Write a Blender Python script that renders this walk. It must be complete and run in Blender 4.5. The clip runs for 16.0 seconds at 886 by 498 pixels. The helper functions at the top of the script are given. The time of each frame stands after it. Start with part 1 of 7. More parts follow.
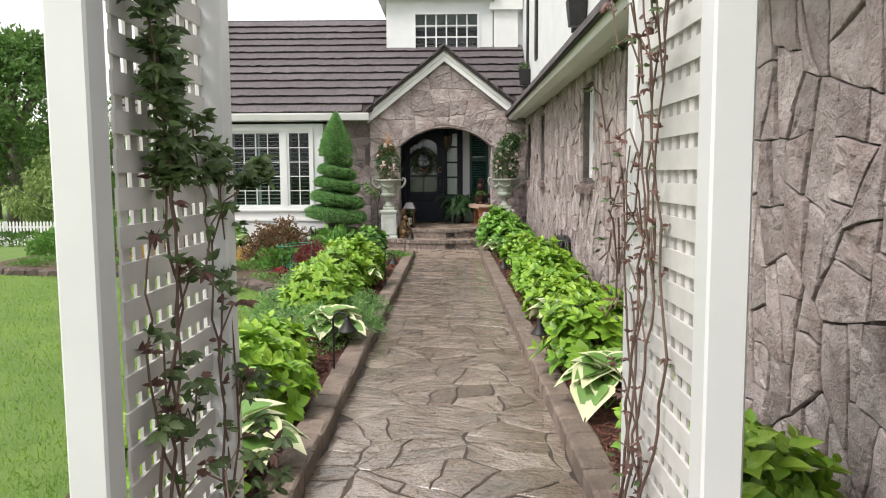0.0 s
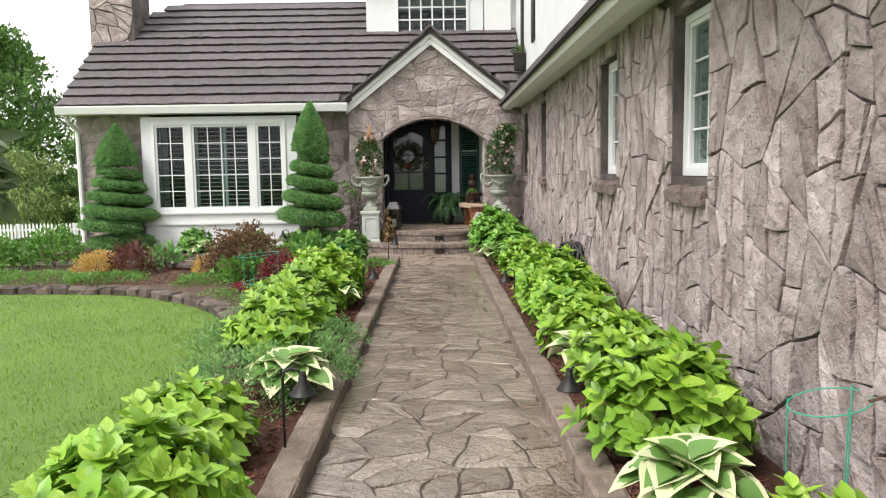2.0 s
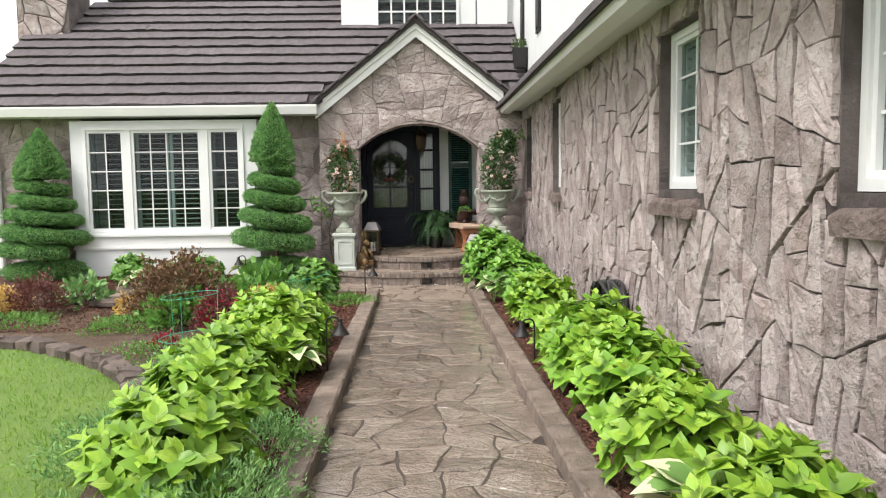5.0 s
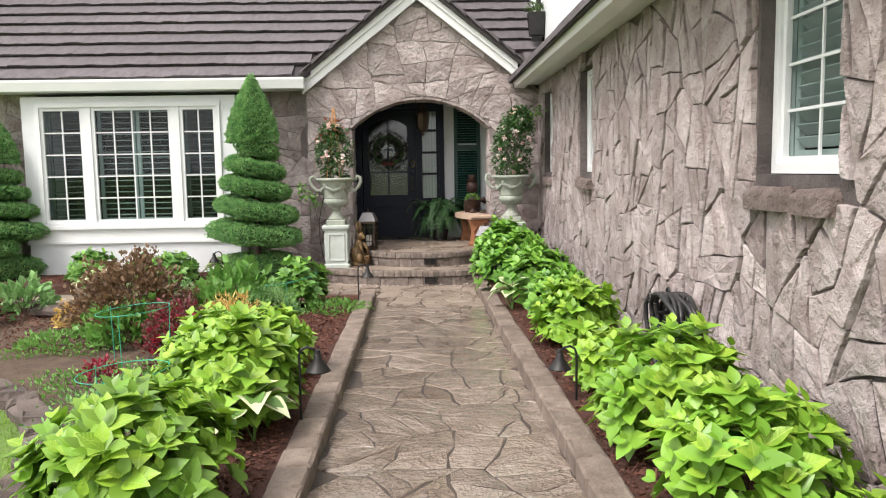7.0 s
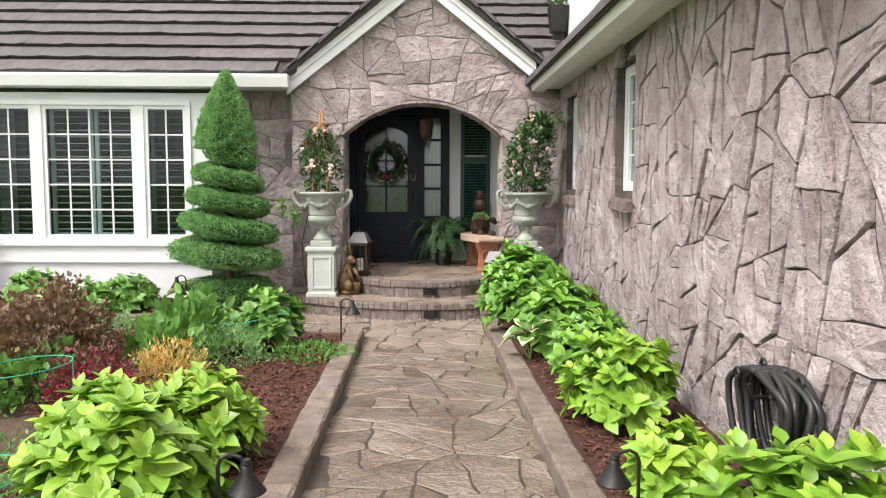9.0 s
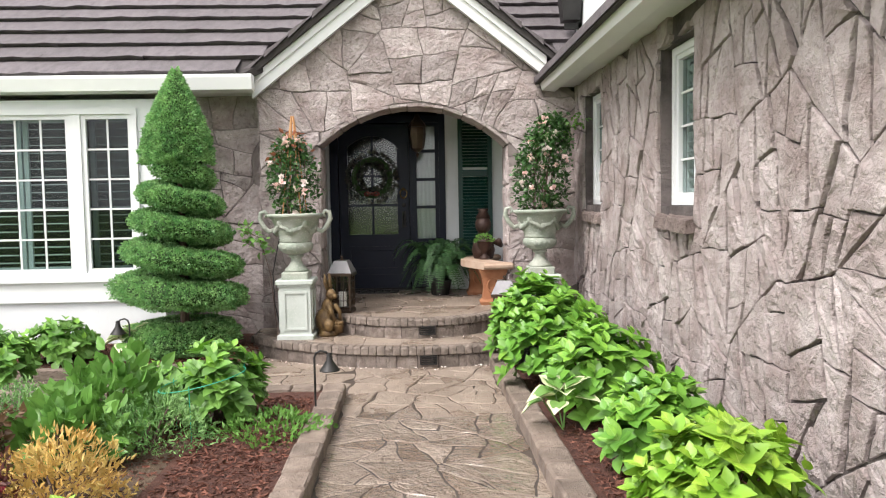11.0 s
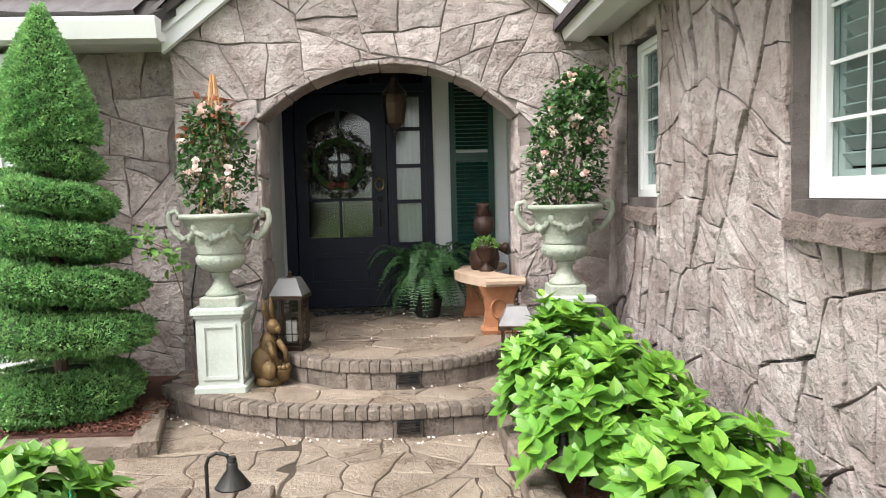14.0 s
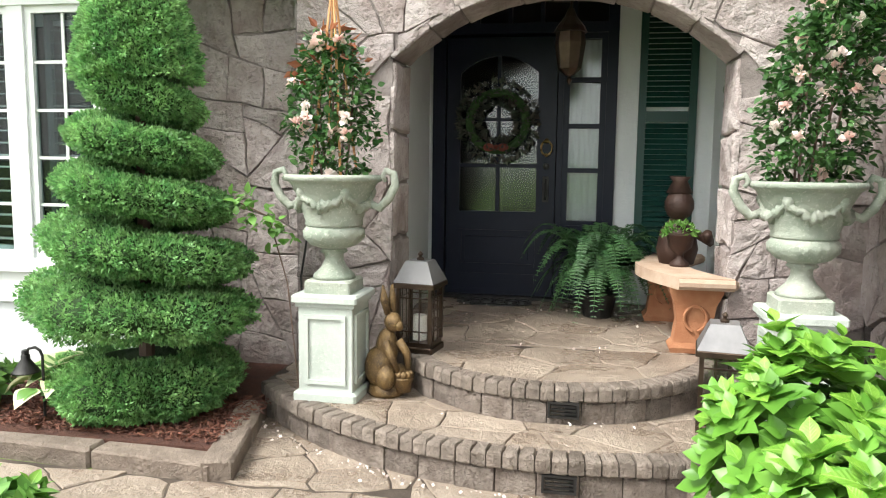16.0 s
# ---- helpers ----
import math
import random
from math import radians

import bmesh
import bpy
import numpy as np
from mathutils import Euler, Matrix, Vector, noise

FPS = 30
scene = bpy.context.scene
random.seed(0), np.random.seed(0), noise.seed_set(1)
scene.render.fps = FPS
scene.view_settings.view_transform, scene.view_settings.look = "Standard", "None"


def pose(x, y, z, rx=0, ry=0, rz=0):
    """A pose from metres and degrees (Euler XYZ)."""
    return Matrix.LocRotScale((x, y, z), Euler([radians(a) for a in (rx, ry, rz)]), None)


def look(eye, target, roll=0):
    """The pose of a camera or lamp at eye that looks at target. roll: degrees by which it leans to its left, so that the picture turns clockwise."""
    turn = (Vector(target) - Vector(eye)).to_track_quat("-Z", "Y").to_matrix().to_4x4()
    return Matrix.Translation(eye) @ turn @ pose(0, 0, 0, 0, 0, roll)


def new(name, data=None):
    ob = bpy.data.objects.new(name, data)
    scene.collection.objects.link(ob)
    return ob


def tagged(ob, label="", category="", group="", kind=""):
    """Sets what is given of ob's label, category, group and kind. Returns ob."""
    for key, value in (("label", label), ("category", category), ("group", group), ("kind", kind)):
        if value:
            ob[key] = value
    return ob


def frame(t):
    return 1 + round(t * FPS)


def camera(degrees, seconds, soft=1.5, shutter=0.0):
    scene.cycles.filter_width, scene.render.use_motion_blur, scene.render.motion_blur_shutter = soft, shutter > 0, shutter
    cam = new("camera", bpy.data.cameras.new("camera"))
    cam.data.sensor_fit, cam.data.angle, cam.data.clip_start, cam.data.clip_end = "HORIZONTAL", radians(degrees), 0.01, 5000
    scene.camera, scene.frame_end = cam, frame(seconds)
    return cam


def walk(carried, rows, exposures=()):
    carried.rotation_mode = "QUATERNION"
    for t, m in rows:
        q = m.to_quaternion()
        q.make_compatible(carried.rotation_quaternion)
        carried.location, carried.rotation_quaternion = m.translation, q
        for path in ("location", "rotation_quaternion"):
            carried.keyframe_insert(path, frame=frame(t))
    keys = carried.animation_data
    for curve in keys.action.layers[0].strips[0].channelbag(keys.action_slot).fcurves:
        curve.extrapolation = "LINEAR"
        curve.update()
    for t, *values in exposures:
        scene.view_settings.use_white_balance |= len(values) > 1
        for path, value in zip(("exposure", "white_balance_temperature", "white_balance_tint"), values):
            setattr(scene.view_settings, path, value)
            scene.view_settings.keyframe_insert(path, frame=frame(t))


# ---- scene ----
cam = camera(61.3, 16.0, 1.1)
METRES, EYE, TILT, LEAN, TURN = 11.4, 1.457, 0.0, 0.0, 0.8
ROWS = [
    (0.0, 0.0, 0.0, 0.0, -0.03, -5.67, 0.33),
    (0.5, -0.0014, 0.0351, -0.0006, -0.36, -5.85, 0.81),
    (1.0, -0.0023, 0.0693, 0.0, -0.32, -6.09, 0.74),
    (1.5, -0.0048, 0.1029, 0.001, -0.93, -6.26, 1.39),
    (2.0, -0.003, 0.134, 0.0011, -1.14, -6.02, 0.83),
    (2.5, -0.003, 0.165, 0.0002, -0.92, -5.61, 0.5),
    (3.0, -0.0042, 0.1972, 0.0008, -1.44, -5.67, 1.02),
    (3.5, -0.0027, 0.2313, 0.0007, -1.54, -5.98, 0.35),
    (4.0, -0.0047, 0.2628, 0.0, -1.88, -5.78, 0.93),
    (4.5, -0.0065, 0.2929, -0.0, -2.51, -4.84, 0.73),
    (7.0, -0.008, 0.4504, -0.0005, -2.5, -6.01, 0.9),
    (7.5, -0.0063, 0.4825, -0.0016, -2.68, -6.45, 0.23),
    (8.0, -0.0042, 0.5128, -0.0023, -2.92, -6.55, 0.31),
    (8.5, -0.0043, 0.5447, -0.0004, -3.03, -5.51, 0.92),
    (9.0, -0.0017, 0.5764, -0.0002, -2.09, -4.9, -0.21),
    (11.5, -0.0025, 0.731, -0.0001, -2.95, -3.49, 1.11),
    (12.0, -0.0013, 0.7603, 0.0008, -3.18, -3.52, 1.0),
    (12.5, -0.0002, 0.7927, 0.0013, -3.94, -3.62, 1.64),
    (13.0, 0.0045, 0.8247, 0.0001, -3.88, -3.58, 1.02),
    (13.5, 0.0096, 0.8535, -0.0001, -3.47, -3.81, 0.94),
    (14.0, 0.0104, 0.8845, 0.0006, -3.4, -4.22, 1.44),
    (14.5, 0.0147, 0.9149, 0.0003, -1.33, -4.5, 0.25),
    (15.0, 0.016, 0.9433, -0.0015, 1.27, -5.16, -0.01),
    (15.5, 0.0133, 0.9705, -0.0023, 4.93, -5.94, 0.12),
    (16.0, 0.0151, 0.9977, -0.0026, 10.04, -6.39, -0.72),
]
walk(cam, [(t, pose(0, 0, EYE, TILT, LEAN, TURN) @ pose(METRES * x, METRES * y, METRES * z, 90 + pitch, roll, yaw)) for t, x, y, z, yaw, pitch, roll in ROWS],
     [(0, 0.38, 6500, 11), (2.5, 0.55, 6500, 10), (5, 0.63, 6500, 10), (8, 0.83, 6500, 12), (12, 1.03, 6400, 11), (14.5, 1.22, 6400, 6), (16, 1.38, 6400, 4)])

# ---- world and sun: bright overcast ----
world = bpy.data.worlds.new("overcast_sky")
scene.world = world
world.use_nodes = True
wn, wl = world.node_tree.nodes, world.node_tree.links
sky = wn.new("ShaderNodeTexSky")
sky.sky_type, sky.sun_disc = "NISHITA", False
sky.sun_elevation, sky.sun_rotation = radians(54), radians(228)
sky.air_density, sky.dust_density, sky.ozone_density = 1.0, 6.0, 1.0
cloud = wn.new("ShaderNodeMix")
cloud.data_type = "RGBA"
cloud.inputs[0].default_value = 0.8
cloud.inputs[7].default_value = (10.2, 10.1, 10.0, 1)
wl.new(sky.outputs[0], cloud.inputs[6])
wl.new(cloud.outputs[2], wn["Background"].inputs[0])
wn["Background"].inputs[1].default_value = 0.13
sun = new("sun", bpy.data.lights.new("sun", "SUN"))
sun.data.energy, sun.data.angle, sun.data.color = 2.3, radians(20), (1.0, 0.97, 0.92)
sun.matrix_world = look((-10, -4.5, 17), (0, 4, 0))


# ---- materials ----
def mat(name, c1, c2, rough=0.7, big=2.0, fine=40.0, bump=0.3, relief=0.01, metal=0.0, c3=None, stretch=(1, 1, 1), piece=0.0, spec=0.5, gloss=0.15, leafy=0.0, island=0.0, ridge=0.0):
    """A surface with patches of c1 and c2, specks of c3, fine grain and relief."""
    m = bpy.data.materials.new(name)
    m.use_nodes = True
    n, k = m.node_tree.nodes, m.node_tree.links
    bs = n["Principled BSDF"]
    tc, info, add = n.new("ShaderNodeTexCoord"), n.new("ShaderNodeObjectInfo"), n.new("ShaderNodeVectorMath")
    add.operation = "MULTIPLY_ADD"
    add.inputs[1].default_value = (13, 17, 11)
    k.new(info.outputs["Random"], add.inputs[0])
    k.new(tc.outputs["Object"], add.inputs[2])
    mp = n.new("ShaderNodeMapping")
    mp.inputs["Scale"].default_value = stretch
    k.new(add.outputs[0], mp.inputs[0])

    def noise_tex(scale, detail, rough_=0.6):
        t = n.new("ShaderNodeTexNoise")
        t.inputs["Scale"].default_value, t.inputs["Detail"].default_value, t.inputs["Roughness"].default_value = scale, detail, rough_
        k.new(mp.outputs[0], t.inputs[0])
        return t.outputs[0]

    def ramp(src, lo, hi):
        r = n.new("ShaderNodeMapRange")
        r.inputs[1].default_value, r.inputs[2].default_value = lo, hi
        k.new(src, r.inputs[0])
        return r.outputs[0]

    def mix(f, a, b):
        x = n.new("ShaderNodeMix")
        x.data_type = "RGBA"
        for sock, v in ((0, f), (6, a), (7, b)):
            if isinstance(v, tuple):
                x.inputs[sock].default_value = (*v, 1)
            elif isinstance(v, float):
                x.inputs[sock].default_value = v
            else:
                k.new(v, x.inputs[sock])
        return x.outputs[2]

    nb, nf = noise_tex(big, 4), noise_tex(fine, 5, 0.7)
    col = mix(ramp(nb, 0.35, 0.65), c1, c2)
    if c3:
        col = mix(ramp(nf, 0.55, 0.75), col, c3)
    hs = n.new("ShaderNodeHueSaturation")
    k.new(col, hs.inputs["Color"])
    val = n.new("ShaderNodeMath")
    val.operation = "MULTIPLY_ADD"
    k.new(info.outputs["Random"], val.inputs[0])
    val.inputs[1].default_value, val.inputs[2].default_value = piece, 1.0 - piece / 2
    last = val.outputs[0]
    if island:
        geo, v2 = n.new("ShaderNodeNewGeometry"), n.new("ShaderNodeMath")
        v2.operation = "MULTIPLY_ADD"
        k.new(geo.outputs["Random Per Island"], v2.inputs[0])
        v2.inputs[1].default_value = island
        k.new(last, v2.inputs[2])
        v3 = n.new("ShaderNodeMath")
        v3.operation = "SUBTRACT"
        k.new(v2.outputs[0], v3.inputs[0])
        v3.inputs[1].default_value = island / 2
        last = v3.outputs[0]
    k.new(last, hs.inputs["Value"])
    k.new(hs.outputs[0], bs.inputs["Base Color"])
    rr = n.new("ShaderNodeMapRange")
    rr.inputs[3].default_value, rr.inputs[4].default_value = max(0.03, rough - gloss), min(1, rough + gloss)
    k.new(nb, rr.inputs[0])
    k.new(rr.outputs[0], bs.inputs["Roughness"])
    bs.inputs["Metallic"].default_value, bs.inputs["Specular IOR Level"].default_value = metal, spec
    if bump:
        b = n.new("ShaderNodeBump")
        b.inputs["Strength"].default_value, b.inputs["Distance"].default_value = bump, relief
        h = n.new("ShaderNodeMath")
        h.operation = "MULTIPLY_ADD"
        k.new(noise_tex(fine / 5, 6, 0.65), h.inputs[0])
        h.inputs[1].default_value = 2.5
        k.new(nf, h.inputs[2])
        out = h.outputs[0]
        if ridge:
            w = n.new("ShaderNodeTexWave")
            w.bands_direction = "Y"
            for key, v in (("Scale", ridge), ("Distortion", 22.0), ("Detail", 5.0), ("Detail Scale", 1.6), ("Detail Roughness", 0.65)):
                w.inputs[key].default_value = v
            k.new(mp.outputs[0], w.inputs[0])
            h2 = n.new("ShaderNodeMath")
            h2.operation = "MULTIPLY_ADD"
            k.new(w.outputs["Fac"], h2.inputs[0])
            h2.inputs[1].default_value = 0.75
            k.new(out, h2.inputs[2])
            out = h2.outputs[0]
        k.new(out, b.inputs["Height"])
        k.new(b.outputs[0], bs.inputs["Normal"])
    if leafy:
        tr, ms = n.new("ShaderNodeBsdfTranslucent"), n.new("ShaderNodeMixShader")
        k.new(hs.outputs[0], tr.inputs[0])
        ms.inputs[0].default_value = leafy
        k.new(bs.outputs[0], ms.inputs[1])
        k.new(tr.outputs[0], ms.inputs[2])
        k.new(ms.outputs[0], n["Material Output"].inputs[0])
    return m


def glass_mat(name, tint, rough=0.02, ior=1.6):
    """Window glass over a dark room: mostly see-through, with a clear reflection."""
    m = bpy.data.materials.new(name)
    m.use_nodes = True
    n, k = m.node_tree.nodes, m.node_tree.links
    tr, gl, lw, power, sheen, ms = (n.new("ShaderNode" + x) for x in ("BsdfTransparent", "BsdfGlossy", "LayerWeight", "Math", "Math", "MixShader"))
    tr.inputs[0].default_value = (*tint, 1)
    gl.inputs["Roughness"].default_value = rough
    power.operation, sheen.operation = "POWER", "MULTIPLY_ADD"
    power.inputs[1].default_value = 5.0
    sheen.inputs[1].default_value, sheen.inputs[2].default_value = 0.55, ((ior - 1) / (ior + 1)) ** 2
    k.new(lw.outputs["Facing"], power.inputs[0])
    k.new(power.outputs[0], sheen.inputs[0])
    k.new(sheen.outputs[0], ms.inputs[0])
    k.new(tr.outputs[0], ms.inputs[1])
    k.new(gl.outputs[0], ms.inputs[2])
    k.new(ms.outputs[0], n["Material Output"].inputs[0])
    return m


# c3 paints both the stone's own mottling and the shade in its pits
STONE = mat("wall_stone", (0.27, 0.213, 0.202), (0.47, 0.41, 0.4), 0.9, 3.4, 20, 0.9, 0.034, c3=(0.19, 0.147, 0.14), piece=0.42)
MORTAR = mat("wall_mortar", (0.05, 0.04, 0.038), (0.15, 0.125, 0.12), 0.9, 3, 60, 0.8, 0.02)
FLAG = mat("path_stone", (0.285, 0.205, 0.152), (0.55, 0.445, 0.365), 0.2, 1.7, 50, 1.0, 0.036, c3=(0.2, 0.147, 0.115), piece=0.24, gloss=0.14, ridge=2.6, spec=1.0)
for key, v in (("Coat Weight", 1.0), ("Coat Roughness", 0.16)):
    FLAG.node_tree.nodes["Principled BSDF"].inputs[key].default_value = v
FLAG_SMOOTH = mat("porch_stone", (0.205, 0.152, 0.116), (0.37, 0.298, 0.242), 0.3, 2.1, 45, 0.8, 0.02, c3=(0.135, 0.102, 0.08), piece=0.16, gloss=0.2, spec=0.7)
PALE_MORTAR = mat("pale_mortar", (0.2, 0.165, 0.155), (0.28, 0.24, 0.23), 0.9, 5, 60, 0.6, 0.015)
FLAG_GAP = mat("path_joint", (0.035, 0.025, 0.019), (0.075, 0.055, 0.042), 0.7, 6, 60, 0.5)
KERB = mat("kerb_block", (0.16, 0.12, 0.096), (0.26, 0.205, 0.168), 0.75, 8, 50, 0.8, 0.02, c3=(0.12, 0.09, 0.075), piece=0.35)
RISER = mat("riser_stone", (0.17, 0.13, 0.11), (0.34, 0.28, 0.245), 0.85, 9, 70, 1.0, 0.03, c3=(0.13, 0.1, 0.085), piece=0.4)
CAP = mat("step_cap", (0.15, 0.117, 0.096), (0.27, 0.22, 0.188), 0.6, 9, 70, 0.9, 0.018, c3=(0.1, 0.077, 0.063), piece=0.35)
ROOF = mat("roof_shake", (0.083, 0.07, 0.075), (0.13, 0.113, 0.12), 0.75, 6, 90, 0.6, 0.01, piece=0.25, stretch=(3, 1, 1))
ROOF_DARK = mat("roof_underlay", (0.03, 0.025, 0.025), (0.045, 0.038, 0.036), 0.85, 8, 60, 0.4)
WHITE = mat("white_paint", (0.74, 0.74, 0.735), (0.68, 0.685, 0.685), 0.45, 1.5, 30, 0.12, 0.004, gloss=0.1)
RENDERW = mat("white_render", (0.7, 0.71, 0.72), (0.64, 0.655, 0.67), 0.7, 1.8, 60, 0.35, 0.008)
VINYL = mat("white_vinyl", (0.72, 0.725, 0.73), (0.66, 0.67, 0.675), 0.35, 2, 25, 0.05, 0.002, gloss=0.08)
LATTICE = mat("lattice_vinyl", (0.66, 0.645, 0.63), (0.56, 0.545, 0.53), 0.5, 5, 40, 0.1, 0.003, piece=0.1)
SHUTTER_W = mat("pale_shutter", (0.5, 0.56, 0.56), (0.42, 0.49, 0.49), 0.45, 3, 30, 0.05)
# pale_shutter again, darkened: the side lights' shade is put into the colour
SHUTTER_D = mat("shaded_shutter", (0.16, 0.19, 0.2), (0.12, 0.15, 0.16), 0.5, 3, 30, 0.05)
# near-black walls: the dimness of unlit rooms is put into the colour
DARKROOM = mat("painted_room_shade", (0.03, 0.032, 0.035), (0.045, 0.045, 0.05), 0.9, 2, 20, 0.0)
NAVY = mat("door_paint", (0.007, 0.009, 0.02), (0.01, 0.0135, 0.027), 0.4, 3, 40, 0.06, 0.003, gloss=0.08, spec=0.2)
GREENP = mat("green_shutter", (0.002, 0.035, 0.028), (0.004, 0.048, 0.037), 0.45, 3, 40, 0.08, 0.003)
BLACK = mat("black_metal", (0.015, 0.014, 0.014), (0.03, 0.028, 0.027), 0.5, 9, 80, 0.2, 0.003, metal=0.4)
RUBBER = mat("black_hose", (0.016, 0.016, 0.017), (0.03, 0.03, 0.031), 0.45, 6, 40, 0.1, 0.002)
BRONZE = mat("bronze_metal", (0.06, 0.04, 0.03), (0.1, 0.07, 0.05), 0.35, 8, 60, 0.2, 0.003, metal=0.8)
STEEL = mat("lantern_roof", (0.2, 0.19, 0.2), (0.28, 0.27, 0.275), 0.4, 6, 60, 0.2, 0.002, metal=0.5)
BRASS = mat("brass", (0.5, 0.35, 0.15), (0.38, 0.26, 0.11), 0.3, 12, 60, 0.1, 0.002, metal=1.0)
GOLD = mat("aged_gold", (0.2, 0.122, 0.048), (0.07, 0.042, 0.02), 0.5, 14, 90, 0.6, 0.008, c3=(0.38, 0.25, 0.1), metal=0.25)
URN = mat("mossy_cast_stone", (0.37, 0.385, 0.33), (0.26, 0.3, 0.245), 0.85, 5, 60, 0.6, 0.01, c3=(0.56, 0.55, 0.49))
PEDESTAL = mat("pale_cast_stone", (0.52, 0.55, 0.52), (0.42, 0.46, 0.42), 0.8, 4, 60, 0.35, 0.006, c3=(0.58, 0.59, 0.55))
TERRA = mat("terracotta", (0.29, 0.112, 0.05), (0.38, 0.175, 0.088), 0.8, 6, 60, 0.5, 0.008)
BENCHTOP = mat("peach_stone", (0.36, 0.24, 0.17), (0.47, 0.35, 0.27), 0.8, 5, 60, 0.4, 0.008)
COPPER = mat("rusty_copper", (0.035, 0.017, 0.013), (0.06, 0.03, 0.021), 0.6, 12, 60, 0.5, 0.008, metal=0.3)
WAX = mat("candle_wax", (0.85, 0.83, 0.78), (0.8, 0.78, 0.72), 0.5, 3, 20, 0.0)
MULCH = mat("bark_mulch", (0.085, 0.03, 0.02), (0.13, 0.05, 0.032), 0.9, 14, 120, 0.9, 0.03, c3=(0.05, 0.018, 0.012))
CHIP = mat("mulch_chip", (0.1, 0.034, 0.022), (0.16, 0.065, 0.042), 0.85, 20, 90, 0.4, island=0.9)
SOIL = mat("brown_soil", (0.085, 0.052, 0.034), (0.15, 0.1, 0.064), 0.95, 6, 80, 0.9, 0.03, c3=(0.08, 0.05, 0.03))
LAWN = mat("lawn_ground", (0.1, 0.18, 0.03), (0.145, 0.23, 0.04), 0.9, 1.2, 90, 0.7, 0.02)
GRASS = mat("grass_blades", (0.145, 0.285, 0.03), (0.225, 0.365, 0.045), 0.6, 0.8, 20, 0.0, leafy=0.35, island=0.5)
LIME = mat("hydrangea_leaf", (0.155, 0.325, 0.03), (0.26, 0.445, 0.048), 0.42, 3, 30, 0.15, 0.003, leafy=0.22, island=0.45, piece=0.3)
MIDLEAF = mat("mid_green_leaf", (0.105, 0.25, 0.045), (0.175, 0.34, 0.07), 0.45, 4, 30, 0.1, 0.003, leafy=0.3, island=0.5)
YEW = mat("clipped_conifer", (0.125, 0.3, 0.098), (0.28, 0.48, 0.175), 0.5, 9, 40, 0.0, leafy=0.38, island=0.8)
# near-black green: shade deep inside foliage, put into the colour
YEWCORE = mat("foliage_shade", (0.03, 0.07, 0.02), (0.045, 0.09, 0.028), 0.9, 8, 60, 0.6, 0.03)
TREELEAF = mat("tree_leaf", (0.075, 0.16, 0.035), (0.12, 0.22, 0.05), 0.55, 1, 20, 0.0, leafy=0.35, island=0.7)
PALETREE = mat("pale_tree_leaf", (0.2, 0.29, 0.08), (0.27, 0.36, 0.12), 0.55, 1, 20, 0.0, leafy=0.35, island=0.6)
CREAM = mat("cream_leaf_edge", (0.74, 0.76, 0.5), (0.66, 0.7, 0.42), 0.5, 6, 40, 0.1, 0.002, leafy=0.25)
HOSTAG = mat("hosta_green", (0.13, 0.27, 0.06), (0.19, 0.34, 0.09), 0.45, 6, 40, 0.1, 0.002, leafy=0.25)
BURG = mat("burgundy_leaf", (0.1, 0.03, 0.03), (0.17, 0.06, 0.045), 0.55, 6, 40, 0.0, leafy=0.25, island=0.7)
BROWNLEAF = mat("bronze_leaf", (0.13, 0.075, 0.04), (0.2, 0.12, 0.065), 0.55, 5, 40, 0.0, leafy=0.25, island=0.8)
REDLEAF = mat("crimson_leaf", (0.36, 0.02, 0.05), (0.2, 0.02, 0.035), 0.5, 6, 40, 0.0, leafy=0.25, island=0.6)
GOLDLEAF = mat("golden_leaf", (0.55, 0.33, 0.09), (0.58, 0.45, 0.15), 0.5, 6, 40, 0.0, leafy=0.3, island=0.5)
BLUELEAF = mat("blue_green_leaf", (0.13, 0.28, 0.085), (0.22, 0.38, 0.13), 0.6, 6, 40, 0.0, leafy=0.25, island=0.6)
VINELEAF = mat("vine_leaf", (0.065, 0.11, 0.035), (0.11, 0.165, 0.055), 0.5, 6, 40, 0.0, leafy=0.25, island=0.8)
VINERED = mat("vine_red_leaf", (0.11, 0.05, 0.042), (0.16, 0.085, 0.065), 0.5, 6, 40, 0.0, leafy=0.25, island=0.8)
STEM = mat("woody_stem", (0.11, 0.07, 0.055), (0.17, 0.11, 0.085), 0.8, 12, 60, 0.3, 0.004)
BARK = mat("tree_bark", (0.12, 0.1, 0.085), (0.19, 0.16, 0.13), 0.9, 4, 30, 0.8, 0.03)
FERN = mat("fern_leaf", (0.035, 0.1, 0.035), (0.075, 0.165, 0.055), 0.5, 6, 40, 0.0, leafy=0.25, island=0.5)
PINK = mat("pink_petal", (0.82, 0.55, 0.52), (0.85, 0.72, 0.68), 0.5, 20, 40, 0.0, leafy=0.2, island=0.3)
PALEPINK = mat("white_petal", (0.86, 0.8, 0.76), (0.85, 0.72, 0.7), 0.5, 20, 40, 0.0, leafy=0.2, island=0.15)
WIRE = mat("green_wire", (0.03, 0.33, 0.22), (0.04, 0.4, 0.26), 0.4, 6, 40, 0.0)
EDGING = mat("edging_stone", (0.075, 0.055, 0.047), (0.13, 0.1, 0.086), 0.85, 5, 60, 0.7, 0.015, piece=0.4)
BAMBOO = mat("cane", (0.5, 0.24, 0.1), (0.58, 0.32, 0.15), 0.6, 8, 50, 0.1)


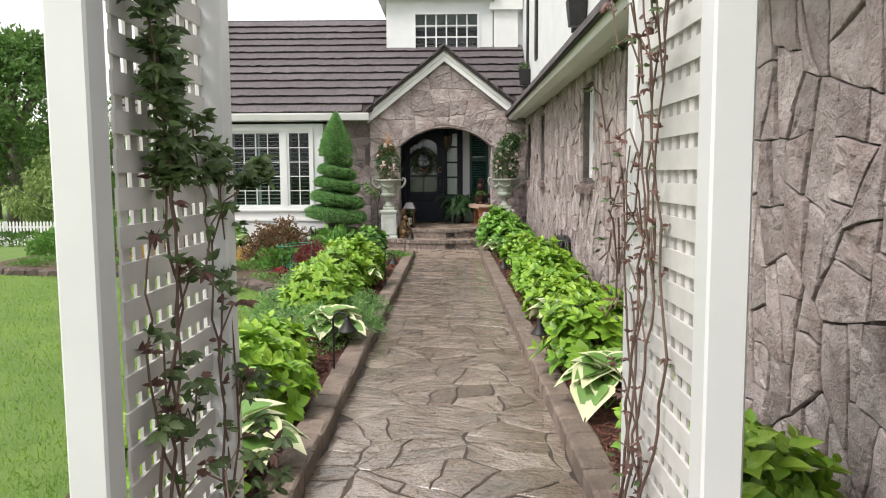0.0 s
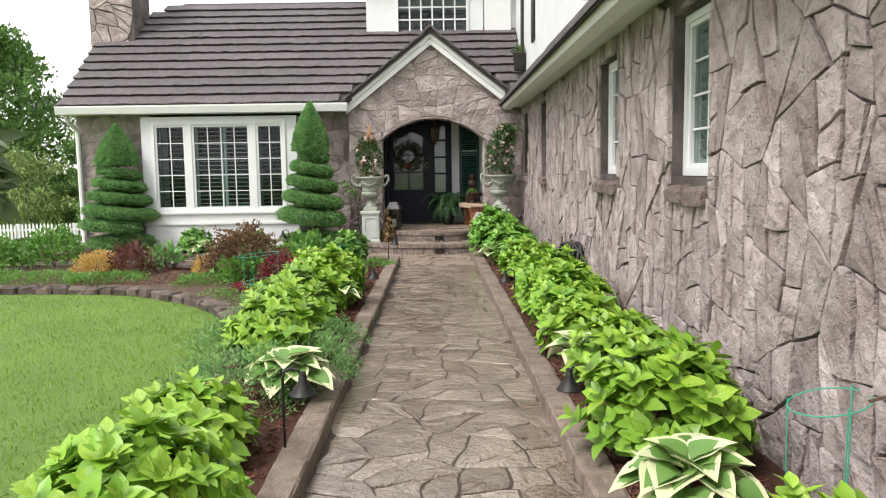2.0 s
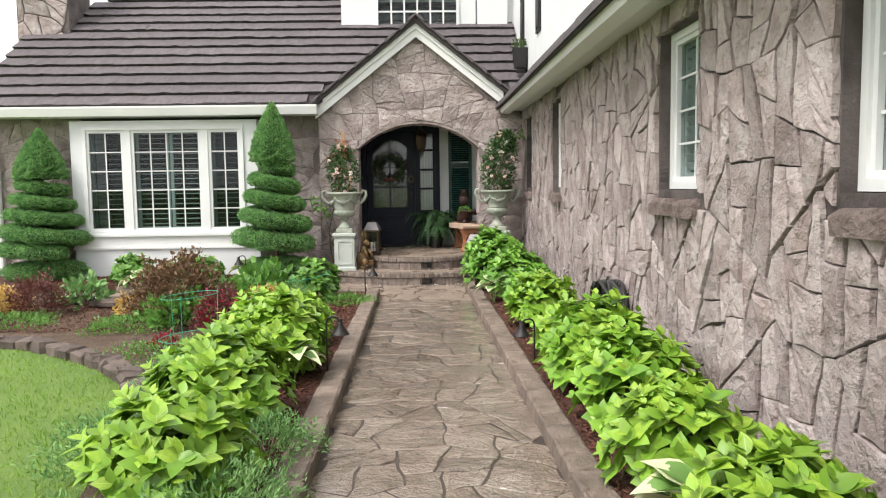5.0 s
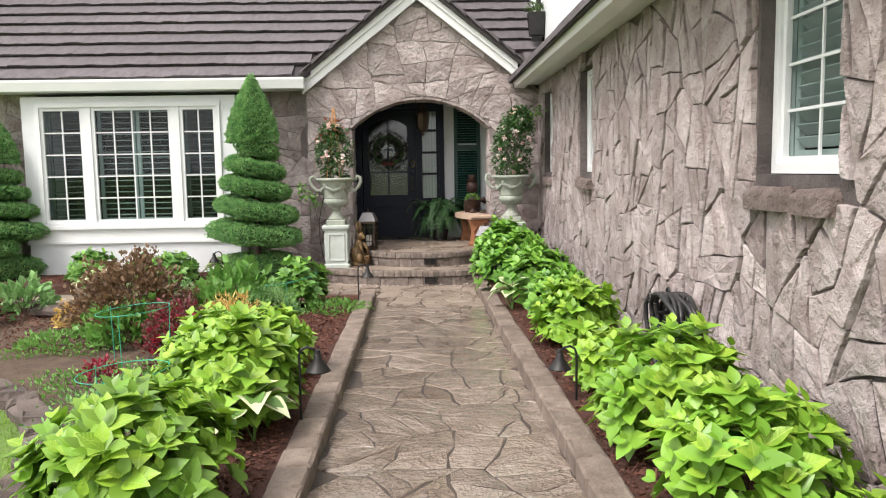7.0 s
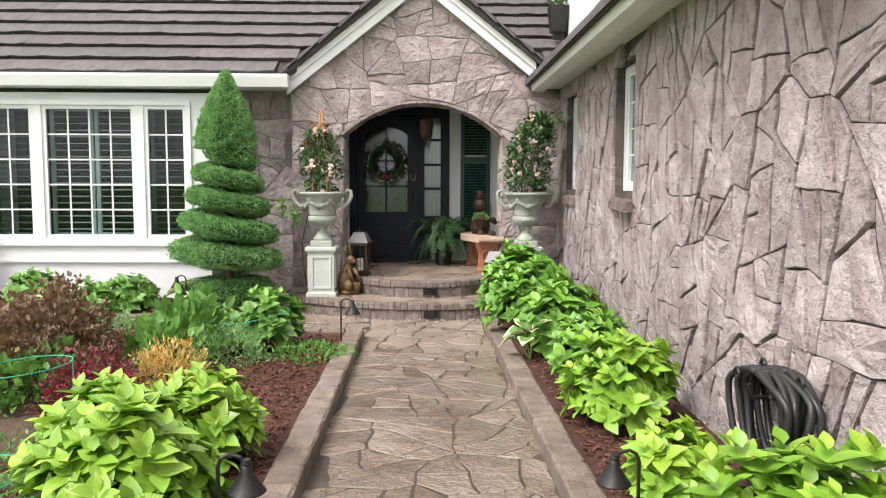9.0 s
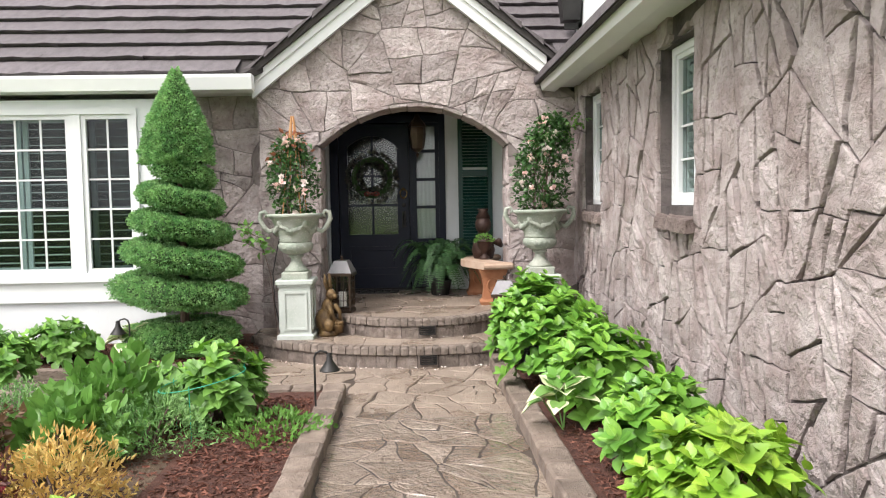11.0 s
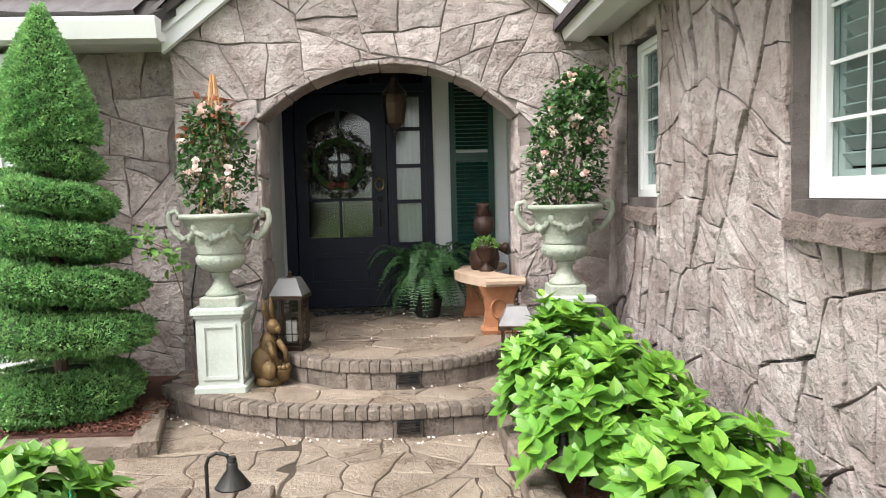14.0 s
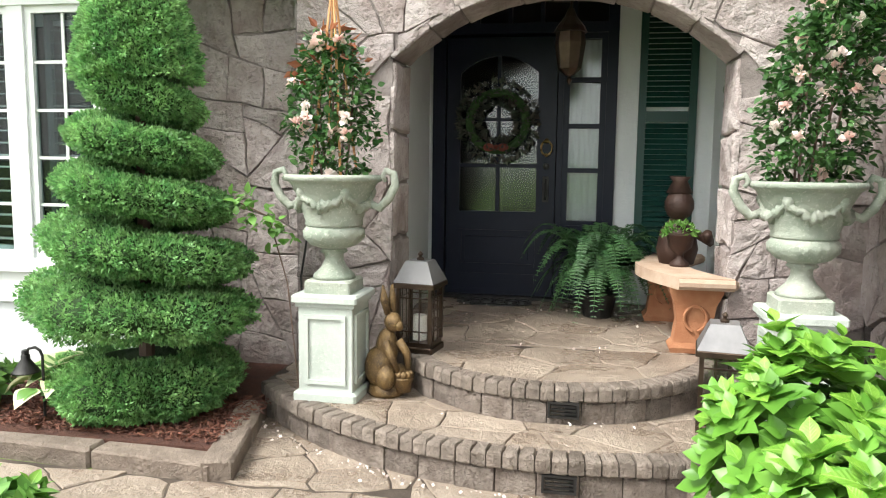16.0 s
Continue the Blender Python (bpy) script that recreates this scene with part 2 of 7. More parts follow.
def veined_leaf(name, dark, light, vein):
    """A leaf blade with a pale midrib and raised side veins along its own length."""
    m = mat(name, dark, light, 0.42, 2.0, 30, 0.0, leafy=0.24, piece=0.4)
    n, k = m.node_tree.nodes, m.node_tree.links
    bs = n["Principled BSDF"]
    tc, sep = n.new("ShaderNodeTexCoord"), n.new("ShaderNodeSeparateXYZ")
    k.new(tc.outputs["Object"], sep.inputs[0])

    def op(kind, a, b):
        x = n.new("ShaderNodeMath")
        x.operation = kind
        for i, v in enumerate((a, b)):
            if isinstance(v, (int, float)):
                x.inputs[i].default_value = v
            elif v is not None:
                k.new(v, x.inputs[i])
        return x.outputs[0]

    side = op("ABSOLUTE", sep.outputs[1], None)
    along = op("SUBTRACT", sep.outputs[0], op("MULTIPLY", side, 0.9))
    wave = op("SINE", op("MULTIPLY", along, 48.0), None)
    rib = op("LESS_THAN", side, 0.014)
    pale = op("MAXIMUM", rib, op("MULTIPLY", op("GREATER_THAN", wave, 0.92), 0.3))
    x = n.new("ShaderNodeMix")
    x.data_type = "RGBA"
    k.new(pale, x.inputs[0])
    src = bs.inputs["Base Color"].links[0].from_socket
    k.new(src, x.inputs[6])
    x.inputs[7].default_value = (*vein, 1)
    k.new(x.outputs[2], bs.inputs["Base Color"])
    b = n.new("ShaderNodeBump")
    b.inputs["Strength"].default_value, b.inputs["Distance"].default_value = 0.14, 0.012
    k.new(wave, b.inputs["Height"])
    k.new(b.outputs[0], bs.inputs["Normal"])
    return m


LIMEV = veined_leaf("veined_hydrangea_leaf", (0.22, 0.4, 0.034), (0.34, 0.51, 0.052), (0.4, 0.54, 0.11))
GLASS = glass_mat("window_glass", (0.7, 0.76, 0.75), 0.02, 1.35)
LGLASS = glass_mat("lantern_glass", (0.98, 0.98, 0.98))
WAVYGLASS = glass_mat("wavy_glass", (0.8, 0.83, 0.83), 0.12)


# ---- building helpers ----
class Acc:
    """Gathers vertices and faces of one mesh."""

    def __init__(self):
        self.v, self.f = [], []

    def add(self, verts, faces):
        o = len(self.v)
        self.v.extend(tuple(map(float, p)) for p in verts)
        self.f.extend(tuple(i + o for i in q) for q in faces)
        return self

    def box(self, x0, x1, y0, y1, z0, z1, c=0.0):
        """A box; c cuts its upright and top edges."""
        if not c:
            self.add([(x, y, z) for z in (z0, z1) for x, y in ((x0, y0), (x1, y0), (x1, y1), (x0, y1))],
                     [(3, 2, 1, 0), (4, 5, 6, 7), (0, 1, 5, 4), (1, 2, 6, 5), (2, 3, 7, 6), (3, 0, 4, 7)])
            return self
        ring = lambda d: [(x0 + d + c, y0 + d), (x1 - d - c, y0 + d), (x1 - d, y0 + d + c), (x1 - d, y1 - d - c), (x1 - d - c, y1 - d), (x0 + d + c, y1 - d), (x0 + d, y1 - d - c), (x0 + d, y0 + d + c)]
        vs = [(x, y, z0) for x, y in ring(0)] + [(x, y, z1 - c) for x, y in ring(0)] + [(x, y, z1) for x, y in ring(c)]
        fs = [tuple(range(7, -1, -1)), tuple(range(16, 24))]
        for r in (0, 8):
            fs += [(r + i, r + (i + 1) % 8, r + 8 + (i + 1) % 8, r + 8 + i) for i in range(8)]
        return self.add(vs, fs)

    def lathe(self, prof, n=24, cx=0.0, cy=0.0, wob=None, close=True):
        """Turned shape: prof is rows of (radius, z)."""
        vs = []
        for r, z in prof:
            for i in range(n):
                a = 2 * math.pi * i / n
                q = r * (wob(a, z) if wob else 1)
                vs.append((cx + q * math.cos(a), cy + q * math.sin(a), z))
        fs = [(j * n + i, j * n + (i + 1) % n, (j + 1) * n + (i + 1) % n, (j + 1) * n + i) for j in range(len(prof) - 1) for i in range(n)]
        if close:
            fs += [tuple(range(n - 1, -1, -1)), tuple(range((len(prof) - 1) * n, len(prof) * n))]
        return self.add(vs, fs)

    def tube(self, pts, r, n=6):
        """A round bar along pts; r is one radius or one for each point."""
        pts = [Vector(p) for p in pts]
        rs = [r] * len(pts) if isinstance(r, (int, float)) else r
        vs, up = [], Vector((0.13, 0.31, 0.94))
        for i, p in enumerate(pts):
            d = (pts[min(i + 1, len(pts) - 1)] - pts[max(i - 1, 0)]).normalized()
            if abs(d.dot(up)) > 0.97:
                up = Vector((0.9, 0.2, 0.1))
            a = d.cross(up).normalized()
            b = d.cross(a)
            up = a.cross(d)
            vs += [p + rs[i] * (math.cos(2 * math.pi * j / n) * a + math.sin(2 * math.pi * j / n) * b) for j in range(n)]
        m = len(pts)
        fs = [(i * n + j, i * n + (j + 1) % n, (i + 1) * n + (j + 1) % n, (i + 1) * n + j) for i in range(m - 1) for j in range(n)]
        fs += [tuple(range(n - 1, -1, -1)), tuple(range((m - 1) * n, m * n))]
        return self.add(vs, fs)

    def ball(self, c, r, n=12, m=7, sq=(1, 1, 1)):
        prof = [(max(0.001, math.sin(math.pi * j / m)), -math.cos(math.pi * j / m)) for j in range(m + 1)]
        sub = Acc().lathe(prof, n)
        return self.add([(c[0] + r * sq[0] * x, c[1] + r * sq[1] * y, c[2] + r * sq[2] * z) for x, y, z in sub.v], sub.f)

    def prism(self, poly, axis, a, b):
        """A flat polygon pushed from a to b along an axis; poly rows are the other two coordinates."""
        n = len(poly)
        put = {"x": lambda p, t: (t, p[0], p[1]), "y": lambda p, t: (p[0], t, p[1]), "z": lambda p, t: (p[0], p[1], t)}[axis]
        return self.add([put(p, a) for p in poly] + [put(p, b) for p in poly],
                        [tuple(range(n - 1, -1, -1)), tuple(range(n, 2 * n))] + [(i, (i + 1) % n, n + (i + 1) % n, n + i) for i in range(n)])

    def many(self, tv, tf, mats, pos):
        """Copies of a small template: mats (N,3,3), pos (N,3)."""
        tv = np.asarray(tv, float)
        out = np.einsum("nij,kj->nki", np.asarray(mats), tv) + np.asarray(pos)[:, None, :]
        o, k = len(self.v), len(tv)
        self.v.extend(map(tuple, out.reshape(-1, 3).tolist()))
        for i in range(len(pos)):
            base = o + i * k
            self.f.extend(tuple(base + j for j in q) for q in tf)
        return self

    def mesh(self, name, material, smooth=False, fix=True, weld=False):
        me = bpy.data.meshes.new(name)
        me.from_pydata(self.v, [], self.f)
        if fix:
            bm = bmesh.new()
            bm.from_mesh(me)
            if weld:
                bmesh.ops.remove_doubles(bm, verts=bm.verts, dist=1e-5)
            bmesh.ops.recalc_face_normals(bm, faces=bm.faces)
            bm.to_mesh(me)
            bm.free()
        if smooth:
            me.polygons.foreach_set("use_smooth", [True] * len(me.polygons))
        me.materials.append(material)
        me.update()
        return me


def part(name, acc, material, parent=None, label="", smooth=False, fix=True, weld=False):
    """Links gathered geometry as one mesh object under a thing or a part."""
    ob = new(name, acc.mesh(name, material, smooth, fix, weld))
    if parent:
        ob.parent = parent
    if label:
        ob["label"] = label
    return ob


def piece(name, me, parent, m=None):
    """One more object on a shared mesh."""
    ob = new(name, me)
    ob.parent = parent
    if m is not None:
        ob.matrix_basis = m
    return ob


def thing(name, label, category, at=(0, 0, 0), turn=0, group="", kind=""):
    ob = new(name)
    ob.matrix_basis = pose(*at, 0, 0, turn)
    ob.empty_display_size = 0.1
    return tagged(ob, label, category, group, kind)


def structure(name, acc, material, label, category="", smooth=False):
    return tagged(part(name, acc, material, None, "", smooth), label, category, "", "structure")


def clip_poly(poly, nx, ny, d):
    """Keeps the part of a convex polygon with nx*x + ny*y <= d."""
    out = []
    for i, p in enumerate(poly):
        q = poly[(i + 1) % len(poly)]
        a, b = nx * p[0] + ny * p[1] - d, nx * q[0] + ny * q[1] - d
        if a <= 0:
            out.append(p)
        if a * b < 0:
            t = a / (a - b)
            out.append((p[0] + t * (q[0] - p[0]), p[1] + t * (q[1] - p[1])))
    return out


def area(poly):
    return 0.5 * abs(sum(p[0] * q[1] - q[0] * p[1] for p, q in zip(poly, poly[1:] + poly[:1])))


def flag_cells(u0, u1, v0, v1, su, sv, rng, jitter=0.42):
    """Irregular stone outlines that fill a rectangle."""
    nu, nv = max(1, round((u1 - u0) / su)), max(1, round((v1 - v0) / sv))
    du, dv = (u1 - u0) / nu, (v1 - v0) / nv
    pts = {(i, j): (u0 + du * (i + 0.5 + 0.5 * (j % 2) - 0.25 + rng.uniform(-jitter, jitter)), v0 + dv * (j + 0.5 + rng.uniform(-jitter, jitter))) for i in range(-2, nu + 2) for j in range(-2, nv + 2)}
    cells = []
    for (i, j), p in pts.items():
        poly = [(u0, v0), (u1, v0), (u1, v1), (u0, v1)]
        for a in range(-3, 4):
            for b in range(-3, 4):
                q = pts.get((i + a, j + b))
                if q and (a or b) and poly:
                    nx, ny = q[0] - p[0], q[1] - p[1]
                    poly = clip_poly(poly, nx, ny, (q[0] ** 2 + q[1] ** 2 - p[0] ** 2 - p[1] ** 2) / 2)
        if len(poly) > 2 and area(poly) > 0.15 * su * sv:
            cells.append(poly)
    return cells


def split_cells(cells, size, rng, lean=0.35, tall=1.0):
    """Breaks coarse outlines into stones with crooked cuts, until each is about size in area."""
    out, todo = [], list(cells)
    while todo:
        poly = todo.pop()
        if len(poly) < 3:
            continue
        if area(poly) < size * rng.uniform(0.75, 2.1):
            out.append(poly)
            continue
        us, vs = [p[0] for p in poly], [p[1] for p in poly]
        cx, cy = sum(us) / len(us), sum(vs) / len(vs)
        wide = (max(us) - min(us)) * tall > (max(vs) - min(vs))
        a = rng.gauss(0, lean) + (0 if wide else math.pi / 2)
        nx, ny = math.cos(a), math.sin(a)
        d = nx * cx + ny * cy + rng.uniform(-0.14, 0.14) * math.sqrt(area(poly))
        todo += [clip_poly(poly, nx, ny, d), clip_poly(poly, -nx, -ny, -d)]
    return out


def inset_poly(poly, d, level=1.0):
    """A convex polygon drawn in by d on upright sides and by level * d on level ones."""
    if sum(p[0] * q[1] - q[0] * p[1] for p, q in zip(poly, poly[1:] + poly[:1])) < 0:
        poly = poly[::-1]
    out = list(poly)
    for p, q in zip(poly, poly[1:] + poly[:1]):
        ex, ey = q[0] - p[0], q[1] - p[1]
        ln = math.hypot(ex, ey)
        if ln > 1e-6:
            nx, ny = ey / ln, -ex / ln
            out = clip_poly(out, nx, ny, nx * p[0] + ny * p[1] - d * (level + (1 - level) * abs(ey) / ln))
            if len(out) < 3:
                return []
    return out


def warp(u, v, amp):
    """Bends stone outlines; one field for all, so that neighbours still fit each other."""
    return (u + amp * (0.8 * math.sin(9 * u + 5 * v) + 0.5 * math.sin(21 * v - 11 * u + 1.3) + 0.3 * math.sin(47 * u + 83 * v)),
            v + amp * (0.8 * math.sin(8 * v - 6 * u + 0.7) + 0.5 * math.sin(19 * u + 14 * v) + 0.3 * math.sin(79 * v - 51 * u + 2)))


def stone_mesh(poly, put, low, high, gap, bev, rng, material, rough=0.012, lump=0.007, level=1.0):
    """One flat stone: an outline with worn edges, proud of its bed. put maps (u, v, out) to a place."""
    ring = inset_poly(poly, gap * rng.uniform(0.6, 1.7), level)
    if len(ring) < 3:
        return None
    fine = []
    for p, q in zip(ring, ring[1:] + ring[:1]):
        ln = math.hypot(q[0] - p[0], q[1] - p[1])
        if ln < 0.02:
            continue
        m = max(1, min(4, round(ln / 0.085)))
        for i in range(m):
            fine.append(warp(p[0] + (q[0] - p[0]) * i / m, p[1] + (q[1] - p[1]) * i / m, rough))
    n = len(fine)
    if n < 3:
        return None
    cx, cy = sum(p[0] for p in fine) / n, sum(p[1] for p in fine) / n
    tu, tv = rng.uniform(-1, 1) * lump, rng.uniform(-1, 1) * lump
    size = max(0.08, max(math.hypot(p[0] - cx, p[1] - cy) for p in fine))

    def loop(inset, out, shake, share=None):
        rows = []
        for u, v in fine:
            k = share * rng.uniform(0.85, 1.15) if share else max(0.35, 1 - inset * rng.uniform(0.5, 1.5) / max(0.03, math.hypot(u - cx, v - cy)))
            a, b = cx + (u - cx) * k, cy + (v - cy) * k
            rows.append(put(a, b, out + rng.uniform(-shake, shake) + (tu * (a - cx) + tv * (b - cy)) / size))
        return rows

    vs = [put(u, v, low) for u, v in fine] + loop(bev * 0.25, high - bev * 0.8, bev * 0.25) + loop(bev * 1.3, high, lump * 0.35) + loop(0, high + lump * 0.3, lump, 0.55)
    vs.append(put(cx, cy, high + rng.uniform(-0.3, 0.8) * lump))
    fs = [(j + i, j + (i + 1) % n, j + n + (i + 1) % n, j + n + i) for j in (0, n, 2 * n) for i in range(n)] + [(3 * n + i, 3 * n + (i + 1) % n, 4 * n) for i in range(n)]
    return Acc().add(vs, fs).mesh("stone", material)


def leaf_template(w=0.5, fold=0.18, droop=0.25, rows=4):
    """A pointed leaf of length 1 along x, folded at its midrib."""
    vs, fs = [], []
    for i in range(rows + 1):
        s = i / rows
        half = w * 0.5 * (math.sin(math.pi * min(1, s * 1.02) ** 0.75) ** 0.9 if 0 < s < 1 else 0.02)
        z = 0.12 * s - droop * s * s
        vs += [(s, -half, z + fold * half), (s, 0, z - 0.15 * half), (s, half, z + fold * half)]
    for i in range(rows):
        a = 3 * i
        fs += [(a, a + 3, a + 4, a + 1), (a + 1, a + 4, a + 5, a + 2)]
    return np.array(vs), fs


TINY = (np.array([(0, 0, 0), (0.45, -0.24, 0.05), (1, 0, -0.08), (0.45, 0.24, 0.05)]), [(0, 1, 2), (0, 2, 3)])
LEAF = leaf_template(0.68, 0.1, 0.32)
NARROW = leaf_template(0.3, 0.2, 0.3, 3)


def frames_for(axis, out, size, nr, spread=0.0):
    """Turn matrices whose x runs along out and whose z is near axis; sizes may differ."""
    out = out + nr.normal(0, spread, out.shape)
    x = out / np.linalg.norm(out, axis=1, keepdims=True)
    y = np.cross(axis, x)
    y /= np.linalg.norm(y, axis=1, keepdims=True) + 1e-9
    z = np.cross(x, y)
    return np.stack([x, y, z], axis=2) * np.asarray(size)[:, None, None]


# ---- ground, path, beds ----
WALL_X, GABLE_Y, SIDE_Y, DOOR_Y = 1.53, 15.75, 16.0, 17.3
STEP1, PORCH = 0.185, 0.37


def ground_z(x, y):
    """The lawn is level beside the path and falls away behind the house's far corner."""
    t = min(1, max(0, (y - 14) / 14))
    s = min(1, max(0, (-5.5 - x) / 2.5))
    return -1.15 * t * t * (3 - 2 * t) * s - 0.012


acc = Acc()
xs = [-900, -200, -80, -40, -25] + [-18 + 0.5 * i for i in range(25)] + [-5.5, -4.5, -3, -1.75, 0, 1.5, 20, 80, 900]
ys = [-900, -80, -20, -6, -2, 2, 6, 10] + [13 + 0.75 * i for i in range(22)] + [32, 50, 120, 900]
acc.add([(x, y, ground_z(x, y)) for y in ys for x in xs],
        [(j * len(xs) + i, j * len(xs) + i + 1, (j + 1) * len(xs) + i + 1, (j + 1) * len(xs) + i) for j in range(len(ys) - 1) for i in range(len(xs) - 1)])
structure("ground", acc, LAWN, "mown green lawn sloping away behind the house", "lawn", True)

# curved flower bed before the house, edged with stone
BED_EDGE = [(-7.6, 11.5), (-6.6, 11.15), (-5.6, 10.95), (-4.7, 10.9), (-3.9, 10.75), (-3.3, 10.35), (-2.75, 9.85), (-2.35, 9.35), (-2.05, 8.7), (-1.85, 7.9)]
acc = Acc()
poly = BED_EDGE + [(-1.72, 7.0), (-1.72, 1.0), (-0.86, 1.0), (-0.86, 13.45), (-1.9, 13.45), (-7.6, 13.45)]
acc.prism(poly, "z", -0.1, 0.05)
structure("flower_bed", acc, SOIL, "bare brown soil of the curved front flower bed", "flower bed")
acc = Acc().prism([(-1.5, 1.0), (-0.86, 1.0), (-0.86, 13.5), (-1.5, 13.5)], "z", 0.0, 0.075)
structure("mulch_bed", acc, MULCH, "red bark mulch along the path", "mulch")
acc = Acc().prism([(0.78, -3.0), (WALL_X + 0.02, -3.0), (WALL_X + 0.02, 15.0), (0.6, 15.0)], "z", -0.1, 0.075)
structure("wall_bed", acc, MULCH, "red bark mulch between path and stone wall", "mulch")
acc = Acc().prism([(-7.4, 14.5), (-1.6, 14.5), (-1.8, 15.25), (-1.8, 16.0), (-7.4, 16.0)], "z", -0.1, 0.09)
structure("house_bed", acc, MULCH, "red bark mulch at the foot of the house", "mulch")

acc = Acc().prism([(-0.7, -3.0), (0.66, -3.0), (0.48, 15.6), (-1.75, 15.6), (-1.75, 14.35), (-7.0, 14.55), (-7.0, 13.6), (-0.7, 13.6)], "z", -0.12, -0.006)
path = structure("path", acc, FLAG_GAP, "brown stamped stone garden path, damp and slightly glossy", "path")


# ---- right wing wall ----
OPENINGS = [(5.89, 6.62), (8.1, 8.87), (12.4, 13.06), (14.65, 15.33)]
WIN_Z0, WIN_Z1 = 1.405, 2.46
acc = Acc()
edge = -3.0
for a, b in OPENINGS:
    acc.box(WALL_X, WALL_X + 0.3, edge, a, -0.1, 2.75)
    acc.box(WALL_X, WALL_X + 0.3, a, b, -0.1, WIN_Z0)
    acc.box(WALL_X, WALL_X + 0.3, a, b, WIN_Z1, 2.75)
    edge = b
acc.box(WALL_X, WALL_X + 0.3, edge, 17.6, -0.1, 2.75)
wall_right = structure("wall_right_wing", acc, MORTAR, "rugged purplish-grey stone wall of the right wing", "stone wall")
# added room shell, its dimness painted near-black
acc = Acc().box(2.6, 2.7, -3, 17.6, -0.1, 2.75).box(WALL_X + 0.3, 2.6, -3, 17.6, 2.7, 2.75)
structure("wall_inside_right", acc, DARKROOM, "near-black backing for the unlit rooms behind the wing's windows", "wall")


def arch_z(x):
    """Height of the porch arch's underside at x."""
    c, half, spring, rise = -0.16, 0.975, 2.05, 0.4
    u = (x - c) / half
    r = (half * half + rise * rise) / (2 * rise)
    return spring + rise - r + math.sqrt(max(0, r * r - (u * half) ** 2)) if abs(u) < 1 else 0


def gable_z(x):
    """Underside of the porch gable's barge boards at x."""
    return 3.78 - 0.785 * abs(x + 0.17)


# gable wall with its arched opening
GX0, GX1, AX0, AX1 = -1.74, 1.53, -1.135, 0.815
acc = Acc()
for y0, y1 in ((GABLE_Y, GABLE_Y + 0.38),):
    acc.box(GX0, AX0, y0, y1, -0.1, 2.05).box(AX1, GX1, y0, y1, -0.1, 2.05)
    n = 28
    for i in range(n):
        a, b = GX0 + (GX1 - GX0) * i / n, GX0 + (GX1 - GX0) * (i + 1) / n
        za, zb = max(2.05, arch_z(a)), max(2.05, arch_z(b))
        acc.prism([(a, za), (b, zb), (b, max(2.06, gable_z(b) + 0.1)), (a, max(2.06, gable_z(a) + 0.1))], "y", y0, y1)
wall_gable = structure("wall_gable", acc, PALE_MORTAR, "stone porch gable with a wide arched opening", "stone wall")

# porch inside
acc = Acc().box(-1.5, -1.235, GABLE_Y + 0.38, DOOR_Y, 0.3, 2.95)
acc.box(0.93, 1.2, GABLE_Y + 0.38, DOOR_Y, 0.3, 2.95)
structure("wall_porch_sides", acc, RENDERW, "white plastered side walls of the porch", "wall")
acc = Acc().box(-1.5, 1.2, GABLE_Y + 0.38, DOOR_Y + 0.2, 2.95, 3.05)
structure("ceiling_porch", acc, RENDERW, "white porch ceiling", "ceiling")
acc = Acc().box(-1.5, -1.2, DOOR_Y, DOOR_Y + 0.2, 0.3, 2.95).box(0.22, 1.2, DOOR_Y, DOOR_Y + 0.2, 0.3, 2.95).box(-1.2, 0.22, DOOR_Y, DOOR_Y + 0.2, 2.86, 2.95)
structure("wall_porch_back", acc, RENDERW, "white wall round the front door", "wall")
# added hall shell; the colour itself carries the darkness
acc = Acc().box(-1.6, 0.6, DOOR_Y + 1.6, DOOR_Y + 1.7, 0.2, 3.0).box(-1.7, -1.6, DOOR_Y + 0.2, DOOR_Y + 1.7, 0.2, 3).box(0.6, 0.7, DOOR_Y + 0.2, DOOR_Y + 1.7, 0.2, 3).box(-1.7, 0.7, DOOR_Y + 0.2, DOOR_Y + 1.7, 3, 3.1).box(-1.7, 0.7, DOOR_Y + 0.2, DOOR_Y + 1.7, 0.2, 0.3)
structure("wall_hall", acc, DARKROOM, "near-black backing for the unlit hall behind the front door", "wall")

# left stone wall and the white bay
BX0, BX1, BAY_Y = -5.56, -2.68, 15.56
acc = Acc().box(-6.95, BX0, SIDE_Y, SIDE_Y + 0.25, -0.1, 2.62).box(BX1, GX0, SIDE_Y, SIDE_Y + 0.25, -0.1, 2.62)
acc.box(-6.95, -6.7, SIDE_Y + 0.25, 22.5, -1.0, 2.62)
wall_left = structure("wall_front_left", acc, PALE_MORTAR, "purplish stone front wall beside the bay window", "stone wall")
WX0, WX1, WZ0, WZ1 = -5.32, -2.94, 0.8, 2.38
acc = Acc()
for box in ((BX0, WX0, 0.0, 2.52), (WX1, BX1, 0.0, 2.52), (WX0, WX1, 0.0, WZ0), (WX0, WX1, WZ1, 2.52)):
    acc.box(box[0], box[1], BAY_Y, SIDE_Y + 0.25, box[2], box[3])
structure("wall_bay", acc, RENDERW, "white rendered window bay", "wall")
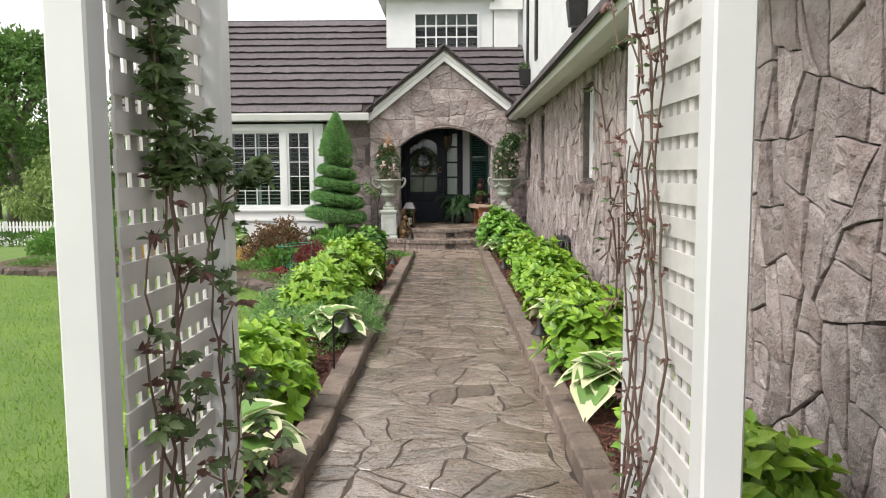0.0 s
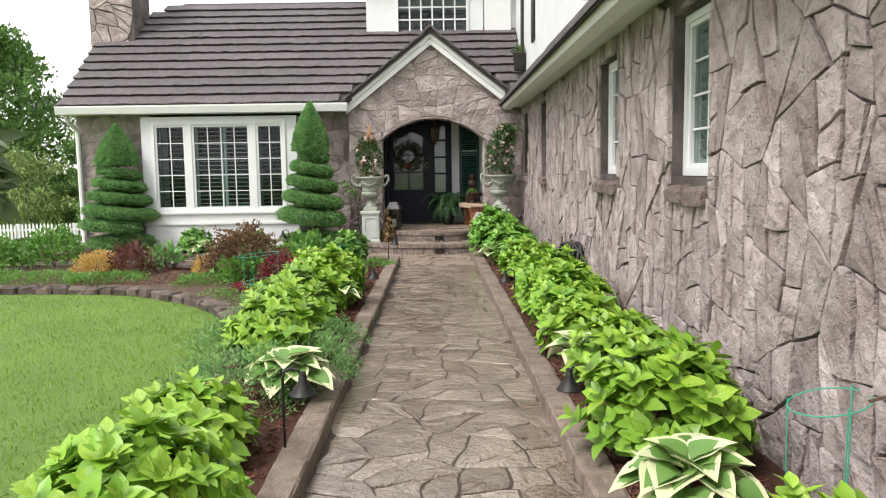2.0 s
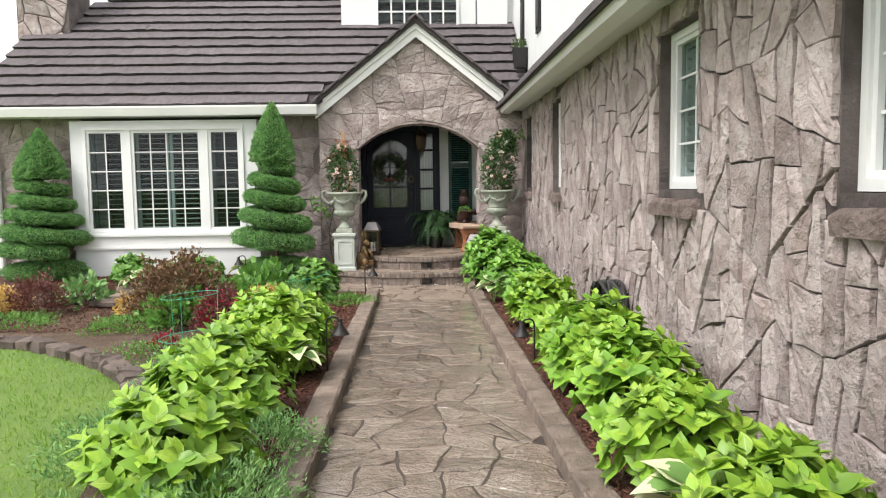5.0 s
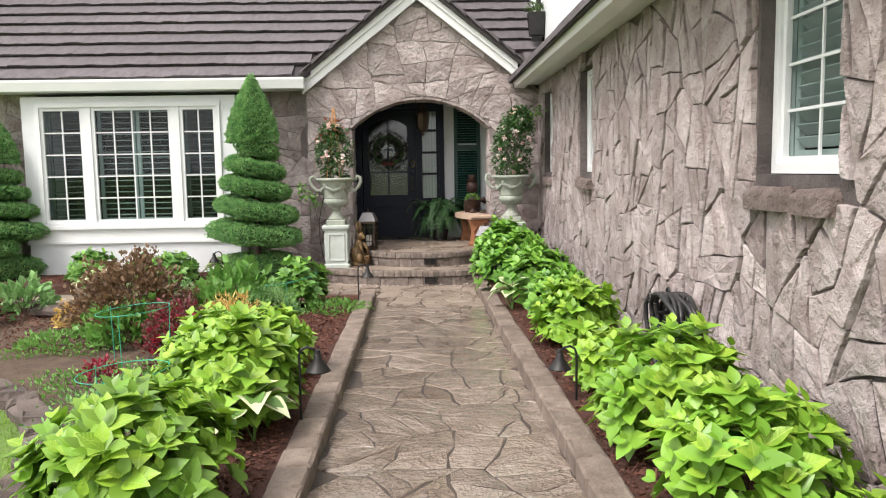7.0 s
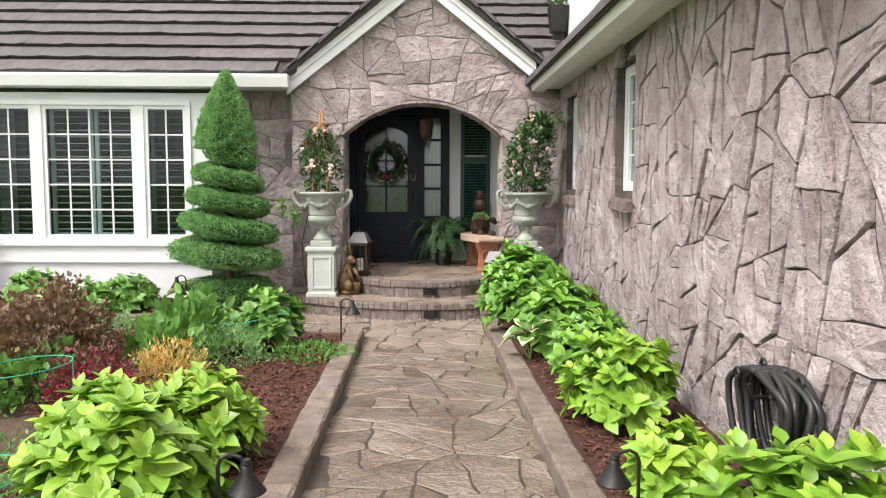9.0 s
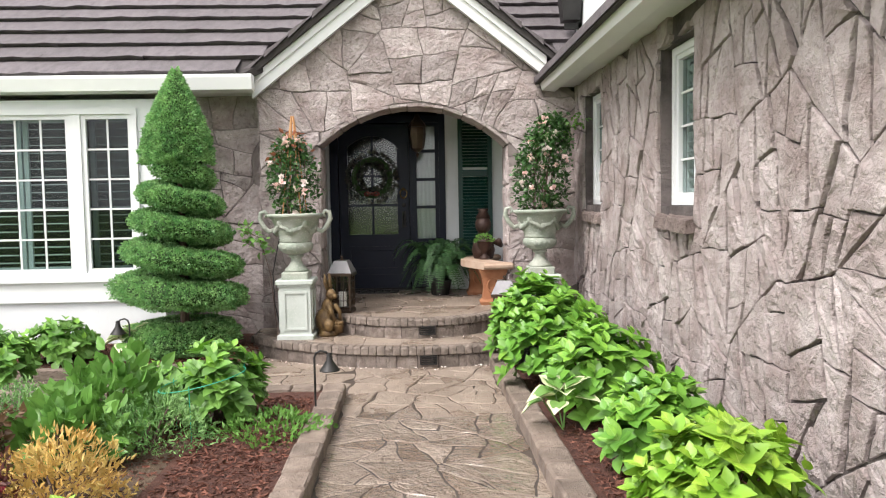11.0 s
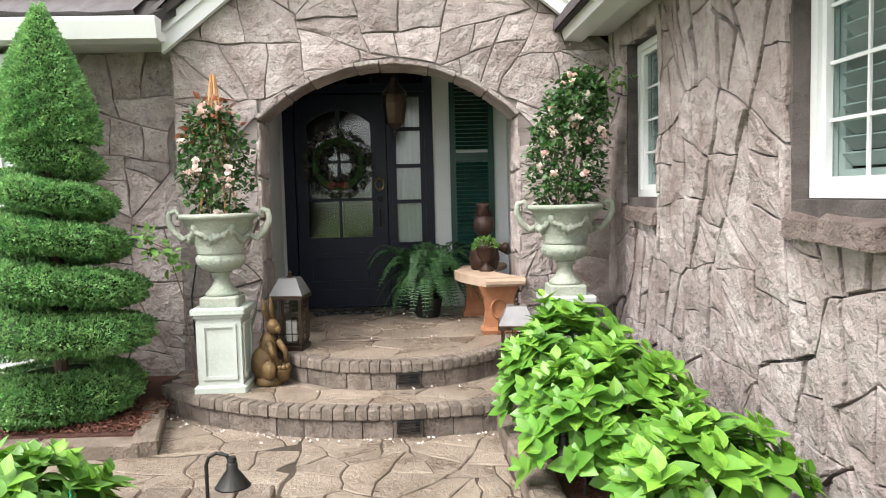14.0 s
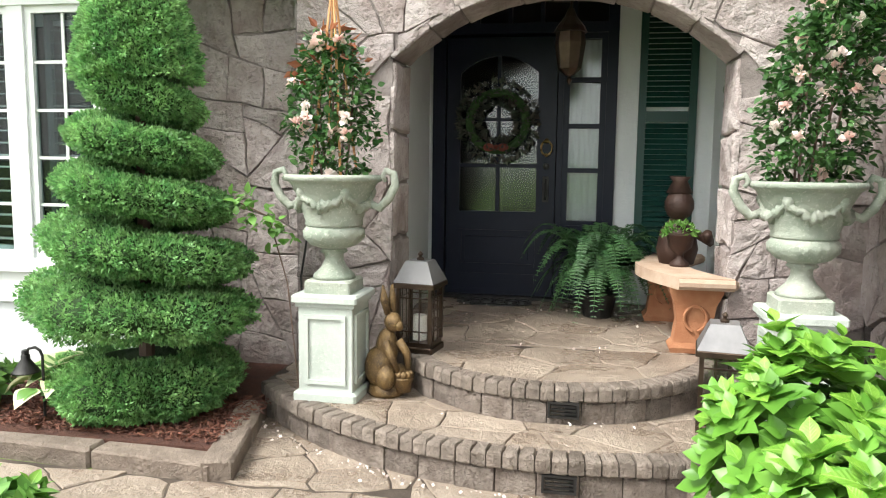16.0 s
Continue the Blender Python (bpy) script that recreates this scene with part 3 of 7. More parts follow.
# added shell behind the bay, dimness held in its near-black colour
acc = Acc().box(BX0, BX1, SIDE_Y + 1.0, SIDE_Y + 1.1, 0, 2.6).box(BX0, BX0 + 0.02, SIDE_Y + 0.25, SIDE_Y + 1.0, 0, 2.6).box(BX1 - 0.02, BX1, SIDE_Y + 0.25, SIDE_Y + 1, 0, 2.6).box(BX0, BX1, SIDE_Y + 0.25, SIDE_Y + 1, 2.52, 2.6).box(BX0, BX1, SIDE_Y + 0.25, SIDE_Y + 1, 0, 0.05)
structure("wall_front_room", acc, DARKROOM, "near-black backing for the unlit room behind the bay window", "wall")
acc = Acc().box(BX0 - 0.02, BX1 + 0.02, BAY_Y - 0.035, BAY_Y, 0.52, 0.56).box(BX0 - 0.01, BX1 + 0.01, BAY_Y - 0.02, BAY_Y, 0.56, 0.78)
structure("trim_bay", acc, WHITE, "white ledge moulding under the bay window", "trim")

# eaves, gutters, fascias
acc = Acc().box(-7.02, GX0, 15.42, SIDE_Y + 0.1, 2.6, 2.66)
acc.box(1.2, WALL_X, -3, GABLE_Y, 2.62, 2.68)
structure("soffit", acc, WHITE, "white boarded eave undersides", "soffit")
acc = Acc()
acc.prism([(15.36, 2.575), (15.47, 2.56), (15.47, 2.72), (15.33, 2.72), (15.33, 2.69)], "x", -7.02, -1.71)
structure("gutter_left", acc, WHITE, "white gutter along the front eave", "gutter")
acc = Acc()
acc.prism([(1.14, 2.72), (1.14, 2.685), (1.17, 2.585), (1.3, 2.57), (1.3, 2.72)], "y", -3, GABLE_Y - 0.02)
structure("gutter_right", acc, WHITE, "white gutter along the right wing's eave", "gutter")
acc = Acc()
for s in (-1, 1):
    far = -1.77 if s < 0 else 1.2
    run = abs(far + 0.17)
    line = lambda d: [(-0.17, 3.99 - d), (far, 3.99 - d - 0.785 * run)]
    a, b = line(0), line(0.21)
    acc.prism([a[0], a[1], b[1], b[0]], "y", GABLE_Y - 0.11, GABLE_Y - 0.05)
    a, b = line(-0.005), line(0.09)
    acc.prism([a[0], a[1], b[1], b[0]], "y", GABLE_Y - 0.14, GABLE_Y - 0.11)
structure("trim_barge_boards", acc, WHITE, "white barge boards on the porch gable", "trim")

# roofs
acc = Acc()
for s in (-1, 1):
    far = -1.86 if s < 0 else 1.42
    run = abs(far + 0.17)
    z1 = 4.06 - 0.785 * run
    acc.prism([(-0.17, 4.06), (far, z1), (far, z1 - 0.075), (-0.17, 3.985)], "y", GABLE_Y - 0.2, 17.3)
roof_porch = structure("roof_porch", acc, ROOF_DARK, "dark brown tiled roof of the porch gable", "roof")
EAVE_Y, EAVE_Z, PITCH = 15.38, 2.73, 0.735
acc = Acc()


def roof_left(y):
    """Left end of the main roof at depth y: a rake that clips back near the ridge."""
    s = y - EAVE_Y
    return -7.0 - 0.05 * s if s < 2.0 else -7.1 + (s - 2.0) * 0.93


top = EAVE_Y + 3.5
APEX_Y = EAVE_Y + (4.06 - EAVE_Z) / PITCH


def roof_slab(pts):
    """A slab of the main roof over a plan outline."""
    n = len(pts)
    up = [(x, y, EAVE_Z + PITCH * (y - EAVE_Y) - 0.03) for x, y in pts]
    acc.add(up + [(x, y, z - 0.09) for x, y, z in up], [tuple(range(n)), tuple(range(2 * n - 1, n - 1, -1))] + [(i, (i + 1) % n, n + (i + 1) % n, n + i) for i in range(n)])


roof_slab([(roof_left(EAVE_Y), EAVE_Y), (-1.86, EAVE_Y), (-0.17, APEX_Y), (-0.17, EAVE_Y + 2.0), (roof_left(EAVE_Y + 2.0), EAVE_Y + 2.0)])
roof_slab([(-0.17, APEX_Y), (1.6, EAVE_Y + 0.02), (1.6, EAVE_Y + 2.0), (-0.17, EAVE_Y + 2.0)])
roof_slab([(roof_left(EAVE_Y + 2.0), EAVE_Y + 2.0), (1.6, EAVE_Y + 2.0), (1.6, top), (roof_left(top), top)])
rz = EAVE_Z + PITCH * 3.5
acc.add([(roof_left(top), top, rz - 0.03), (1.6, top, rz - 0.03), (1.6, 22.6, 2.7), (-7.1, 22.6, 2.7), (-7.16, EAVE_Y + 2, EAVE_Z + PITCH * 2 - 0.03)], [(0, 1, 2, 3), (0, 3, 4)])
acc.add([(-6.95, 15.5, 2.6), (-6.95, EAVE_Y + 2, EAVE_Z + PITCH * 2 - 0.15), (-6.95, 22.5, 2.6)], [(0, 1, 2)])
roof_main = structure("roof_main", acc, ROOF_DARK, "long dark brown shake roof with stepped courses", "roof")
acc = Acc()
zr = lambda x: 2.73 + 0.62 * (x - 1.16)
acc.prism([(1.1, zr(1.1) + 0.02), (7, zr(3.2)), (7, zr(3.2) - 0.09), (1.1, zr(1.1) - 0.05)], "y", -3, 17.3)
roof_right = structure("roof_right_wing", acc, ROOF_DARK, "dark roof edge over the right wing", "roof")

# upper storey, dormer, chimney
DX0, DX1, DORMER_Y = -1.52, 0.92, 17.6
DWX0, DWX1, DWZ0, DWZ1 = -0.87, 0.59, 4.34, 5.14
acc = Acc()
for b in ((DX0, DWX0, 3.9, 5.6), (DWX1, DX1, 3.9, 5.6), (DWX0, DWX1, 3.9, DWZ0), (DWX0, DWX1, DWZ1, 5.6)):
    acc.box(b[0], b[1], DORMER_Y, DORMER_Y + 0.15, b[2], b[3])
acc.box(DX0, DX0 + 0.15, DORMER_Y + 0.15, 21, 3.9, 5.6)
acc.box(DWX0 - 0.1, DWX1 + 0.1, DORMER_Y + 0.8, DORMER_Y + 0.9, 4.1, 5.4)
acc.box(DX1, 1.62, DORMER_Y + 0.1, DORMER_Y + 0.3, 2.6, 6.6)
structure("wall_dormer", acc, RENDERW, "white rendered dormer wall", "wall")
acc = Acc().box(DX0 - 0.18, DX1 + 0.1, DORMER_Y - 0.22, 21, 5.44, 5.56)
structure("roof_dormer", acc, WHITE, "white boxed eave over the dormer", "roof")
acc = Acc().box(1.62, 1.8, 2.0, 18, 2.7, 6.6).box(1.8, 8, 2.0, 2.2, 2.7, 6.6).box(1.8, 8, 17.8, 18, 2.7, 6.6)
structure("wall_upper_storey", acc, RENDERW, "white rendered upper storey wall", "wall")
acc = Acc().box(1.3, 8, 1.6, 18.2, 6.6, 6.75)
structure("roof_upper_storey", acc, WHITE, "white eave of the upper storey", "roof")
acc = Acc().box(0.95, 1.5, DORMER_Y - 0.02, DORMER_Y + 0.1, 2.9, 5.2)
acc.prism([(0.85, 5.2), (1.6, 5.2), (1.6, 5.5), (0.95, 5.5), (0.95, 5.38), (0.85, 5.34)], "y", DORMER_Y - 0.12, DORMER_Y + 0.1)
structure("trim_corner_post", acc, WHITE, "white moulded corner post beside the dormer", "trim")
acc = Acc().box(-7.2, -6.3, 17.4, 18.3, 2.5, 6.4)
chimney = structure("chimney", acc, MORTAR, "broad stone chimney at the roof's end", "chimney")

# steps and porch slab
C1, R1, C2, R2 = (-0.1, 16.65), 2.13, (-0.14, 15.83), 0.885
arc = lambda c, r, a0, a1, n: [(c[0] + r * math.cos(radians(a0 + (a1 - a0) * i / n)), c[1] + r * math.sin(radians(a0 + (a1 - a0) * i / n))) for i in range(n + 1)]
acc = Acc().prism([(-1.78, 15.75), *arc(C1, R1, 218, 312, 36), (1.5, 15.2), (1.5, 15.75)], "z", -0.1, STEP1 - 0.012)
step_low = structure("step_low", acc, FLAG_GAP, "low curved stone step with a flagged top", "step")
acc = Acc().prism([(-1.235, DOOR_Y + 0.05), (-1.235, 15.75), *arc(C2, R2, 188, 352, 36), (0.93, 15.75), (0.93, DOOR_Y + 0.05)], "z", 0.0, PORCH - 0.012)
step_high = structure("step_high", acc, FLAG_GAP, "upper curved step and flagged porch floor", "step")


# ---- plants ----
def rosettes(r, h, count, nr):
    """Stem tips over a mound: places and directions."""
    u = nr.uniform(-0.3, 1, count)
    a = np.arange(count) * 2.39996 + nr.uniform(0, 0.5, count)
    c = np.sqrt(np.clip(1 - u * u, 0, 1))
    d = np.stack([c * np.cos(a), c * np.sin(a), u], 1)
    lump = 1 + 0.13 * np.sin(3 * a + nr.uniform(0, 6)) * c + 0.08 * np.sin(7 * a + 9 * u) + nr.uniform(-0.16, 0.1, count)
    p = d * np.array([r, r, h * 0.62]) * lump[:, None] + np.array([0, 0, h * 0.38])
    ax = d * np.array([1, 1, 1.2]) + np.array([0, 0, 0.85])
    return p, ax / np.linalg.norm(ax, axis=1, keepdims=True)


def leaves_at(p, ax, nr, per, size, lift):
    """Leaves fanned round each tip: positions, axes, outward ways, sizes."""
    P, A, O, S = [], [], [], []
    for k in range(per):
        ang = 2 * math.pi * (k / per + 0.37 * (k % 2)) + nr.uniform(-0.4, 0.4, len(p))
        t = np.cross(ax, np.array([0.3, 0.5, 0.81]))
        t /= np.linalg.norm(t, axis=1, keepdims=True)
        b = np.cross(ax, t)
        inner = k >= per * 0.6
        o = np.cos(ang)[:, None] * t + np.sin(ang)[:, None] * b + ax * (lift + (0.8 if inner else 0) + nr.uniform(-0.25, 0.25, len(p)))[:, None]
        P.append(p + ax * (0.02 if inner else -0.02)), A.append(ax), O.append(o)
        S.append(size * nr.uniform(0.75, 1.2, len(p)) * (0.6 if inner else 1))
    return map(np.concatenate, (P, A, O, S))


LEAF_MESHES = [Acc().add(v, f).mesh("leaf", LIMEV, True, False) for v, f in (leaf_template(0.66, 0.1, 0.34, 7), leaf_template(0.72, 0.02, 0.46, 7), leaf_template(0.62, 0.22, 0.26, 7))]
LIMED = veined_leaf("deep_hydrangea_leaf", (0.14, 0.33, 0.034), (0.23, 0.44, 0.05), (0.3, 0.49, 0.1))
DEEP = mat("deep_hydrangea_foliage", (0.09, 0.235, 0.03), (0.16, 0.34, 0.045), 0.4, 3, 30, 0.15, 0.003, leafy=0.2, island=0.45, piece=0.3)
DEEP_MESHES = [Acc().add(v, f).mesh("leaf", LIMED, True, False) for v, f in (leaf_template(0.66, 0.1, 0.34, 7), leaf_template(0.72, 0.02, 0.46, 7), leaf_template(0.62, 0.22, 0.26, 7))]
HYD_LABEL = "lime-green leafy hydrangea mound on bark mulch"


def hydrangea(x, y, r, h, seed, loose=140, size=0.11, label=HYD_LABEL, material=None, group="hydrangeas along the path"):
    r, h = r - 0.075, h - 0.12
    nr = np.random.default_rng(seed)
    ob = thing("hydrangea", label, "shrub", (x, y, 0.07), group=group)
    for _ in range(6):
        acc = Acc()
        a = nr.uniform(0, 6.28)
        e = (0.6 * r * math.cos(a), 0.6 * r * math.sin(a), 0.7 * h)
        acc.tube([(0.03 * math.cos(a), 0.03 * math.sin(a), 0), (0.3 * e[0], 0.3 * e[1], 0.4 * h), e], 0.006, 5)
        part("stem", acc, STEM, ob)
    acc = Acc()
    n = max(24, int(330 * r * (r + h) * (0.12 / size) ** 1.5))
    p, ax = rosettes(r * 0.72, h * 0.8, n // 2, nr)
    P, A, O, S = leaves_at(p, ax, nr, 5, size * 0.95, 0.1)
    acc.many(*LEAF, frames_for(A, O, S, nr, 0.1), P)
    p, ax = rosettes(r * 0.93, h * 0.95, n, nr)
    P, A, O, S = leaves_at(p, ax, nr, 7, size, 0.55)
    M = frames_for(A, O, S, nr, 0.12)
    pick = np.argsort(-(P[:, 2] / h + 0.5 * np.linalg.norm(P[:, :2], axis=1) / r + nr.uniform(0, 0.5, len(P))))
    near, rest = pick[:loose], pick[loose:]
    acc.many(*LEAF, M[rest], P[rest])
    part("foliage", acc, material or LIME, ob, "", True, False)
    for i in near:
        m4 = Matrix.Identity(4)
        for a in range(3):
            for b in range(3):
                m4[a][b] = M[i][a][b]
            m4[a][3] = P[i][a]
        piece("leaf", (LEAF_MESHES if material is None else DEEP_MESHES)[i % 3], ob, m4)
    return ob


RIGHT_ROW = [(1.1, 2.75, 0.36, 0.6), (1.1, 3.6, 0.34, 0.52), (1.02, 5.0, 0.45, 0.72), (1.1, 6.15, 0.4, 0.58), (1.02, 6.95, 0.36, 0.6), (1.05, 7.8, 0.42, 0.68), (1.03, 8.65, 0.43, 0.74),
             (0.98, 9.75, 0.26, 0.46), (1.03, 10.8, 0.37, 0.66), (1.08, 11.7, 0.36, 0.62), (1.0, 12.7, 0.41, 0.7), (0.9, 13.5, 0.45, 0.78), (0.87, 14.28, 0.44, 0.9)]
LEFT_ROW = [(-1.2, 3.1, 0.36, 0.52), (-1.22, 4.2, 0.42, 0.62), (-1.28, 5.05, 0.36, 0.52), (-1.25, 6.9, 0.42, 0.64), (-1.32, 8.0, 0.46, 0.68), (-1.2, 9.2, 0.4, 0.72), (-1.45, 9.75, 0.4, 0.64), (-1.2, 10.2, 0.3, 0.6)]
for i, (x, y, r, h) in enumerate(RIGHT_ROW + LEFT_ROW):
    if x > 0 and y > 11:
        hydrangea(x, y, r, h, 100 + i, 140, 0.118, "deep green leafy hydrangea mound near the steps", DEEP)
    else:
        hydrangea(x, y, r, h, 100 + i)
hydrangea(-1.42, 12.75, 0.33, 0.62, 140, 60, 0.11, "mid-green hydrangea inside a green wire plant hoop", MIDLEAF)


def tuft_cloud(acc, pts, nrm, size, nr, spread=0.5, template=TINY):
    """Small leaves standing on a surface."""
    side = np.cross(nrm, nr.normal(0, 1, nrm.shape))
    side /= np.linalg.norm(side, axis=1, keepdims=True) + 1e-9
    acc.many(*template, frames_for(side, nrm, size * nr.uniform(0.6, 1.3, len(pts)), nr, spread), pts)


def spiral_topiary(x, y, top, width, seed, label):
    nr = np.random.default_rng(seed)
    ob = thing("spiral_topiary", label, "topiary tree", (x, y, 0.08), group="spiral topiaries by the bay window")
    acc = Acc().tube([(0, 0, 0), (0.01, 0, top * 0.5), (0, 0, top * 0.92)], [0.045, 0.03, 0.015], 8)
    part("trunk", acc, STEM, ob)
    k, h = width / 1.3, top
    fol, phase = Acc(), nr.uniform(0, 6, 4)
    # one band winds down from the cap to the skirt
    turns = np.array([0, 1, 2, 3, 4, 4.6])
    z_at = lambda t: h * np.interp(t, turns, [0.655, 0.56, 0.465, 0.36, 0.235, 0.185])
    r_at = lambda t: k * np.interp(t, turns, [0.3, 0.38, 0.45, 0.53, 0.64, 0.6])
    half_at = lambda t: h * np.interp(t, turns, [0.031, 0.033, 0.034, 0.038, 0.045, 0.042])

    def clumps(a, q):
        return 1 + 0.05 * np.sin(5 * a + phase[0]) + 0.06 * np.sin(11 * a + 3 * q + phase[1]) * np.sin(3 * q + phase[2]) + 0.05 * np.sin(23 * a + 5 * q + phase[3]) * np.sin(17 * a - 4 * q)

    def band(t, b, share):
        """Points of the winding band: t turns from its top, b round its section."""
        a = 2 * math.pi * t + phase[0]
        swell = clumps(a, b + 2 * t)
        r = r_at(t) * swell * (0.45 + 0.55 * np.sign(np.cos(b)) * np.abs(np.cos(b)) ** 0.6 * share)
        z = z_at(t) + half_at(t) * np.sin(b) * swell * share
        return np.stack([r * np.cos(a), r * np.sin(a), z], -1), np.stack([np.cos(b) * np.cos(a), np.cos(b) * np.sin(a), np.sin(b) + 0.2], -1)

    n = 84000
    t = 4.6 * nr.uniform(0, 1, n) ** 0.8
    p, nn = band(t, nr.uniform(-1.9, 1.9, n), nr.uniform(0.93, 1.07, n))
    tuft_cloud(fol, p, nn, 0.027, nr, 0.8)
    # solid dark cores added behind the leaves, inner shade in their colour
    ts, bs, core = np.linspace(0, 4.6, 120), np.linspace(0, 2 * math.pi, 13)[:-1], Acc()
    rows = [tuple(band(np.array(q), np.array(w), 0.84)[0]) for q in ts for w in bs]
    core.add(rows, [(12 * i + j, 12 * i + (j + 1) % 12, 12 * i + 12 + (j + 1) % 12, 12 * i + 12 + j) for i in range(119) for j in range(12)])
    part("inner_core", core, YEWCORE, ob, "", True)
    # low skirt round the foot
    n, core = 20000, Acc()
    a, b = nr.uniform(0, 2 * math.pi, n), nr.uniform(-1.2, 1.5, n)
    rr = 0.52 * k * (0.35 + 0.65 * np.cos(b) ** 0.6) * clumps(a, b) * nr.uniform(0.92, 1.06, n)
    tuft_cloud(fol, np.stack([rr * np.cos(a), rr * np.sin(a), 0.062 * h + 0.055 * h * np.sin(b)], 1), np.stack([np.cos(b) * np.cos(a), np.cos(b) * np.sin(a), np.sin(b) + 0.3], 1), 0.027, nr, 0.8)
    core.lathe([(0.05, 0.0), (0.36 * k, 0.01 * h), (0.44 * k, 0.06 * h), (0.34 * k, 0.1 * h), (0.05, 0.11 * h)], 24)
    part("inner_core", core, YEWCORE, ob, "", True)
    core, n = Acc(), 24000
    z0 = 0.665 * h
    t = np.sqrt(nr.uniform(0, 1, n))
    a = nr.uniform(0, 2 * math.pi, n)
    rr = 0.315 * k * np.sin(np.minimum(1, t) * math.pi / 2) ** 1.1 * clumps(a, 6 * t) * nr.uniform(0.95, 1.06, n) + 0.012
    p = np.stack([rr * np.cos(a), rr * np.sin(a), h - (h - z0) * t], 1)
    nn = np.stack([np.cos(a), np.sin(a), 0.45 + 0 * a], 1)
    tuft_cloud(fol, p, nn, 0.027, nr, 0.8)
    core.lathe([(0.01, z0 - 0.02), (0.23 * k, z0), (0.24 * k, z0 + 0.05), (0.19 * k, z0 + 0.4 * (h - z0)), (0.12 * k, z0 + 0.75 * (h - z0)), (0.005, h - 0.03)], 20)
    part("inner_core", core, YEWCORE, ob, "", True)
    part("crown", fol, YEW, ob, "", False, False)
    return ob


spiral_topiary(-2.33, 15.02, 2.66, 1.18, 7, "dense green conifer clipped into a tall spiral")
spiral_topiary(-5.95, 15.4, 2.34, 1.36, 8, "green conifer clipped in stacked tiers at the house corner")


# ---- windows and doors ----
def lattice_pane(ob, x0, x1, y, z0, z1, nx, nz, bar=0.018):
    """Panes with white glazing bars in an upright plane that faces -y."""
    dx, dz = (x1 - x0) / nx, (z1 - z0) / nz
    pane = part("pane", Acc().box(x0, x1, y - 0.003, y + 0.003, z0, z1), GLASS, ob)
    pane.visible_shadow = False
    for i in range(1, nx):
        part("glazing_bar", Acc().box(x0 + i * dx - bar / 2, x0 + i * dx + bar / 2, y - 0.014, y - 0.004, z0, z1), VINYL, ob)
    for j in range(1, nz):
        part("glazing_bar", Acc().box(x0, x1, y - 0.016, y - 0.0042, z0 + j * dz - bar / 2, z0 + j * dz + bar / 2), VINYL, ob)


def ring_frame(x0, x1, y0, y1, z0, z1, w):
    return Acc().box(x0, x0 + w, y0, y1, z0, z1).box(x1 - w, x1, y0, y1, z0, z1).box(x0 + w, x1 - w, y0, y1, z0, z0 + w).box(x0 + w, x1 - w, y0, y1, z1 - w, z1)


def shutter_leaf(ob, x0, x1, y, z0, z1, material, step=0.078, rise=0.0):
    part("shutter_frame", ring_frame(x0, x1, y, y + 0.03, z0, z1, 0.045), material, ob, "pale plantation shutter frame")
    n = int((z1 - z0 - 0.1) / step)
    slat = Acc().prism([(y - 0.016, -0.002 - rise / 2), (y + 0.035, 0.006 + rise / 2), (y + 0.035, 0.011 + rise / 2), (y - 0.016, 0.004 - rise / 2)], "x", x0 + 0.046, x1 - 0.046).mesh("slat", material)
    for i in range(n):
        piece("slat", slat, ob, pose(0, 0, z0 + 0.06 + (i + 0.3) * (z1 - z0 - 0.12) / n))


bay = thing("window_1", "white three-part bay window with plantation shutters half open", "window", kind="structure")
part("window_frame", ring_frame(WX0 - 0.05, WX1 + 0.05, BAY_Y - 0.03, BAY_Y + 0.03, WZ0 - 0.05, WZ1 + 0.05, 0.055), VINYL, bay)
part("window_sill", Acc().box(WX0 - 0.09, WX1 + 0.09, BAY_Y - 0.06, BAY_Y - 0.031, WZ0 - 0.08, WZ0 - 0.03, 0.008), VINYL, bay)
for x0, x1 in ((-4.74, -4.63), (-3.55, -3.44)):
    part("mullion", Acc().box(x0, x1, BAY_Y - 0.02, BAY_Y + 0.05, WZ0, WZ1), VINYL, bay)
for k, (x0, x1) in enumerate(((WX0, -4.74), (-4.63, -3.55), (-3.44, WX1))):
    part("sash", ring_frame(x0, x1, BAY_Y + 0.0, BAY_Y + 0.04, WZ0 + 0.005, WZ1 - 0.005, 0.045), VINYL, bay)
    lattice_pane(bay, x0 + 0.045, x1 - 0.045, BAY_Y + 0.03, WZ0 + 0.05, WZ1 - 0.05, 4 if k == 1 else 2, 5)
# outer leaves take the darker copy, with shade in its colour
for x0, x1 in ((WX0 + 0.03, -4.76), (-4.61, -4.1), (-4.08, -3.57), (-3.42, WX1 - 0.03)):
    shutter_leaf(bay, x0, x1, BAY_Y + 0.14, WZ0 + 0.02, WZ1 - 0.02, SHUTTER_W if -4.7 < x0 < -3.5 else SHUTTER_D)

dormer = thing("window_2", "white dormer window with eighteen small panes", "window", kind="structure")
part("window_frame", ring_frame(DWX0 - 0.03, DWX1 + 0.03, DORMER_Y - 0.03, DORMER_Y + 0.05, DWZ0 - 0.03, DWZ1 + 0.03, 0.05), VINYL, dormer)
part("window_sill", Acc().box(DWX0 - 0.08, DWX1 + 0.08, DORMER_Y - 0.06, DORMER_Y - 0.031, DWZ0 - 0.07, DWZ0 - 0.02), VINYL, dormer)
lattice_pane(dormer, DWX0 + 0.02, DWX1 - 0.02, DORMER_Y + 0.03, DWZ0 + 0.02, DWZ1 - 0.02, 6, 3, 0.03)


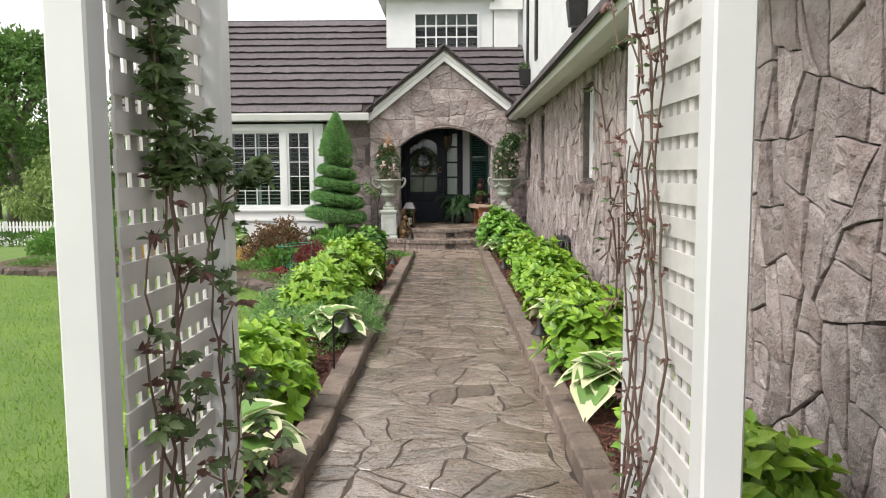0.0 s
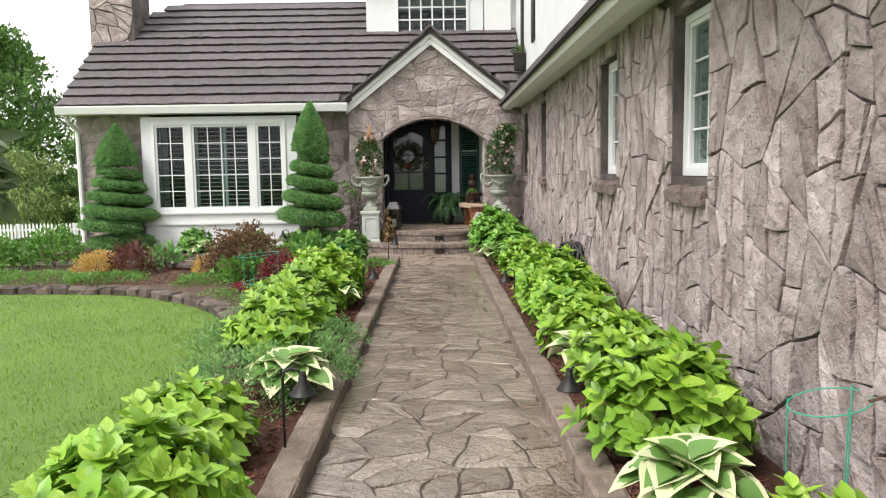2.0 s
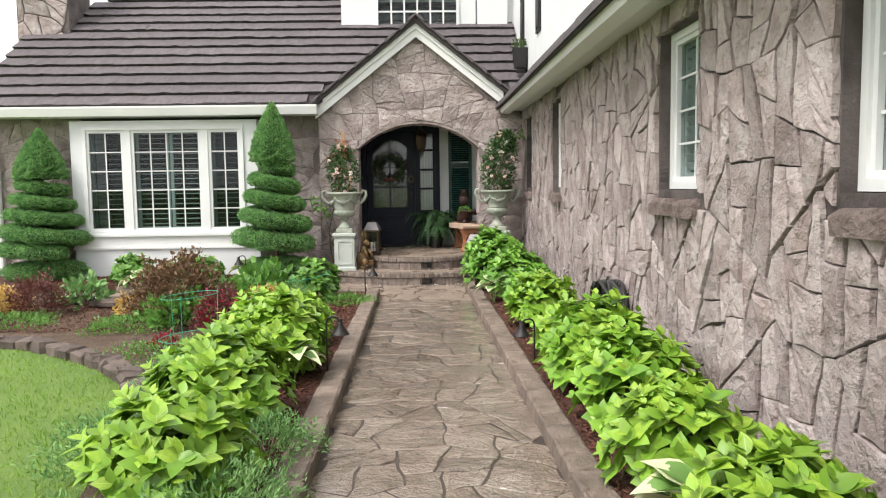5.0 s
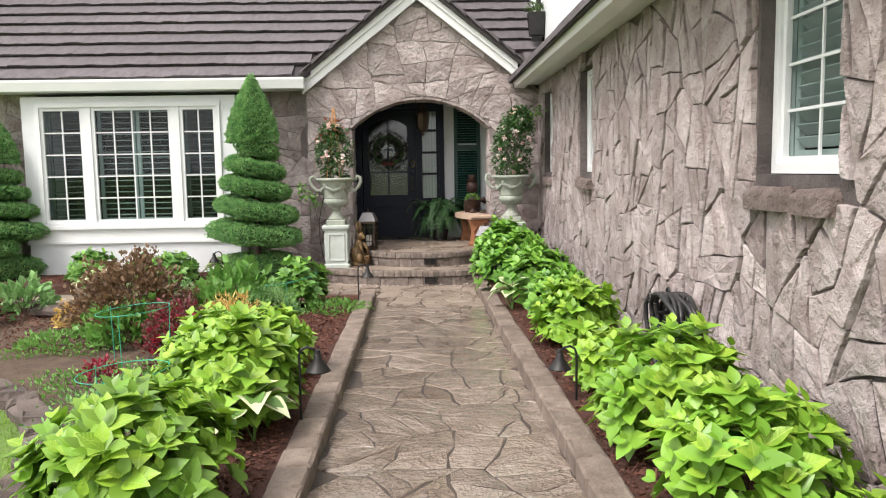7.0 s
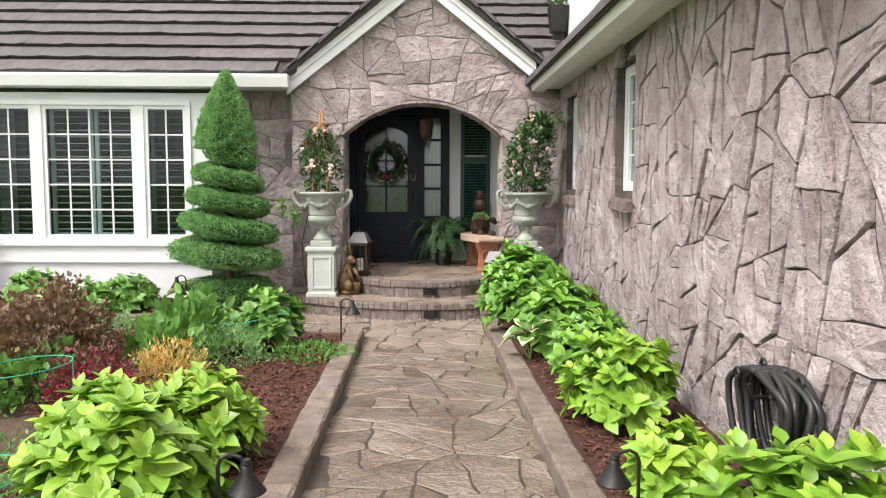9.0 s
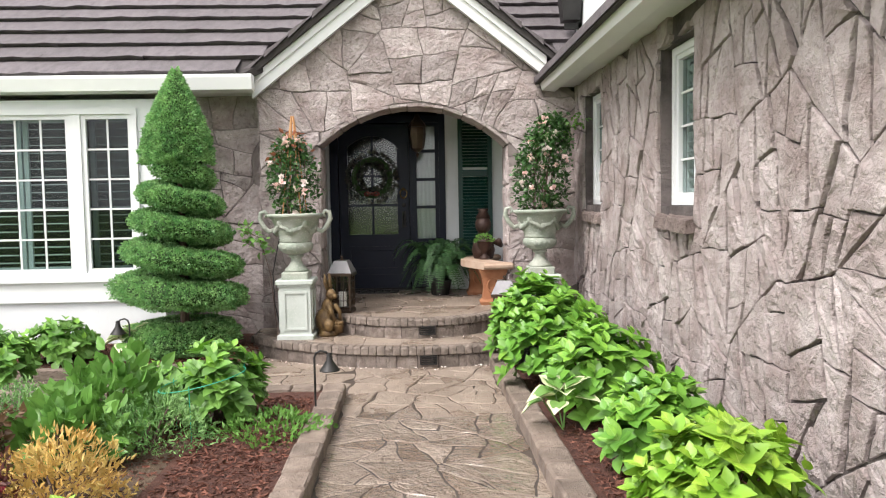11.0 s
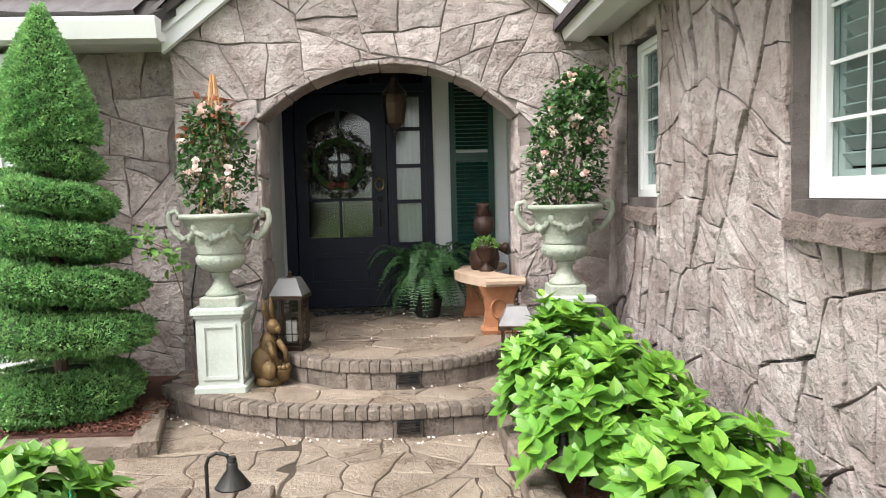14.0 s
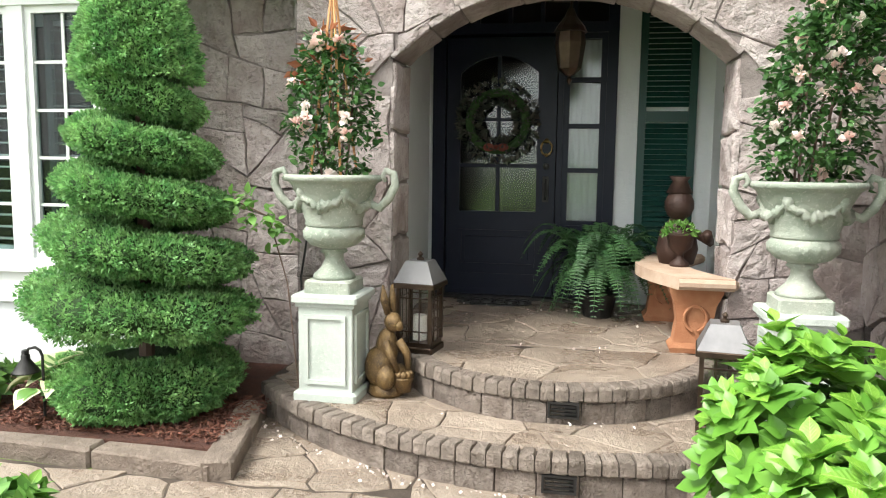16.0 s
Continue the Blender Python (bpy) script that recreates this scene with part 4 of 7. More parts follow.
def wing_window(i, y0, y1):
    """A white casement set back in the wing's wall; it faces -x."""
    ob = thing("window_%d" % (i + 3), "white casement window deep in the stone wall", "window", (WALL_X + 0.1, y1, 0), -90, kind="structure")
    w = y1 - y0
    part("window_frame", ring_frame(0.005, w - 0.005, -0.03, 0.05, WIN_Z0 + 0.005, WIN_Z1 - 0.005, 0.05), VINYL, ob)
    part("sash", ring_frame(0.055, w - 0.055, -0.012, 0.04, WIN_Z0 + 0.055, WIN_Z1 - 0.055, 0.032), VINYL, ob)
    lattice_pane(ob, 0.087, w - 0.087, 0.02, WIN_Z0 + 0.087, WIN_Z1 - 0.087, 2, 4, 0.014)
    shutter_leaf(ob, 0.08, w - 0.08, 0.046, WIN_Z0 + 0.07, WIN_Z1 - 0.07, WHITE, 0.062, -0.055)
    return ob


for i, (a, b) in enumerate(OPENINGS):
    wing_window(i, a, b)

# front door, side light, transom
door = thing("door_1", "navy-black panelled front door with six glass panes, closed", "door", (0, DOOR_Y, PORCH), kind="structure")
DLX0, DLX1, DH = -1.09, -0.23, 2.05
part("door_frame", Acc().box(-1.2, -1.1, -0.04, 0.12, 0, 2.5).box(-0.22, -0.18, -0.04, 0.12, 0, 2.07).box(0.14, 0.22, -0.04, 0.12, 0, 2.5).box(-1.1, 0.14, -0.04, 0.12, 2.07, 2.15).box(-1.1, 0.14, -0.04, 0.12, 2.42, 2.5), NAVY, door)
gx0, gx1, gz0, gz1 = -0.985, -0.375, 0.7, 1.78
slab = Acc().box(DLX0, gx0, 0, 0.05, 0.01, DH).box(gx1, DLX1, 0, 0.05, 0.01, DH).box(gx0, gx1, 0, 0.05, 0.01, gz0)
n = 12
for i in range(n):
    a, b = gx0 + (gx1 - gx0) * i / n, gx0 + (gx1 - gx0) * (i + 1) / n
    f = lambda x: gz1 + 0.13 * (1 - ((x - (gx0 + gx1) / 2) / (0.5 * (gx1 - gx0))) ** 2)
    slab.prism([(a, f(a)), (b, f(b)), (b, DH), (a, DH)], "y", 0, 0.05)
slab.box(gx0 + 0.29, gx1 - 0.29, 0.005, 0.045, gz0, gz1 + 0.14)
for z in (1.06, 1.42):
    slab.box(gx0, gx1, 0.006, 0.044, z - 0.014, z + 0.014)
part("door_leaf", slab, NAVY, door)
for z0, z1 in ((0.12, 0.2), (0.26, 0.55)):
    part("panel", ring_frame(gx0, gx1, -0.012, 0.0, z0, z1, 0.022) if z1 > 0.3 else Acc().box(gx0, gx1, -0.008, 0.0, z0, z1), NAVY, door)
part("panel", Acc().box(gx0 + 0.05, gx1 - 0.05, -0.009, 0.0, 0.31, 0.5, 0.004), NAVY, door)
pane = part("pane", Acc().box(gx0, gx1, 0.022, 0.028, gz0, gz1 + 0.12), WAVYGLASS, door)
pane.visible_shadow = False
knock = part("door_knocker", Acc().tube([(-0.3 + 0.042 * math.cos(a), -0.03, 1.2 + 0.055 * math.sin(a)) for a in np.linspace(0, 6.28, 20)], 0.008, 6).ball((-0.3, -0.015, 1.255), 0.02).ball((-0.3, -0.03, 1.145), 0.014), BRASS, door, "brass ring knocker")
part("door_handle", Acc().box(-0.325, -0.275, -0.02, 0, 0.78, 0.98, 0.004).tube([(-0.3, -0.02, 0.96), (-0.3, -0.06, 0.93), (-0.3, -0.06, 0.82), (-0.3, -0.02, 0.8)], 0.009), BLACK, door, "black handle")
part("lock", Acc().ball((-0.3, -0.012, 1.06), 0.026, 10, 6, (1, 0.5, 1)), BLACK, door)
side = part("side_light", ring_frame(-0.18, 0.14, -0.02, 0.06, 0.0, 2.07, 0.045), NAVY, door)
for z in (0.62, 1.03, 1.37, 1.72):
    part("glazing_bar", Acc().box(-0.135, 0.095, -0.012, 0.05, z - 0.018, z + 0.018), NAVY, side)
part("panel", Acc().box(-0.135, 0.095, -0.004, 0.05, 0.045, 0.6), NAVY, side)
part("pane", Acc().box(-0.135, 0.095, 0.02, 0.026, 0.62, 2.03), WAVYGLASS, side).visible_shadow = False
for i in range(1, 5):
    x = -1.1 + 1.24 * i / 5
    part("glazing_bar", Acc().box(x - 0.016, x + 0.016, -0.02, 0.06, 2.15, 2.42), NAVY, door)
part("pane", Acc().box(-1.1, 0.14, 0.02, 0.026, 2.15, 2.42), WAVYGLASS, door).visible_shadow = False
part("threshold", Acc().box(-1.1, 0.14, -0.08, 0.0, 0.0, 0.03, 0.006), BLACK, door)

sheer = Acc()
sheer.add([(-0.2 + 0.36 * i / 24, 0.012 * math.sin(1.9 * i), z) for z in (0.55, 2.05) for i in range(25)], [(i, i + 1, 26 + i, 25 + i) for i in range(24)])
curtain = thing("sheer_curtain", "pale sheer curtain behind the door's narrow side light", "curtain", (0, DOOR_Y + 0.1, PORCH))
part("fabric", sheer, WHITE, curtain, "", True, False)
part("rod", Acc().tube([(-0.22, 0, 2.05), (0.18, 0, 2.05)], 0.008, 6), BRONZE, curtain)

shut = thing("window_shutter", "dark green louvred wooden shutter on the white porch wall", "shutter", (0, DOOR_Y - 0.045, PORCH))
part("shutter_frame", ring_frame(0.38, 0.8, 0, 0.045, 0.35, 2.5, 0.055), GREENP, shut)
part("middle_rail", Acc().box(0.436, 0.744, 0.002, 0.043, 1.4, 1.48), GREENP, shut)
sl = Acc().prism([(0.004, 0.0), (0.03, 0.035), (0.036, 0.035), (0.01, 0.0)], "x", 0.436, 0.744).mesh("slat", GREENP)
for k in range(52):
    z = 0.42 + k * 0.039
    if not 1.37 < z < 1.48 and z < 2.4:
        piece("slat", sl, shut, pose(0, 0, z))

nr = np.random.default_rng(5)
wreath = thing("door_wreath", "dark round twig wreath with small red bow on the door", "wreath", (-0.68, DOOR_Y - 0.05, 1.77))
acc = Acc()
a = nr.uniform(0, 2 * math.pi, 900)
b = nr.uniform(0, 2 * math.pi, 900)
rr = 0.225 + 0.07 * np.cos(b)
tuft_cloud(acc, np.stack([rr * np.cos(a), -0.03 + 0.045 * np.sin(b), rr * np.sin(a)], 1), np.stack([np.cos(b) * np.cos(a), np.sin(b), np.cos(b) * np.sin(a)], 1), 0.055, nr, 0.6)
part("twig_ring", acc, mat("wreath_leaf", (0.03, 0.045, 0.03), (0.06, 0.05, 0.04), 0.7, 10, 40, 0, island=0.8), wreath, "", False, False)
part("hoop", Acc().tube([(0.22 * math.cos(t), -0.02, 0.22 * math.sin(t)) for t in np.linspace(0, 6.283, 25)], 0.035, 8), YEWCORE, wreath)
part("bow", Acc().ball((-0.06, -0.07, -0.2), 0.045, 8, 5, (1, 0.5, 0.7)).ball((0.05, -0.07, -0.2), 0.045, 8, 5, (1, 0.5, 0.7)).ball((0, -0.08, -0.2), 0.022), mat("red_ribbon", (0.14, 0.03, 0.025), (0.2, 0.05, 0.03), 0.6, 8, 40, 0.2), wreath, "dull red bow")

lamp = thing("porch_lantern", "unlit antique hanging porch lantern on a chain", "lantern", (-0.12, 16.4, 2.02))
part("cage", Acc().lathe([(0.03, 0.0), (0.075, 0.04), (0.1, 0.2), (0.09, 0.28), (0.05, 0.33)], 8), BRONZE, lamp)
part("crown", Acc().lathe([(0.11, 0.27), (0.09, 0.31), (0.04, 0.37), (0.02, 0.42)], 12), BRONZE, lamp)
part("finial", Acc().lathe([(0.005, -0.06), (0.02, -0.03), (0.008, -0.01), (0.03, 0.01)], 10), BRONZE, lamp)
part("chain", Acc().tube([(0, 0, 0.4), (0, 0, 0.93)], 0.008, 6), BRONZE, lamp)

rug = thing("door_mat", "black scrolled iron-look door mat at the door", "door mat", (-0.66, 17.06, PORCH))
acc = Acc()
for s in (-1, 1):
    for k in range(3):
        c = s * (0.05 + 0.09 * k)
        acc.tube([(c + 0.045 * math.cos(t), 0.07 * math.sin(t), 0.016) for t in np.linspace(0, 6.28, 14)], 0.014, 5)
part("scrollwork", acc.tube([(-0.29, 0, 0.015), (0.29, 0, 0.015)], 0.014, 5), RUBBER, rug)
part("backing", Acc().prism([(0.29 * math.cos(t), 0.11 * math.sin(t)) for t in np.linspace(0, 6.2, 22)], "z", 0.0, 0.01), RUBBER, rug)


# ---- urns on pedestals with climbing roses ----
def pedestal(x, y):
    ob = thing("pedestal", "pale weathered cast-stone pedestal with recessed panels on the step", "pedestal", (x, y, STEP1), group="urn pedestals")
    w = 0.148
    part("base", Acc().box(-w - 0.025, w + 0.025, -w - 0.025, w + 0.025, 0, 0.05, 0.012), PEDESTAL, ob)
    part("shaft", Acc().box(-w, w, -w, w, 0.05, 0.5, 0.004), PEDESTAL, ob)
    for k in range(4):
        ring = ring_frame(-w + 0.035, w - 0.035, -w - 0.012, -w, 0.09, 0.46, 0.022)
        p = part("panel", ring, PEDESTAL, ob)
        p.matrix_basis = pose(0, 0, 0, 0, 0, 90 * k)
    part("cap", Acc().box(-w - 0.012, w + 0.012, -w - 0.012, w + 0.012, 0.5, 0.525).box(-w - 0.03, w + 0.03, -w - 0.03, w + 0.03, 0.525, 0.565, 0.01), PEDESTAL, ob)
    return ob


def urn(x, y):
    z = STEP1 + 0.565
    ob = thing("garden_urn", "grey-green cast-stone urn with scrolled handles and garland relief", "urn", (x, y, z), group="urns by the arch")
    part("plinth", Acc().box(-0.125, 0.125, -0.125, 0.125, 0, 0.07, 0.01), URN, ob)
    part("foot", Acc().lathe([(0.115, 0.07), (0.11, 0.09), (0.07, 0.13), (0.05, 0.17), (0.05, 0.2), (0.075, 0.215), (0.06, 0.235)], 24), URN, ob, "", True)
    lobes = lambda a, zz: 1 + (0.035 * abs(math.sin(10 * a)) if 0.235 < zz < 0.35 else 0)
    part("bowl", Acc().lathe([(0.06, 0.23), (0.12, 0.25), (0.158, 0.29), (0.16, 0.325), (0.145, 0.35)], 80, 0, 0, lobes), URN, ob, "fluted bowl", True)
    part("body", Acc().lathe([(0.145, 0.35), (0.155, 0.36), (0.15, 0.375), (0.165, 0.42), (0.19, 0.5), (0.225, 0.57), (0.235, 0.58), (0.255, 0.59), (0.262, 0.605), (0.255, 0.62), (0.23, 0.622), (0.21, 0.58)], 40), URN, ob, "", True)
    rr = np.random.default_rng(3)
    for k in range(5):
        pts, rad = [], []
        for j in range(17):
            a = 2 * math.pi * (k + j / 16) / 5 + 0.3
            zz = 0.53 - 0.075 * math.sin(math.pi * j / 16)
            r = 0.16 + (zz - 0.42) * 0.36
            pts.append((r * math.cos(a), r * math.sin(a), zz + rr.uniform(-0.014, 0.014)))
            rad.append((0.014 + 0.013 * math.sin(math.pi * j / 16)) * (1.3 if j % 2 else 0.75) * rr.uniform(0.7, 1.3))
        part("garland", Acc().tube(pts, rad, 7), URN, ob, "", True)
        a = 2 * math.pi * k / 5 + 0.3
        part("rosette", Acc().lathe([(0.004, -0.05), (0.016, -0.03), (0.03, 0.0), (0.026, 0.022), (0.008, 0.03)], 9, 0.196 * math.cos(a), 0.196 * math.sin(a)), URN, ob, "", True).location = (0, 0, 0.53)
    for s in (-1, 1):
        pts = [(s * (0.2 + 0.0 * k), 0, 0.47) for k in range(1)] + [(s * (0.25), 0, 0.45), (s * 0.3, 0, 0.5), (s * 0.335, 0, 0.57), (s * 0.325, 0, 0.63), (s * 0.285, 0, 0.645), (s * 0.265, 0, 0.615), (s * 0.285, 0, 0.59)]
        part("handle", Acc().tube(pts, [0.022, 0.024, 0.024, 0.023, 0.021, 0.019, 0.016, 0.012], 8), URN, ob, "scrolled handle", True)
    part("soil", Acc().lathe([(0.22, 0.56), (0.21, 0.585), (0.02, 0.6)], 20), SOIL, ob)
    return ob


def flower(acc, c, r, nr):
    """A small double rose made of cupped petals."""
    n = 16
    d = nr.normal(0, 1, (n, 3)) + np.array([0, -0.6, 0.5])
    d /= np.linalg.norm(d, axis=1, keepdims=True)
    tuft_cloud(acc, np.asarray(c) + 0.25 * r * d, d, r * 0.95, nr, 0.35, (np.array([(0, -0.3, 0), (0, 0.3, 0), (0.6, 0.45, 0.1), (0.95, 0, 0.3), (0.6, -0.45, 0.1)]), [(0, 1, 2, 3, 4)]))


def climbing_rose(x, y, h, r, lean, flowers, petal, seed, trellis, label):
    nr = np.random.default_rng(seed)
    ob = thing("rose_bush", label, "rose bush", (x, y, STEP1 + 0.565 + 0.58), group="roses in the urns")
    n = 430 if trellis else 700
    t = nr.uniform(0, 1, n) ** 0.8
    a = nr.uniform(0, 2 * math.pi, n)
    w = r * np.sqrt(nr.uniform(0.15, 1, n)) * np.sin(np.clip(t * 0.82 + 0.14, 0, 1) * math.pi) ** 0.6
    p = np.stack([w * np.cos(a) + lean * t * t * r, w * np.sin(a) * 0.8, 0.02 + t * h], 1)
    out = np.stack([np.cos(a), np.sin(a), nr.uniform(-0.5, 0.7, n)], 1)
    acc = Acc()
    acc.many(*NARROW, frames_for(np.tile([0, 0, 1.0], (n, 1)) + nr.normal(0, 0.3, (n, 3)), out, 0.055 * nr.uniform(0.7, 1.2, n), nr, 0.5), p)
    for k in range(4):
        acc.many(*LEAF, frames_for(np.tile([0, 0, 1.0], (n, 1)) + nr.normal(0, 0.4, (n, 3)), out, 0.045 * nr.uniform(0.6, 1.2, n), nr, 0.7), p + nr.normal(0, 0.03, (n, 3)))
    part("foliage", acc, mat("rose_leaf", (0.035, 0.1, 0.028), (0.075, 0.17, 0.042), 0.42, 8, 40, 0, leafy=0.25, island=0.6), ob, "", True, False)
    if trellis:
        acc = Acc()
        k = nr.integers(0, n, 110)
        k = k[p[k][:, 2] > 0.55 * h]
        tuft_cloud(acc, p[k] + np.array([0, 0, 0.08]), out[k], 0.07, nr, 0.6)
        part("young_growth", acc, mat("red_shoot", (0.3, 0.09, 0.05), (0.4, 0.16, 0.08), 0.5, 8, 40, 0, leafy=0.25, island=0.5), ob, "reddish young leaves", False, False)
    for k in range(5):
        b = 2 * math.pi * k / 5
        part("cane", Acc().tube([(0.06 * math.cos(b), 0.06 * math.sin(b), 0), (0.1 * math.cos(b) + 0.2 * lean * r, 0.08 * math.sin(b), 0.4 * h), (0.12 * math.cos(b) + 0.6 * lean * r, 0.1 * math.sin(b), 0.75 * h)], 0.006, 5), STEM, ob)
    front = np.argsort(p[:, 1] - 0.15 * nr.uniform(0, 1, n))[: n // 2]
    for i in nr.choice(front, flowers, replace=False):
        acc = Acc()
        flower(acc, p[i] + np.array([0, -0.03, 0.02]), nr.uniform(0.028, 0.042), nr)
        part("flower", acc, PALEPINK if nr.random() < petal else PINK, ob, "", False, False)
    if trellis:
        for k in range(4):
            b = 0.6 + 2 * math.pi * k / 4
            part("trellis_cane", Acc().tube([(0.13 * math.cos(b), 0.13 * math.sin(b), 0.0), (0.012 * math.cos(b), 0.012 * math.sin(b), h + 0.24)], 0.007, 5), BAMBOO, ob, "thin wooden obelisk cane")
    return ob


for ux, uy in ((-1.3, 15.17), (1.05, 15.22)):
    pedestal(ux, uy)
    urn(ux, uy)
climbing_rose(-1.3, 15.17, 0.72, 0.23, -0.1, 17, 0.45, 21, True, "pale pink roses on a wooden obelisk in the urn")
climbing_rose(1.05, 15.22, 0.92, 0.27, 0.5, 28, 0.35, 22, False, "bushy climbing rose with pink and cream blooms in the urn")
ob = thing("rose_spray", "arching rose shoot with fresh leaves above the urn", "plant", (1.1, 15.2, STEP1 + 1.75))
part("stem", Acc().tube([(0, 0, -0.45), (0.06, 0, 0.0), (0.2, -0.02, 0.22), (0.36, -0.04, 0.24)], 0.004, 5), STEM, ob)
nr = np.random.default_rng(33)
k = nr.uniform(0, 1, 110)
p = np.stack([0.05 + 0.33 * k, -0.04 * k, 0.02 + 0.26 * np.sin(k * 1.9)], 1) + nr.normal(0, 0.04, (110, 3))
part("leaves", Acc().many(*LEAF, frames_for(np.tile([0, -0.4, 1.0], (110, 1)), nr.normal(0, 1, (110, 3)), 0.05 * nr.uniform(0.6, 1.1, 110), nr), p), MIDLEAF, ob, "", True, False)
# loose spray at the left urn, and a thin irrigation line
ob = thing("rose_spray", "pale green young rose spray beside the urn", "plant", (-1.58, 15.08, 0.6))
part("stem", Acc().tube([(0.1, 0.05, -0.5), (0.05, 0, 0.2), (-0.03, -0.05, 0.55), (-0.16, -0.1, 0.62)], 0.004, 5), STEM, ob)
acc = Acc()
nr = np.random.default_rng(31)
k = nr.uniform(0, 1, 60)
p = np.stack([0.05 - 0.25 * k, -0.1 * k, 0.42 + 0.22 * k], 1) + nr.normal(0, 0.045, (60, 3))
acc.many(*LEAF, frames_for(np.tile([0, -0.4, 1.0], (60, 1)), nr.normal(0, 1, (60, 3)), 0.07 * nr.uniform(0.6, 1.1, 60), nr), p)
part("leaves", acc, MIDLEAF, ob, "", True, False)
ob = thing("drip_line", "thin black irrigation tube up the pedestal", "hose", (-1.5, 15.3, STEP1))
part("tube", Acc().tube([(0, 0.1, 0.0), (-0.05, 0.05, 0.3), (-0.06, 0.05, 0.6), (0.0, 0, 0.85), (0.08, 0, 1.15)], 0.006, 6), RUBBER, ob)


# ---- porch things ----
def floor_lantern(x, y, z):
    ob = thing("candle_lantern", "bronze metal lantern with white pillar candle and pale roof", "lantern", (x, y, z), -8, group="lanterns on the steps")
    w = 0.11
    part("base", Acc().box(-w, w, -w, w, 0, 0.035, 0.005).box(-w + 0.012, w - 0.012, -w + 0.012, w - 0.012, 0.035, 0.06), BRONZE, ob)
    for sx in (-1, 1):
        for sy in (-1, 1):
            part("post", Acc().box(sx * 0.095 - 0.01, sx * 0.095 + 0.01, sy * 0.095 - 0.01, sy * 0.095 + 0.01, 0.06, 0.37), BRONZE, ob)
    for k in range(4):
        bars = Acc().box(-0.034, -0.028, -0.099, -0.093, 0.06, 0.37).box(0.028, 0.034, -0.099, -0.093, 0.06, 0.37).box(-0.085, 0.085, -0.1, -0.094, 0.31, 0.317).box(-0.085, 0.085, -0.1, -0.094, 0.12, 0.127)
        g = part("grille", bars, BRONZE, ob)
        g.matrix_basis = pose(0, 0, 0, 0, 0, 90 * k)
        p = part("pane", Acc().box(-0.085, 0.085, -0.092, -0.089, 0.06, 0.37), LGLASS, ob)
        p.matrix_basis = pose(0, 0, 0, 0, 0, 90 * k)
        p.visible_shadow = False
    part("eave", Acc().box(-0.125, 0.125, -0.125, 0.125, 0.37, 0.4, 0.006), BRONZE, ob)
    s = 0.065
    part("roof", Acc().add([(-0.12, -0.12, 0.4), (0.12, -0.12, 0.4), (0.12, 0.12, 0.4), (-0.12, 0.12, 0.4), (-s, -s, 0.52), (s, -s, 0.52), (s, s, 0.52), (-s, s, 0.52)],
                           [(0, 1, 5, 4), (1, 2, 6, 5), (2, 3, 7, 6), (3, 0, 4, 7), (4, 5, 6, 7), (3, 2, 1, 0)]), STEEL, ob, "pale brushed metal roof")
    part("finial", Acc().lathe([(0.02, 0.52), (0.022, 0.53), (0.008, 0.54), (0.016, 0.555), (0.002, 0.57)], 10), BRONZE, ob)
    part("candle", Acc().lathe([(0.04, 0.06), (0.04, 0.2), (0.034, 0.205), (0.004, 0.2)], 16), WAX, ob, "white pillar candle")
    return ob


floor_lantern(-0.9, 15.5, PORCH)
floor_lantern(0.68, 15.05, STEP1)

acc = Acc()
acc.lathe([(0.11, 0.0), (0.12, 0.02), (0.11, 0.05), (0.07, 0.07)], 18)
acc.ball((-0.03, 0.02, 0.15), 0.11, 14, 9, (0.95, 1.0, 1.1)).ball((0.0, 0.0, 0.25), 0.085, 14, 9, (0.85, 0.9, 1.35)).ball((-0.05, -0.06, 0.11), 0.075, 10, 7, (0.8, 1, 1)).ball((0.06, -0.04, 0.11), 0.06, 10, 7)
acc.ball((0.025, -0.03, 0.4), 0.055, 12, 8, (0.95, 1.2, 1.0)).ball((0.035, -0.085, 0.385), 0.028, 8, 6)
for s in (-1, 1):
    acc.tube([(0.02 + 0.02 * s, -0.01, 0.44), (0.015 + 0.03 * s, 0.01, 0.52), (0.01 + 0.035 * s, 0.01, 0.6)], [0.02, 0.026, 0.007], 8)
    acc.tube([(0.05 * s, -0.06, 0.3), (0.06 * s + 0.02, -0.11, 0.23), (0.04 * s + 0.04, -0.12, 0.15)], [0.03, 0.024, 0.018], 7)
acc.lathe([(0.05, 0.03), (0.065, 0.1), (0.07, 0.11)], 14, 0.05, -0.11)
for k in range(9):
    acc.ball((0.05 + 0.045 * math.cos(k * 0.7), -0.11 + 0.045 * math.sin(k * 0.7), 0.125), 0.022, 7, 5)
rabbit = part("rabbit_statue", acc, GOLD, None, "", True)
rabbit.matrix_basis = pose(-1.02, 15.22, STEP1, 0, 0, 48) @ Matrix.Diagonal((0.86, 0.86, 1.0, 1))
tagged(rabbit, "aged gold garden rabbit statue with a basket on the step", "statue")

